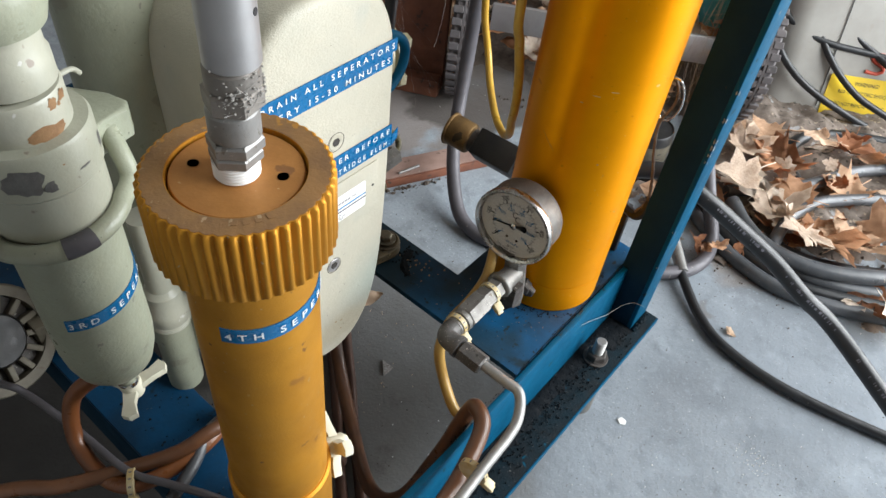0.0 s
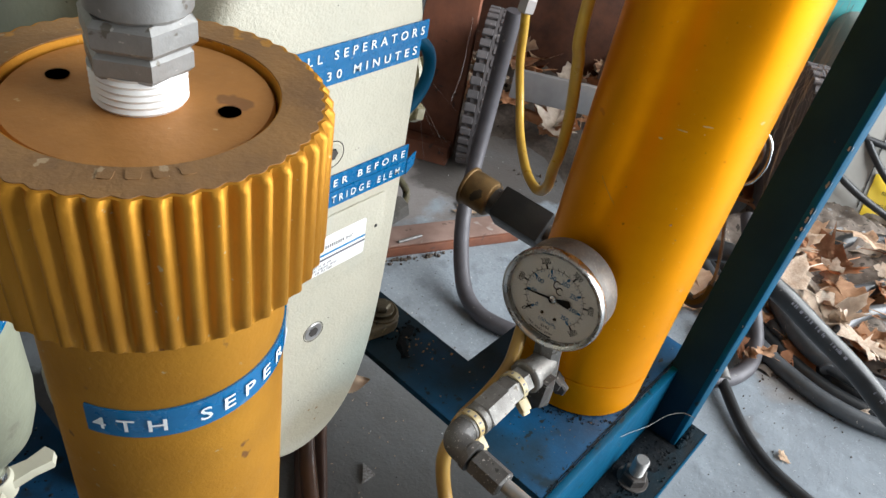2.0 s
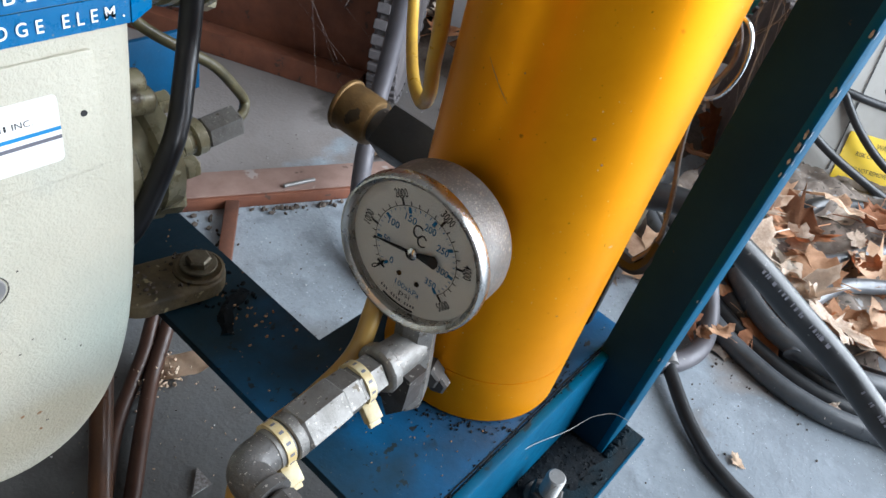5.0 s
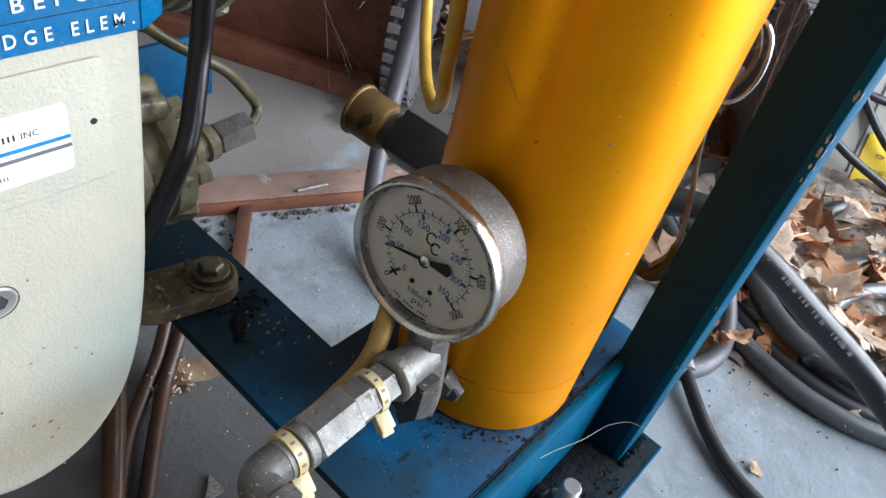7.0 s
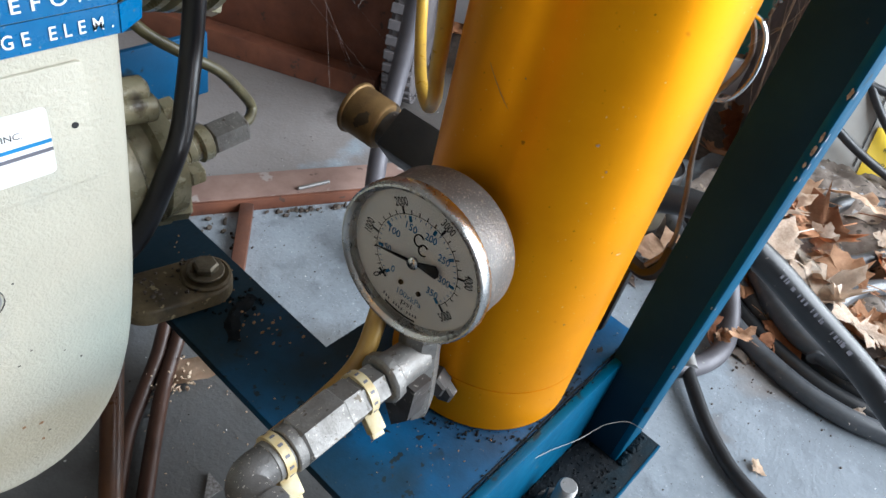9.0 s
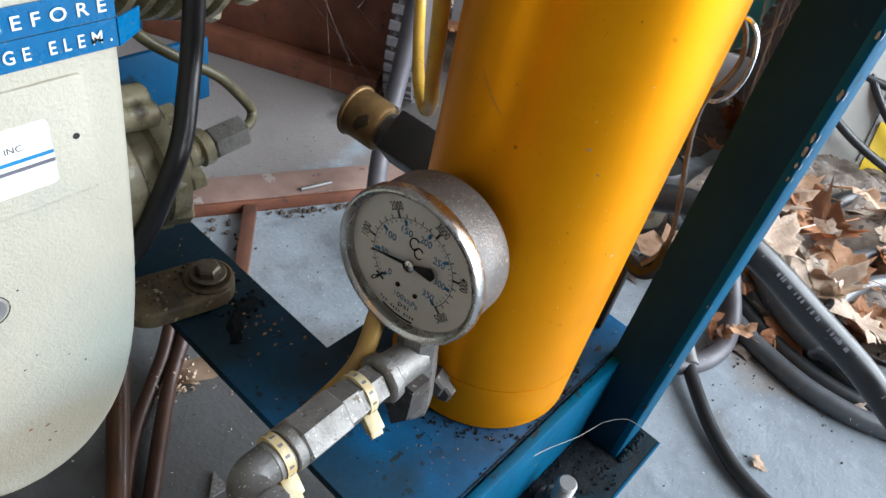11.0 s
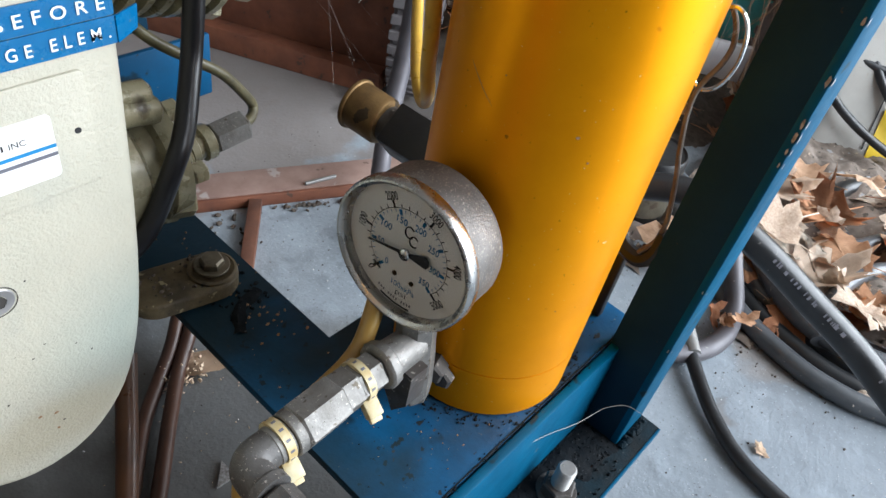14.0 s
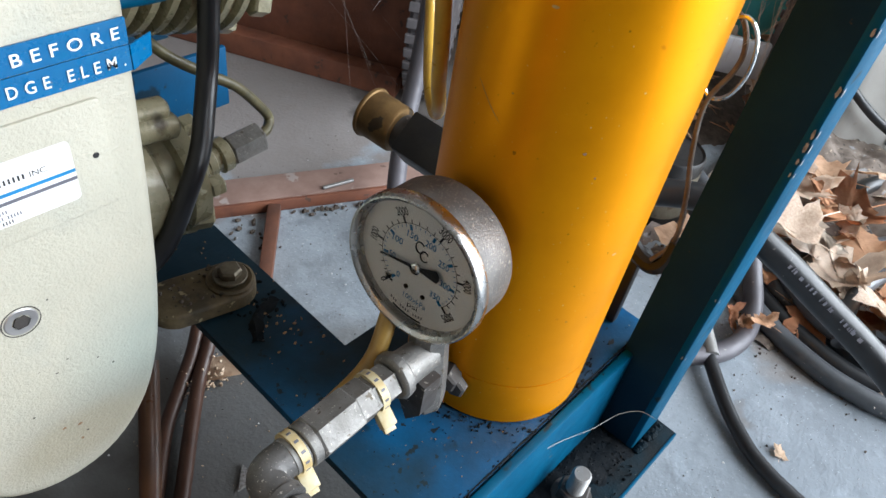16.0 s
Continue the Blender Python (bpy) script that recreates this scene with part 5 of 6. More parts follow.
boss = [o for o in sep3.children if o.name.startswith("upper_boss")][0]
ring3 = [o for o in sep3.children if o.name.startswith("collar")][0]
for turn, z, w, h, seed in ((-68, 0.4885, 0.0055, 0.0062, 1), (-50, 0.4890, 0.0060, 0.0050, 5), (-59, 0.4868, 0.0022, 0.0026, 6), (-82, 0.4770, 0.0200, 0.0076, 3), (-150, 0.484, 0.009, 0.008, 4)):
    chip(on_tube(SX, SY, 0.02235, turn, z), CHIP_BROWN, boss, w, h, seed)
for turn, z, w, h, seed in ((-122, 0.4610, 0.0180, 0.0175, 7), (-104, 0.4560, 0.0070, 0.0065, 8), (-69, 0.4580, 0.0080, 0.0014, 9), (-35, 0.4600, 0.0050, 0.0085, 10)):
    chip(on_tube(SX, SY, 0.02975, turn, z), CHIP_DARK, ring3, w, h, seed)
chip(on_tube(SX, SY, 0.02975, -88, 0.4650), CHIP_BROWN, ring3, 0.0012, 0.0010, 11)

part("pipe_sleeve", tube([(SX + 0.0325 * math.cos(radians(q)), SY + 0.0325 * math.sin(radians(q)), 0.4175 + 0.00004 * (q + 190)) for q in range(-112, -86, 5)], 0.0054, 14, 3), PIPE_GREY, sep3, "dark sleeve on the pipe")

small = thing("drain_bottle", (-0.4085, 0.2455, PLATE), "small sage cylinder with a capped top on the side rail", "bottle")
part("bottle", lathe([(0.0132, PLATE), (0.0136, PLATE + 0.003), (0.0136, 0.2358), (0.0120, 0.2378)], pose(-0.4085, 0.2455, 0), 40), SAGE, small)
part("bottle_cap", lathe([(0.0142, 0.2363), (0.0150, 0.2373), (0.0144, 0.2388), (0.0152, 0.2403), (0.0145, 0.2418), (0.0154, 0.2438), (0.0154, 0.2558), (0.0132, 0.2603), (0.0132, 0.2718), (0.0096, 0.2758), (0.0096, 0.3438)], pose(-0.4085, 0.2455, 0), 40), SAGE_RUB, small, "ringed screw cap")

wheel_cast = thing("fan_housing", (-0.463, 0.358, PLATE), "cream cast fan housing with ribbed rim", "casting")
fm = along((-0.4985, 0.3500, 0.1960), (0.15, -0.80, 0.55)) @ Matrix.Scale(0.78, 4)
part("rim", lathe([(0.046, 0.0), (0.056, 0.0), (0.058, -0.003), (0.058, -0.024), (0.046, -0.024), (0.046, 0.0)], fm, 48), CAST_OLD, wheel_cast)
part("back_plate", lathe([(0.0, -0.016), (0.0455, -0.016), (0.0455, -0.022), (0, -0.022)], fm, 40), IRON, wheel_cast)
part("hub", lathe([(0.0, 0.001), (0.026, 0.001), (0.028, -0.002), (0.028, -0.0155)], fm, 40), BLACK_IRON, wheel_cast)
for k in range(14):
    part("rib", box((0.0285, -0.0030, -0.0155), (0.0455, 0.0030, -0.001), 0.001, m=fm @ Matrix.Rotation(radians(360 / 14 * k), 4, "Z")), CAST_OLD, wheel_cast)
part("housing_leg", box((-0.4735, 0.345, PLATE), (-0.4520, 0.372, 0.190), 0.003), CAST_OLD, wheel_cast)
# ---------------------------------------------------------------- hoses and tubes about the machine


def hose(name, label, pts, r, mat, res=8, seg=14, category="hose", group=""):
    low = min((Vector(p) for p in pts), key=lambda v: v.z)
    ob = part(name, tube(pts, r, seg, res), mat)
    return tagged(ob, label, category, group)


hose("yellow_tube", "yellowed plastic tube tied along the steel fittings", [(-0.1575, 0.1194, 0.2622), (-0.1707, 0.1195, 0.2401), (-0.1890, 0.1120, 0.2150), (-0.2154, 0.1085, 0.2085), (-0.2420, 0.1060, 0.2095), (-0.2537, 0.1030, 0.2050), (-0.2640, 0.0990, 0.1929), (-0.2668, 0.0900, 0.1692), (-0.2736, 0.0714, 0.1517), (-0.2742, 0.0590, 0.1453)], 0.0046, BROWN_TUBE)
loop = thing("yellow_loop", (-0.084, 0.19, 0.262), "yellow plastic tube hanging in a loop from a pale fitting", "tube")
part("tube", tube([(-0.0187, 0.2730, 0.3674), (-0.0146, 0.2727, 0.3466), (-0.0106, 0.2721, 0.3210), (-0.0048, 0.2667, 0.2863), (-0.0230, 0.2468, 0.2678), (-0.0544, 0.2152, 0.2627), (-0.0797, 0.1878, 0.2693), (-0.0987, 0.1699, 0.2883), (-0.1099, 0.1634, 0.3115), (-0.1198, 0.1570, 0.3378), (-0.1265, 0.1552, 0.3687), (-0.1353, 0.1553, 0.4023), (-0.1362, 0.1592, 0.4341), (-0.1162, 0.1696, 0.5776)], 0.0037), YELLOW_TUBE, loop)
LF = Vector((-0.0190, 0.2730, 0.3644))
part("tube_nut", hexrod(LF, LF + Vector((0.002, 0, 0.012)), 0.0075), SMOOTH_GREY, loop, "pale hexagon tube nut")
part("tube_fitting", rod(LF + Vector((0.002, 0, 0.012)), LF + Vector((0.004, 0, 0.026)), 0.0062), SMOOTH_GREY, loop)
part("elbow_nut", hexrod(LF + Vector((0.004, 0, 0.022)), LF + Vector((0.006, 0, 0.036)), 0.0085, turn=20), SMOOTH_GREY, loop)
part("supply_pipe", tube([LF + Vector((0.006, 0, 0.034)), LF + Vector((0.008, 0.002, 0.08)), LF + Vector((0.008, 0.01, 0.16))], 0.0045), STEEL, loop)
hose("brown_hose", "brown rubber hose looping over the base angle", [(-0.2315, 0.2660, 0.0946), (-0.2601, 0.2248, 0.0553), (-0.2953, 0.1700, 0.0350), (-0.3299, 0.1098, 0.0300), (-0.3288, 0.0740, 0.0596), (-0.2969, 0.0618, 0.1112), (-0.2753, 0.0550, 0.1622), (-0.2745, 0.0479, 0.1754), (-0.2853, 0.0343, 0.1741), (-0.3176, 0.0250, 0.1651), (-0.3540, 0.0200, 0.1606), (-0.4342, 0.0142, 0.1589), (-0.5717, -0.0018, 0.1453)], 0.0068, BROWN_HOSE)
hose("amber_drain_hose", "amber drain hose from the tap of the third separator", [(-0.4677, 0.2127, 0.2630), (-0.4773, 0.2323, 0.2454), (-0.4916, 0.2473, 0.2181), (-0.5021, 0.2395, 0.1874), (-0.5042, 0.2096, 0.1786), (-0.4947, 0.1847, 0.1808), (-0.4665, 0.1754, 0.1806), (-0.4301, 0.1757, 0.1815), (-0.3986, 0.1957, 0.1784)], 0.0058, AMBER_HOSE)
hose("brown_floor_hose", "brown rubber hose lying along the base", [(-0.6394, 0.2992, 0.1670), (-0.5566, 0.2469, 0.1775), (-0.5292, 0.2201, 0.1814), (-0.4927, 0.1983, 0.1826), (-0.4590, 0.1781, 0.1895), (-0.4185, 0.1706, 0.1891), (-0.3695, 0.1535, 0.1456), (-0.3432, 0.1327, 0.0701)], 0.0053, BROWN_HOSE)
hose("grey_cable", "thin dusty grey cable running under the separator", [(-0.5460, 0.4338, 0.1254), (-0.5153, 0.3219, 0.1862), (-0.5059, 0.2960, 0.1880), (-0.4968, 0.2384, 0.1872), (-0.4913, 0.1922, 0.1876), (-0.4786, 0.1650, 0.1880), (-0.4614, 0.1367, 0.1805), (-0.4328, 0.1045, 0.1370)], 0.0028, PIPE_GREY)
hose("blue_cable", "blue-grey cable under the gold separator", [(-0.4824, 0.1577, 0.1787), (-0.4560, 0.1670, 0.1810), (-0.4295, 0.1821, 0.1800), (-0.3900, 0.2030, 0.1300), (-0.3700, 0.2000, 0.0600), (-0.3900, 0.1900, 0.0060)], 0.0046, RUBBER_GREY)
zip_tie((-0.4936, 0.1848, 0.1828), (0.8, -0.6, 0), 0.0110, (-0.5, -0.8, -0.2))
zip_tie((-0.3246, 0.0135, 0.1881), (1, 0.1, 0), 0.0120, (0.2, -0.8, -0.5))
for pts in ([(-0.1103, 0.3530, 0.0400), (-0.1458, 0.3231, 0.0320), (-0.1663, 0.3068, 0.0210), (-0.1887, 0.2875, 0.0120), (-0.2170, 0.2552, 0.0090), (-0.2507, 0.2145, 0.0065), (-0.2851, 0.1760, 0.0065), (-0.3442, 0.1043, 0.0065)],
            [(-0.1219, 0.3578, 0.0400), (-0.1577, 0.3287, 0.0300), (-0.1803, 0.3085, 0.0180), (-0.2008, 0.2931, 0.0100), (-0.2292, 0.2680, 0.0075), (-0.2629, 0.2263, 0.0062), (-0.2963, 0.1877, 0.0062), (-0.3597, 0.1152, 0.0062)]):
    hose("brown_pipe", "dark brown rubber hose under the compressor", pts, 0.0056, DARK_HOSE, group="brown hoses")

# brass stop valve behind the tower
valve = thing("stop_valve", (-0.05, 0.24, 0.15), "dull brass capped valve on a black block", "valve")
vd = Vector((0.10, -1.0, -0.05)).normalized()
va = Vector((-0.0433, 0.2747, 0.2074))
part("brass_cap", lathe([(0.0125, 0), (0.0180, 0.0006), (0.0184, 0.0016), (0.0180, 0.0030), (0.0168, 0.0036), (0.0168, 0.026), (0.0155, 0.028), (0.0125, 0.029)], along(va, vd), 40), BRASS, valve, "dull brass cap")
part("valve_neck", lathe([(0.0125, 0.0), (0.0125, 0.012)], along(va + vd * 0.028, vd), 30), IRON, valve)
part("valve_block", box((-0.015, -0.015, 0), (0.015, 0.015, 0.05), 0.002, m=along(va + vd * 0.036, vd) @ pose(0, 0, 0, 0, 0, 40)), BLACK_IRON, valve, "black square valve block")
part("valve_link", rod(va + vd * 0.07, va + vd * 0.105, 0.008), IRON, valve)

# springy wire and a black clip on the far side of the tower
wire = thing("wire_clip", (-0.03, 0.13, 0.15), "bare steel wire bent down the back of the tower", "wire")
part("wire", tube([(-0.0165, 0.0802, 0.3644), (-0.0174, 0.0688, 0.3586), (-0.0190, 0.0628, 0.3478), (-0.0206, 0.0630, 0.3369), (-0.0229, 0.0676, 0.3222), (-0.0250, 0.0667, 0.3086), (-0.0277, 0.0616, 0.2903), (-0.0293, 0.0573, 0.2788), (-0.0310, 0.0530, 0.2642), (-0.0324, 0.0503, 0.2516), (-0.0334, 0.0511, 0.2397), (-0.0343, 0.0565, 0.2277)], 0.0014, 8), RUST_WIRE, wire, "rusty bent wire")
part("wire_ring", tube([(-0.0180, 0.0682 + 0.011 * math.cos(q), 0.3406 + 0.021 * math.sin(q)) for q in (0, 0.8, 1.6, 2.4, 3.2, 4.0, 4.8, 5.6)], 0.0011, 8, 5, closed=True), CHROME, wire)
part("clip_block", tube([(-0.0309, 0.0477, 0.2455), (-0.0320, 0.0485, 0.2317), (-0.0317, 0.0544, 0.2225), (-0.0297, 0.0644, 0.2212), (-0.0263, 0.0745, 0.2247)], 0.0048, 8), BLACK_IRON, wire, "black hooked clip")
part("clip_leg", box((-0.026, 0.064, PLATE), (-0.020, 0.070, 0.222), 0.001), BLACK_IRON, wire)

# ---------------------------------------------------------------- floor clutter behind
timber = tagged(part("timber_batten", box((-0.19, -0.0164, 0), (0.19, 0.0204, 0.014), 0.0012, m=pose(0.0218, 0.4233, 0.0, 0, 0, -26)), WOOD), "old pinkish timber batten lying on the concrete", "timber")
tagged(part("timber_strip", box((-0.19, -0.0206, 0), (0.18, -0.0167, 0.0132), 0.0008, m=pose(0.0218, 0.4233, 0.0, 0, 0, -26)), WOOD_RUST), "thin red-brown timber strip along the batten", "timber")
tagged(part("timber_strip", box((-0.0062, -0.105, 0), (0.0062, 0.0, 0.011), 0.001, m=pose(-0.0185, 0.4200, 0.0, 0, 0, -42)), WOOD_RED), "short red-brown timber strip on the concrete", "timber")
BD = math.degrees(math.atan2(-0.1485, 0.0775))
tagged(part("timber_beam", box((-0.35, -0.012, 0), (0.118, 0.012, 0.030), 0.002, m=pose(0.178, 0.610, 0.0, 0, 0, BD)), WOOD_RUST), "red-brown timber beam along the foot of a panel", "timber")
tagged(part("plywood_sheet", box((-0.35, 0.0, 0), (0.118, 0.016, 0.62), 0.002, m=pose(0.190, 0.614, 0.0, 0, 0, BD)), WOOD_RUST), "dark red-brown timber panel standing on edge", "panel")
nail = tagged(part("nail", rod((0.0300, 0.4054, 0.0160), (0.0635, 0.3970, 0.0160), 0.0020, 12), STEEL), "loose bright nail on the batten", "nail")
shard = tagged(part("plastic_shard", slab([(0, 0), (0.02, 0.006), (0.012, -0.008)], 0.0015, pose(-0.2170, 0.1980, 0.0005, 0, 0, 30)), CHIP_PALE, flat=True), "small pale plastic shard on the floor", "shard")

tagged(part("paint_flake", slab([(-0.004, -0.003), (0.001, -0.005), (0.005, 0.000), (0.002, 0.005), (-0.003, 0.003)], 0.0008, pose(-0.0800, -0.0280, 0.0004, 4, -6, 40), 0.0002, 1), PAPER, flat=True), "small white paint flake on the concrete", "flake")

trolley = thing("hand_trolley", (0.3, 0.25, 0.0), "two-wheeled trolley with ribbed tyres and grey tube frame", "trolley")


def wheel(c, d, r=0.1063, w=0.032):
    m = along(c, d)
    t = part("tyre", lathe([(r * 0.72, -w / 2), (r * 0.95, -w / 2), (r, -w * 0.36), (r, w * 0.36), (r * 0.95, w / 2), (r * 0.72, w / 2)], m, 64), TYRE, trolley, "dusty ribbed rubber tyre")
    bm = bmesh.new()
    for k in range(40):
        for side in (-1, 1):
            box((r - 0.001, -0.0052, -w * 0.20), (r + 0.0042, 0.0052, w * 0.25), 0.0008, 1, m=m @ Matrix.Rotation(radians(9 * (k + 0.25 * side)), 4, "Z") @ Matrix.Diagonal((1, 1, side, 1)) @ pose(0, 0, w * 0.28), bm=bm)
    bmesh.ops.recalc_face_normals(bm, faces=bm.faces[:])
    lathe([(r - 0.001, -0.0022), (r + 0.0036, -0.0018), (r + 0.0036, 0.0018), (r - 0.001, 0.0022)], m, 64, bm)
    part("tread", bm, TYRE, t)
    part("rim", lathe([(0.0, -0.008), (r * 0.70, -0.010), (r * 0.72, -w / 2), (r * 0.72, w / 2), (r * 0.70, 0.010), (0, 0.008)], m, 48), APPLIANCE, t)


AX = Vector((0.532, -0.847, 0)).normalized()
wheel((0.2850, 0.5030, 0.1079), AX)
wheel((0.5692, 0.1607, 0.1079), AX)
part("axle_bar", box((-0.175, -0.004, -0.0225), (0.175, 0.004, 0.0225), 0.002, m=Matrix.Translation((0.4099, 0.3338, 0.1180)) @ pose(0, 0, 0, 0, 0, -57.9)), SMOOTH_GREY, trolley, "grey steel axle bar")
part("stand_tube", tube([(0.1411, 0.3878, 0.2917), (0.1366, 0.3902, 0.1581), (0.0912, 0.3624, 0.0657), (0.0449, 0.3167, 0.0260), (0.0241, 0.2787, 0.0105), (0.0262, 0.2346, 0.0095), (0.0629, 0.1548, 0.0095), (0.1139, 0.0752, 0.0095), (0.1574, 0.0297, 0.0095), (0.1992, 0.0158, 0.0095), (0.2428, 0.0252, 0.0130), (0.2724, 0.0536, 0.0400), (0.3642, 0.1213, 0.0851)], 0.0092, 16), PIPE_GREY, trolley, "bent grey steel tube stand")

app = thing("appliance_body", (0.85, 0.0, 0.0), "grimy white plastic machine housing with a yellow warning label", "machine")
am = Matrix.Translation((0.681, 0.022, -0.000)) @ pose(0, 0, 0, 0, 0, -57) @ Matrix.Scale(0.8, 4)
body = slab(rounded(0.52, 0.26, 0.05, 6), 0.30, am @ pose(0.122, 0.13, 0.004), 0.035, 4)
for v in body.verts:
    loc = am.inverted() @ v.co
    loc.y += 0.35 * loc.z
    v.co = am @ loc
hull = part("hull", body, APPLIANCE, app)
part("foot", box((-0.1, 0.05, 0), (0.3, 0.2, 0.006), 0.001, m=am), BLACK_IRON, app)
ln = (am.to_3x3() @ Vector((0, -1, 0.35))).normalized()


def hull_pose(x, z):
    o = am @ Vector((x, 0.35 * z - 0.0015, z))
    ex = (am.to_3x3() @ Vector((1, 0, 0))).normalized()
    ey = ln.cross(ex)
    return Matrix(((ex.x, ey.x, ln.x, o.x), (ex.y, ey.y, ln.y, o.y), (ex.z, ey.z, ln.z, o.z), (0, 0, 0, 1))) @ Matrix.Scale(0.8, 4)


lab = part("warning_label", slab(rounded(0.15, 0.088, 0.002, 2), 0.0006, hull_pose(0.060, 0.042)), YELLOW_LABEL, hull, "yellow warning sticker")
lettering("WARNING!", 0.0085, hull_pose(0.062, 0.070), INK, lab, "label_text", depth=0.001, width=0.05)
lettering("RISK OF ELECTRIC SHOCK", 0.0075, hull_pose(0.062, 0.052), INK, lab, "label_text", depth=0.001, width=0.105)
lettering("DO NOT REMOVE THIS TAG", 0.0075, hull_pose(0.062, 0.028), INK, lab, "label_text", depth=0.001, width=0.105)
part("red_mark", tube([hull_pose(0.052 + u, 0.112 + v) @ Vector((0, 0, 0.0)) for u, v in ((0.030, 0.016), (0.012, 0.018), (0.002, 0.010), (0.012, 0.002), (0.026, -0.004), (0.030, -0.012), (0.018, -0.018), (-0.004, -0.016))], 0.0030, 8, 4), INK_RED, hull, "red painted mark")
part("seam", box((-0.0008, -0.12, -0.0005), (0.0008, 0.16, 0.0008), 0, m=hull_pose(-0.024, 0.13)), INK, hull)

# ---------------------------------------------------------------- hoses on the right
AIR = [(0.0, 0.11, 0.225), (0.03, 0.06, 0.236), (0.04, 0.015, 0.222), (0.052, -0.025, 0.2), (0.06, -0.065, 0.18), (0.06, -0.105, 0.16), (0.067, -0.141, 0.14), (0.051, -0.197, 0.12), (0.03, -0.27, 0.09), (0, -0.38, 0.04), (-0.05, -0.5, 0.0105)]
air = thing("air_hose", (-0.05, -0.5, 0.0), "thick black printed rubber hose rising over the floor", "hose", "black hoses")
sheath = part("hose_sheath", tube(AIR, 0.0088, 16), RUBBER, air)
way = smooth_path(AIR, 30)
pr = random.Random(8)
gone = 0.0
for a, b in zip(way, way[1:]):
    d = b - a
    gone += d.length
    if 0.12 < gone < 0.62 and (gone % 0.11) < 0.075 and pr.random() < 0.4:
        d.normalize()
        up = (Vector((-0.75, -0.1, 0.65)) - d * d.dot(Vector((-0.75, -0.1, 0.65)))).normalized()
        side = up.cross(d)
        m = Matrix(((d.x, side.x, up.x, a.x + up.x * 0.0088), (d.y, side.y, up.y, a.y + up.y * 0.0088), (d.z, side.z, up.z, a.z + up.z * 0.0088), (0, 0, 0, 1)))
        part("print_bar", box((-0.0007, -0.0017, -0.0002), (pr.uniform(0.0000, 0.0009), 0.0017 * pr.uniform(0.3, 1), 0.0001), 0, m=m), INK_GREY, sheath, flat=True)
ferrule = [(0.2318, 0.0835, 0.0136), (0.1865, 0.0512, 0.0127), (0.1553, 0.0251, 0.0110), (0.1118, -0.0230, 0.0076), (0.0892, -0.0709, 0.0068), (0.0849, -0.1484, 0.0068), (0.1046, -0.2526, 0.0068), (0.1475, -0.4036, 0.0068), (0.2680, -0.5976, 0.0068)]
hose("thin_air_hose", "slim glossy black hose lying on the concrete", ferrule, 0.0062, RUBBER, group="black hoses")
tagged(part("hose_ferrule", tube([(0.1982, 0.0607, 0.0157), (0.1745, 0.0415, 0.0148), (0.1557, 0.0251, 0.0130)], 0.0078, 16), STEEL), "pale crimped metal hose ferrule", "ferrule")
PILE = [
    ([(0.3572, 0.1654, 0.0119), (0.2826, 0.0776, 0.0093), (0.2449, 0.0118, 0.0085), (0.2293, -0.0414, 0.0085), (0.2283, -0.0843, 0.0085), (0.2404, -0.1261, 0.0085), (0.2819, -0.2050, 0.0085), (0.3677, -0.3314, 0.0085)], 0.0095, RUBBER_GREY),
    ([(0.3652, 0.1745, 0.0119), (0.2957, 0.0726, 0.0102), (0.2618, 0.0079, 0.0102), (0.2472, -0.0442, 0.0102), (0.2463, -0.0870, 0.0102), (0.2611, -0.1316, 0.0102), (0.3046, -0.2097, 0.0102), (0.3851, -0.3306, 0.0102)], 0.0085, RUBBER),
    ([(0.3983, 0.1827, 0.0136), (0.3296, 0.0816, 0.0110), (0.2925, 0.0298, 0.0110), (0.2801, -0.0316, 0.0110), (0.2708, -0.0838, 0.0110), (0.2831, -0.1314, 0.0110), (0.3265, -0.2043, 0.0102), (0.4017, -0.3200, 0.0102)], 0.0105, RUBBER_GREY),
    ([(0.3141, 0.0349, 0.0289), (0.2790, -0.0033, 0.0289), (0.2641, -0.0470, 0.0280), (0.2755, -0.1054, 0.0272), (0.3204, -0.1699, 0.0272), (0.4042, -0.2532, 0.0255)], 0.0105, RUBBER_GREY),
    ([(0.2918, 0.0537, 0.0102), (0.2977, -0.0229, 0.0102), (0.3034, -0.0902, 0.0102), (0.3500, -0.1688, 0.0102), (0.4335, -0.2608, 0.0102)], 0.0085, RUBBER),
    ([(0.2549, -0.0519, 0.0255), (0.2801, -0.0421, 0.0297), (0.3422, -0.0389, 0.0297), (0.4048, -0.0539, 0.0255), (0.4529, -0.0855, 0.0221), (0.5103, -0.1375, 0.0187), (0.5956, -0.2454, 0.0170)], 0.0085, RUBBER_GREY),
    ([(0.3443, 0.0532, 0.0170), (0.3949, 0.0074, 0.0187), (0.4393, -0.0283, 0.0221), (0.5037, -0.0591, 0.0238), (0.5583, -0.0924, 0.0204), (0.6391, -0.1610, 0.0170)], 0.0090, RUBBER_GREY),
    ([(0.4431, -0.0229, 0.0085), (0.5064, 0.0233, 0.0102), (0.5848, 0.0136, 0.0102), (0.6500, -0.0589, 0.0102), (0.7068, -0.1866, 0.0102)], 0.010, RUBBER),
]
for pts, r, mat in PILE:
    hose("coiled_hose", "black rubber hose lying in a loose pile", pts, r, mat, group="black hoses")

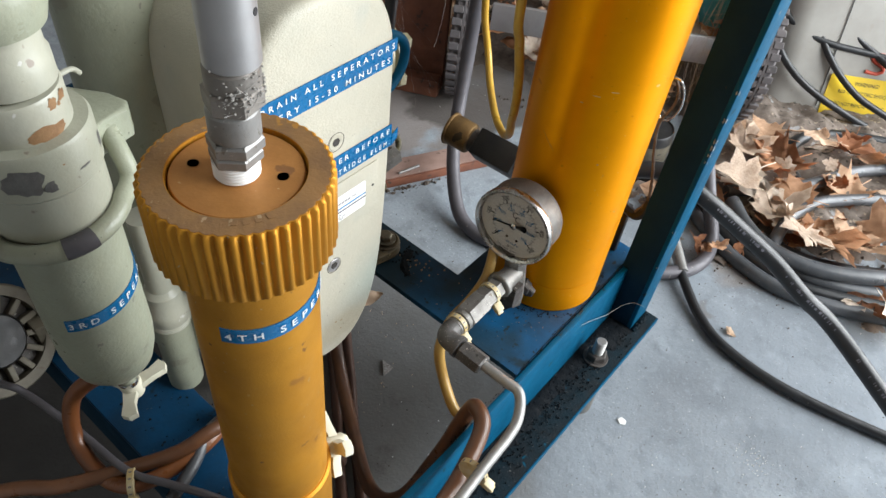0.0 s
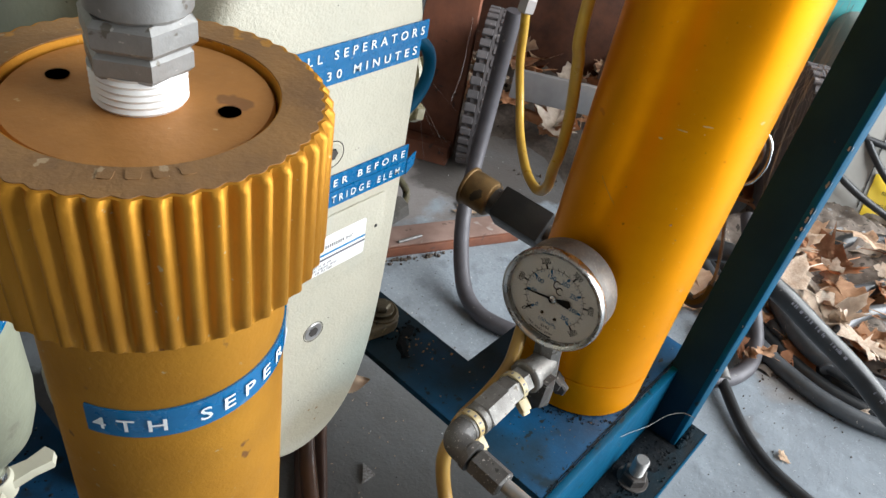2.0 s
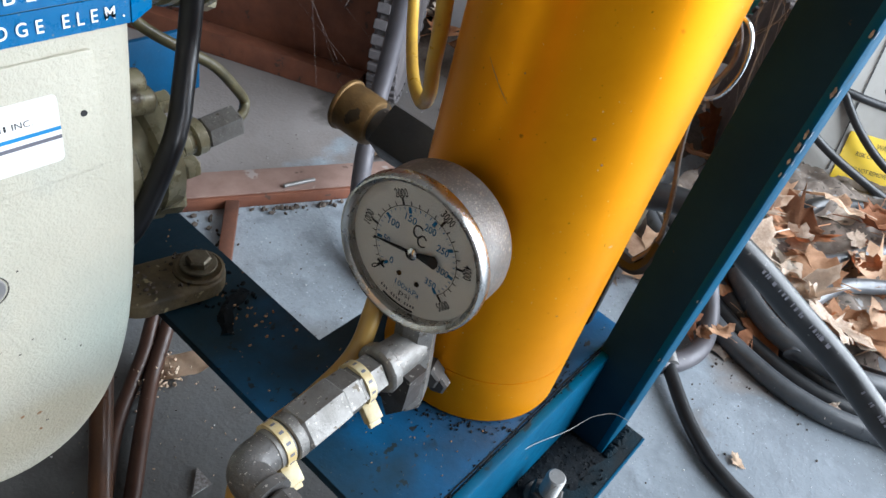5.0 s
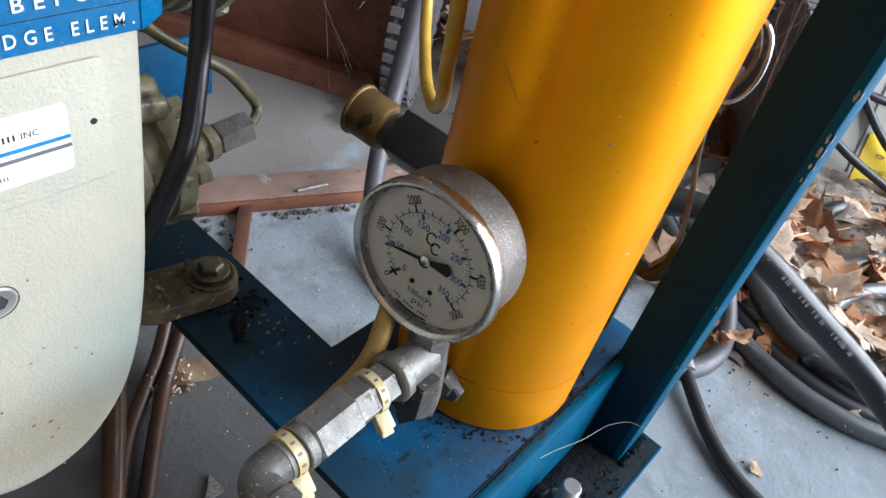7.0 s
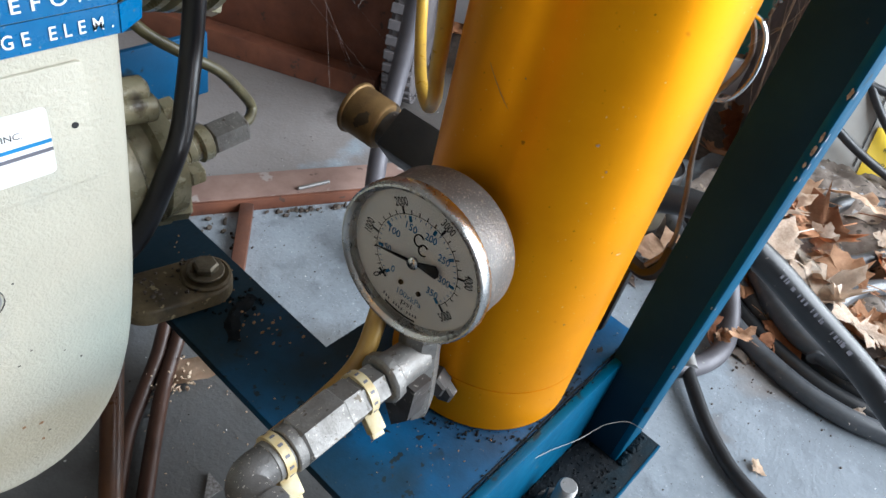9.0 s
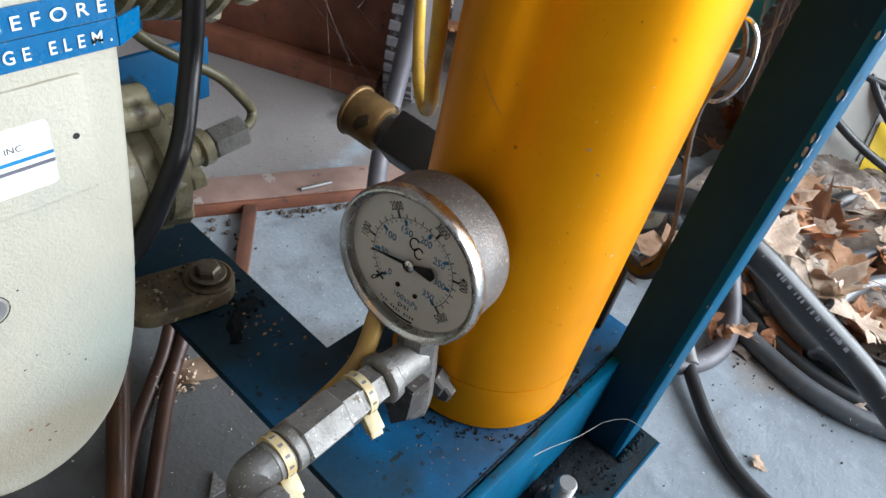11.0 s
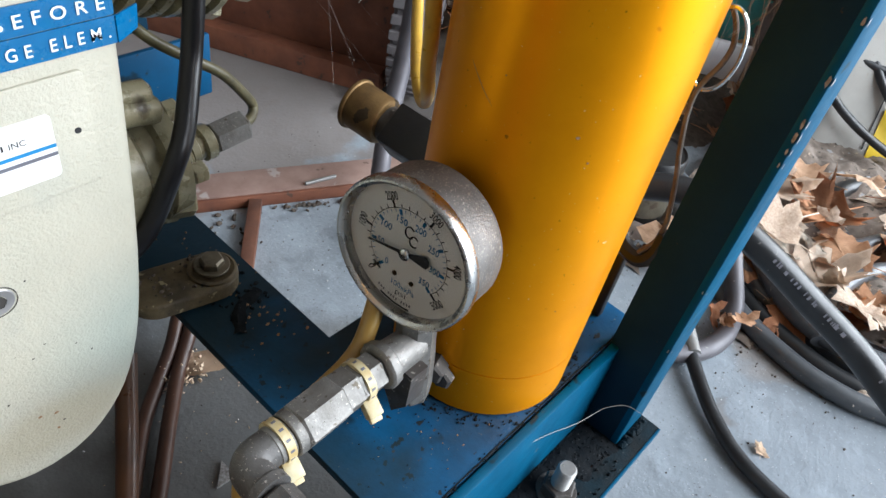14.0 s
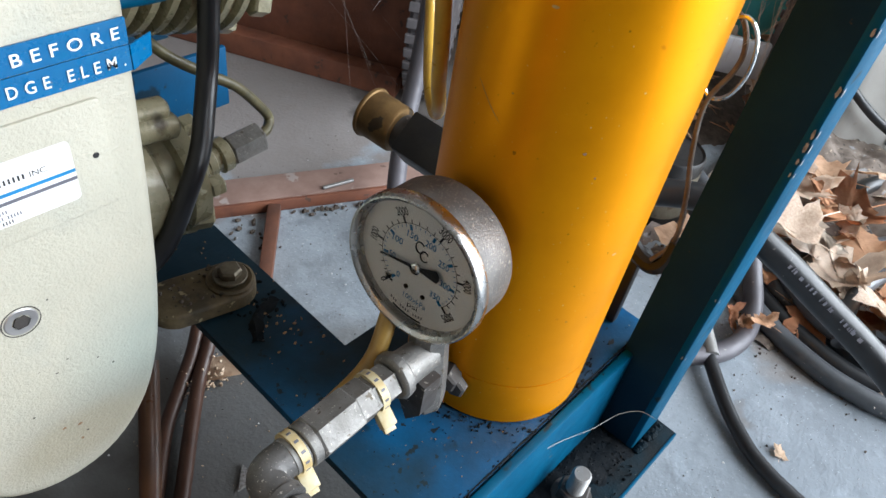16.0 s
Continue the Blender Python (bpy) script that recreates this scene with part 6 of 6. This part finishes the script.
can = thing("tin_can", (0.308, 0.178, 0.0), "small black tin with a white printed label", "tin")
part("can_body", lathe([(0.030, 0.0), (0.033, 0.002), (0.033, 0.080), (0.031, 0.083), (0.029, 0.081), (0.0, 0.081)], pose(0.308, 0.178, 0.0), 36), BLACK_IRON, can)
wrap = part("paper_label", lathe([(0.0333, 0.014), (0.0336, 0.014), (0.0336, 0.066), (0.0333, 0.066)], pose(0.308, 0.178, 0.0), 36), CAST_OLD, can, "white paper label")
for z, w in ((0.056, 30), (0.048, 44), (0.040, 36)):
    for a0 in (195, 240):
        part("print_bar", lathe([(0.0, -0.0012), (0.0008, -0.0010), (0.0008, 0.0010), (0.0, 0.0012)], along((0.308 + 0.0336 * math.cos(radians(a0)), 0.178 + 0.0336 * math.sin(radians(a0)), z), (-math.sin(radians(a0)), math.cos(radians(a0)), 0)) @ Matrix.Diagonal((1, 1, w * 0.08, 1)), 6), INK, wrap)
# cables slung in front of the housing
SLUNG = [
    ([(0.6867, 0.2002, 0.1760), (0.6781, 0.1506, 0.1360), (0.6821, 0.1097, 0.1168), (0.6987, 0.0654, 0.1080), (0.7350, 0.0012, 0.1024), (0.7760, -0.0969, 0.0960)], 0.0055),
    ([(0.7454, 0.1506, 0.2080), (0.7102, 0.1223, 0.1520), (0.6934, 0.0843, 0.1136), (0.6870, 0.0422, 0.0792), (0.6898, -0.0022, 0.0520), (0.7003, -0.0413, 0.0360), (0.7280, -0.1232, 0.0096)], 0.0055),
    ([(0.6590, 0.1870, 0.1440), (0.6494, 0.1377, 0.0984), (0.6456, 0.1037, 0.0720), (0.6505, 0.0614, 0.0488), (0.6663, 0.0054, 0.0272), (0.6903, -0.0594, 0.0080), (0.7271, -0.1411, 0.0048)], 0.0058),
    ([(0.7608, 0.1258, 0.2080), (0.7338, 0.0914, 0.1576), (0.7244, 0.0513, 0.1272), (0.7350, 0.0012, 0.1024), (0.7304, -0.0604, 0.0800), (0.7615, -0.1676, 0.0160)], 0.0055),
    ([(0.7073, 0.1495, 0.1600), (0.7175, 0.1119, 0.1536), (0.7371, 0.0710, 0.1496), (0.7616, 0.0334, 0.1488), (0.7993, -0.0603, 0.1440)], 0.0055),
]
for pts, r in SLUNG:
    hose("slung_cable", "black rubber cable slung over the housing", pts, r, RUBBER, group="slung cables")

# ---------------------------------------------------------------- leaves and litter


def leaf_mesh(seed):
    """A dry lobed leaf with curled points and a stalk, about 1 long."""
    q = random.Random(seed)
    lobes = [(-150, 0.5), (-98, 0.80), (-42, 0.92), (0, 1.05), (42, 0.92), (98, 0.80), (150, 0.5)]
    rim = []
    for k, (a, r) in enumerate(lobes):
        r *= q.uniform(0.62, 1.15)
        a += q.uniform(-8, 8)
        rim += [(a - 18, r * 0.78), (a - 9, r * 0.84), (a, r), (a + 9, r * 0.84), (a + 18, r * 0.76)]
        if k < 6:
            b = lobes[k + 1][0]
            rim.append(((a + b) / 2, 0.52 * q.uniform(0.7, 1.3)))
    bm = bmesh.new()
    c1, c2, ph = q.uniform(0.0, 0.55), q.uniform(-0.4, 0.4), q.uniform(0, 6)

    def lift(x, y):
        return c1 * (x * x) + c2 * x * y + 0.10 * math.sin(4 * x + ph) + 0.07 * math.sin(6 * y + 2 * ph) + 0.02 * math.sin(13 * (x + y) + ph)

    rings = []
    for s in (0.25, 0.5, 0.75, 1.0):
        ring = []
        for a, r in rim:
            x, y = 0.5 * s * r * math.sin(radians(a)), 0.5 * s * r * math.cos(radians(a))
            ring.append(bm.verts.new((x, y, (lift(x * 2, y * 2) - lift(0, 0)) * 0.5)))
        rings.append(ring)
    mid = bm.verts.new((0, 0, 0))
    n = len(rim)
    for i in range(n):
        j = (i + 1) % n
        bm.faces.new((mid, rings[0][i], rings[0][j]))
        for a, b in zip(rings, rings[1:]):
            bm.faces.new((a[i], b[i], b[j], a[j]))
    bmesh.ops.solidify(bm, geom=bm.faces[:], thickness=0.008)
    tube([(0, 0, 0), (0.01, -0.2, 0.02), (0.03, -0.42, 0.0)], 0.006, 5, 4, bm=bm)
    me = bpy.data.meshes.new("leaf")
    for f in bm.faces:
        f.smooth = True
    bm.to_mesh(me)
    bm.free()
    me.materials.append(LEAF)
    return me


LEAVES = [leaf_mesh(k) for k in range(9)]
rl = random.Random(11)


def put_leaf(x, y, z, size, tilt=20, turn=None, k=None):
    me = LEAVES[rl.randrange(9) if k is None else k]
    ob = new("dry_leaf", me)
    m = pose(x, y, 0, rl.uniform(-tilt, tilt), rl.uniform(-tilt, tilt), rl.uniform(0, 360) if turn is None else turn) @ Matrix.Scale(size, 4)
    low = min((m @ v.co).z for v in me.vertices)
    ob.matrix_basis = Matrix.Translation((0, 0, z - low)) @ m
    return tagged(ob, "dry curled brown plane-tree leaf on the floor", "leaf", "dry leaves")


for x, y, z, s in ((0.437, 0.074, 0.024, 0.122), (0.459, 0.014, 0.024, 0.148), (0.381, 0.041, 0.020, 0.131), (0.337, -0.021, 0.024, 0.148), (0.339, -0.078, 0.016, 0.148), (0.533, -0.005, 0.032, 0.104), (0.391, -0.032, 0.028, 0.096), (0.482, -0.083, 0.016, 0.122), (0.369, -0.122, 0.016, 0.122), (0.575, -0.041, 0.016, 0.104), (0.306, 0.053, 0.016, 0.104), (0.429, -0.146, 0.008, 0.113), (0.520, -0.154, 0.008, 0.113), (0.501, 0.060, 0.024, 0.113)):
    put_leaf(x, y, z, s, 13)


for x, y, z, s, turn in ((0.346, 0.037, 0.034, 0.095, 20), (0.314, -0.064, 0.034, 0.100, 140)):
    ob = put_leaf(x, y, z, s, 14, turn)
    ob.data = ob.data.copy()
    ob.data.materials[0] = LEAF_PALE
    ob["label"] = "pale cream dry leaf lying over the black hoses"


def before_hull(x, y):
    return (x - 0.639) * -0.839 + (y - 0.078) * -0.545 > 0.06


left_over = 26
while left_over:
    x, y = rl.uniform(0.26, 0.80), rl.uniform(-0.28, 0.14)
    if before_hull(x, y):
        put_leaf(x, y, 0.002 + rl.random() * 0.010, rl.uniform(0.05, 0.105), 26)
        left_over -= 1
for _ in range(60):
    a = rl.random()
    put_leaf(0.31 + 0.33 * a + rl.uniform(-0.04, 0.21), 0.53 - 0.37 * a + rl.uniform(0.0, 0.26), 0.002 + rl.random() * 0.04, rl.uniform(0.05, 0.105), 40)
for _ in range(46):
    x, y = rl.gauss(0.37, 0.08), rl.gauss(-0.04, 0.07)
    put_leaf(x, y, 0.004 + rl.random() * 0.03, rl.uniform(0.022, 0.05), 45)
for x, y, s in ((0.119, -0.063, 0.020), (0.160, 0.405, 0.050)):
    ob = put_leaf(x, y, 0.001, s, 25)
    ob.data = ob.data.copy()
    ob.data.materials[0] = LEAF_TAN

bm = bmesh.new()
crumbs(bm, 45, lambda: (lambda x: (x, 0.3980 - 0.4877 * (x - 0.016) - abs(rnd.gauss(0, 0.005))))(rnd.gauss(0.035, 0.02)), 0.0015, 0.0008, 0.0042)
crumbs(bm, 14, lambda: (rnd.gauss(-0.055, 0.01), rnd.gauss(0.405, 0.012)), 0.002, 0.001, 0.004)
crumbs(bm, 420, lambda: (rnd.uniform(0.26, 0.7), rnd.uniform(-0.28, 0.14)), 0.002, 0.0008, 0.004)
crumbs(bm, 620, lambda: (rnd.uniform(-0.3, 0.4), rnd.uniform(-0.35, 0.5)), 0.0003, 0.0003, 0.0010)
crumbs(bm, 45, lambda: (rnd.gauss(0.20, 0.035), rnd.gauss(-0.04, 0.055)), 0.0004, 0.0004, 0.0018)
crumbs(bm, 400, lambda: (rnd.uniform(0.29, 0.75), rnd.uniform(0.20, 0.78)), 0.002, 0.0012, 0.004)
tagged(part("floor_litter", bm, LITTER, flat=True), "fine dark leaf litter and grit on the floor", "litter", kind="stuff")

bm = bmesh.new()
crumbs(bm, 420, lambda: (rnd.uniform(-0.3, 0.4), rnd.uniform(-0.35, 0.5)), 0.0003, 0.0003, 0.0010)
crumbs(bm, 60, lambda: (rnd.gauss(-0.02, 0.012), rnd.gauss(-0.155, 0.012)), 0.0003, 0.0004, 0.0011)
tagged(part("floor_grit", bm, PAPER, flat=True), "pale grains of grit and paint on the concrete", "grit", kind="stuff")

# a dark heap of litter beyond the trolley
bm = bmesh.new()
n1, n2 = 70, 60
rows = []
for i in range(n1 + 1):
    row = []
    for j in range(n2 + 1):
        x, y = 0.29 + 1.3 * i / n1, 0.12 + 1.15 * j / n2
        u, v = 2 * i / n1 - 1, 2 * j / n2 - 1
        e = 1.0 - (abs(u) ** 3 + abs(v) ** 3) ** (1 / 3) + 0.22 * noise.noise(Vector((x * 4, y * 4, 5.0)))
        e = max(-1.0, min(1.0, 5 * e))
        h = 0.05 * e * (0.45 + noise.noise(Vector((x * 9, y * 9, 0.3))) * 0.5 + noise.noise(Vector((x * 40, y * 40, 1.3))) * 0.3)
        row.append(bm.verts.new((x, y, max(0.0008, h) if e > 0 else -0.002)))
    rows.append(row)
for i in range(n1):
    for j in range(n2):
        bm.faces.new((rows[i][j], rows[i + 1][j], rows[i + 1][j + 1], rows[i][j + 1]))
tagged(part("litter_heap", bm, LITTER, angle=179), "dark heap of old leaves and dirt behind the trolley", "litter", kind="stuff")
# a thinner bed of crumbled leaves under the hoses
bm = bmesh.new()
rows = []
for i in range(n1 + 1):
    row = []
    for j in range(n2 + 1):
        x, y = 0.22 + 0.54 * i / n1, -0.29 + 0.45 * j / n2
        d = (x - 0.285) * 0.83 + (y + 0.02) * 0.56
        h = 0.014 * min(1, max(-0.3, d * 7)) + 0.012 * noise.noise(Vector((x * 14, y * 14, 2.3))) + 0.010 * noise.noise(Vector((x * 60, y * 60, 5.3)))
        row.append(bm.verts.new((x, y, h - 0.002)))
    rows.append(row)
for i in range(n1):
    for j in range(n2):
        bm.faces.new((rows[i][j], rows[i + 1][j], rows[i + 1][j + 1], rows[i][j + 1]))
tagged(part("leaf_litter", bm, LITTER_PALE, angle=179), "grey-brown bed of crumbled leaves below the hoses", "litter", kind="stuff")
for _ in range(90):
    x, y = rl.uniform(0.38, 1.0), rl.uniform(0.16, 0.86)
    put_leaf(x, y, 0.02, rl.uniform(0.06, 0.12), 45)
tagged(part("wooden_plank", box((-0.0165, -0.0075, 0), (0.0165, 0.0075, 0.6), 0.002, m=pose(0.569, 0.476, 0.0, 6, 4, 30)), WOOD), "orange-brown plank leaning upright in the clutter", "timber")
tagged(part("storage_tub", slab(rounded(0.28, 0.21, 0.025, 5), 0.28, pose(0.890, 0.312, 0.0, 0, 0, 35), 0.01), material("teal_plastic", (0.05, 0.30, 0.30), (0.04, 0.25, 0.26), 20, (0.35, 0.5), bump=0.1)), "teal plastic storage tub on the floor", "tub")
tagged(part("cardboard_crate", box((-0.18, -0.165, 0), (0.18, 0.165, 0.42), 0.004, m=pose(0.745, 0.725, 0.0, 0, 0, 32)), WOOD_RED), "dark brown crate standing behind the trolley", "crate")

# ---------------------------------------------------------------- cobwebs
rw = random.Random(21)


def web(name, label, anchors, n, sag=0.01, r=0.00022):
    """A tangle of fine threads slung between random points of a few small regions."""
    bm = bmesh.new()
    for _ in range(n):
        a, b = rw.sample(anchors, 2)
        p = Vector(a[0]) + Vector([rw.uniform(-1, 1) * k for k in a[1]])
        q = Vector(b[0]) + Vector([rw.uniform(-1, 1) * k for k in b[1]])
        mid = (p + q) / 2 + Vector((rw.uniform(-1, 1) * sag, rw.uniform(-1, 1) * sag, -abs(rw.gauss(0, sag))))
        tube([p, mid, q], r * rw.uniform(0.6, 1.4), 4, 5, bm=bm)
    return tagged(part(name, bm, SILK), label, "cobweb", kind="stuff")


web("cobweb", "dusty grey cobweb between tyre and panel", [((0.2667, 0.4989, 0.1746), (0.02, 0.03, 0.06)), ((0.1995, 0.6237, 0.1457), (0.04, 0.06, 0.12)), ((0.0995, 0.4021, 0.1449), (0.03, 0.03, 0.08))], 9, 0.02, r=0.00006)
web("cobweb", "dusty grey cobweb between tower and post", [((-0.0313, 0.0623, 0.3841), (0.003, 0.004, 0.05)), ((-0.0213, 0.0477, 0.3734), (0.001, 0.002, 0.07)), ((-0.0272, 0.0560, 0.4390), (0.003, 0.004, 0.04))], 34, 0.006, r=0.00008)
web("cobweb", "wisps of cobweb on the relief valve", [((TX - 0.005, TY - 0.009, 0.533), (0.004, 0.002, 0.006)), ((TX + 0.007, TY - 0.010, 0.530), (0.004, 0.002, 0.006)), ((TX + 0.002, TY - 0.012, 0.541), (0.007, 0.002, 0.003))], 16, 0.0015, r=0.00009)
bm = bmesh.new()
for k in range(70):
    a, z = radians(rnd.uniform(-175, 10)), rnd.gauss(0.5355, 0.0045)
    q = Vector((TX + 0.0021 + 0.0104 * math.cos(a), TY - 0.0018 + 0.0104 * math.sin(a), z))
    bmesh.ops.create_icosphere(bm, subdivisions=1, radius=rnd.uniform(0.0003, 0.0009), matrix=Matrix.Translation(q) @ Matrix.Diagonal((1, 1, rnd.uniform(0.4, 1), 1)))
tagged(part("dust_clump", bm, DUST_GREY), "grey fluffy dust caught on the relief valve", "dust", kind="stuff")
web("cobweb", "wisps of cobweb near the drain hoses", [((-0.2622, 0.0796, 0.0572), (0.03, 0.03, 0.03)), ((-0.2773, 0.0488, 0.1647), (0.02, 0.01, 0.01))], 4, r=0.0001)
hose("cobweb_thread", "single pale thread from post to base angle", [(-0.1463, 0.0446, 0.1578), (-0.1251, 0.0419, 0.1468), (-0.1012, 0.0396, 0.1357), (-0.0753, 0.0343, 0.1266), (-0.0598, 0.0312, 0.1251), (-0.0528, 0.0281, 0.1280), (-0.0448, 0.0201, 0.1318), (-0.0436, 0.0098, 0.1337)], 0.0002, SILK, 6, 6, "cobweb")


# a torn leaf and crumbs caught on the brown hoses
bm = bmesh.new()
rows = []
for i in range(15):
    s = i / 14
    w = 0.0100 * math.sin(math.pi * min(1.0, 0.16 + 0.84 * s)) ** 0.8 + (0.0012 * math.sin(9 * s + 1) if s < 0.6 else 0.0)
    row = []
    for j in range(7):
        v = j / 3 - 1
        row.append(bm.verts.new((0.044 * s, w * v + 0.003 * s * s, 0.002 * v * v * (0.4 + s) + 0.004 * math.sin(2.4 * s) + 0.001 * math.sin(11 * s + 2 * v))))
    rows.append(row)
for i in range(14):
    for j in range(6):
        bm.faces.new((rows[i][j], rows[i + 1][j], rows[i + 1][j + 1], rows[i][j + 1]))
bmesh.ops.solidify(bm, geom=bm.faces[:], thickness=0.0006)
bm.transform(pose(-0.1790, 0.2940, 0.0090, 22, 0, -31))
torn = part("torn_leaf", bm, LEAF_TAN)
tagged(torn, "torn pale tan leaf caught against the brown hoses", "leaf")
bm = bmesh.new()
for _ in range(260):
    a, b = rnd.choice(((-0.1800, 0.2930), (-0.1880, 0.2880), (-0.1990, 0.2870), (-0.1710, 0.2840), (-0.1730, 0.3010)))
    z = abs(rnd.gauss(0, 0.007)) + 0.0012
    crumbs(bm, 1, lambda: (rnd.gauss(a, 0.006), rnd.gauss(b, 0.005)), z, 0.0005, 0.0021)
crumbs(bm, 60, lambda: (rnd.uniform(-0.27, -0.14), rnd.uniform(0.16, 0.31)), 0.0004, 0.0003, 0.0011)
tagged(part("leaf_crumbs", bm, LEAF_TAN, flat=True), "crumbled leaf bits and fluff on the brown hoses", "litter", kind="stuff")
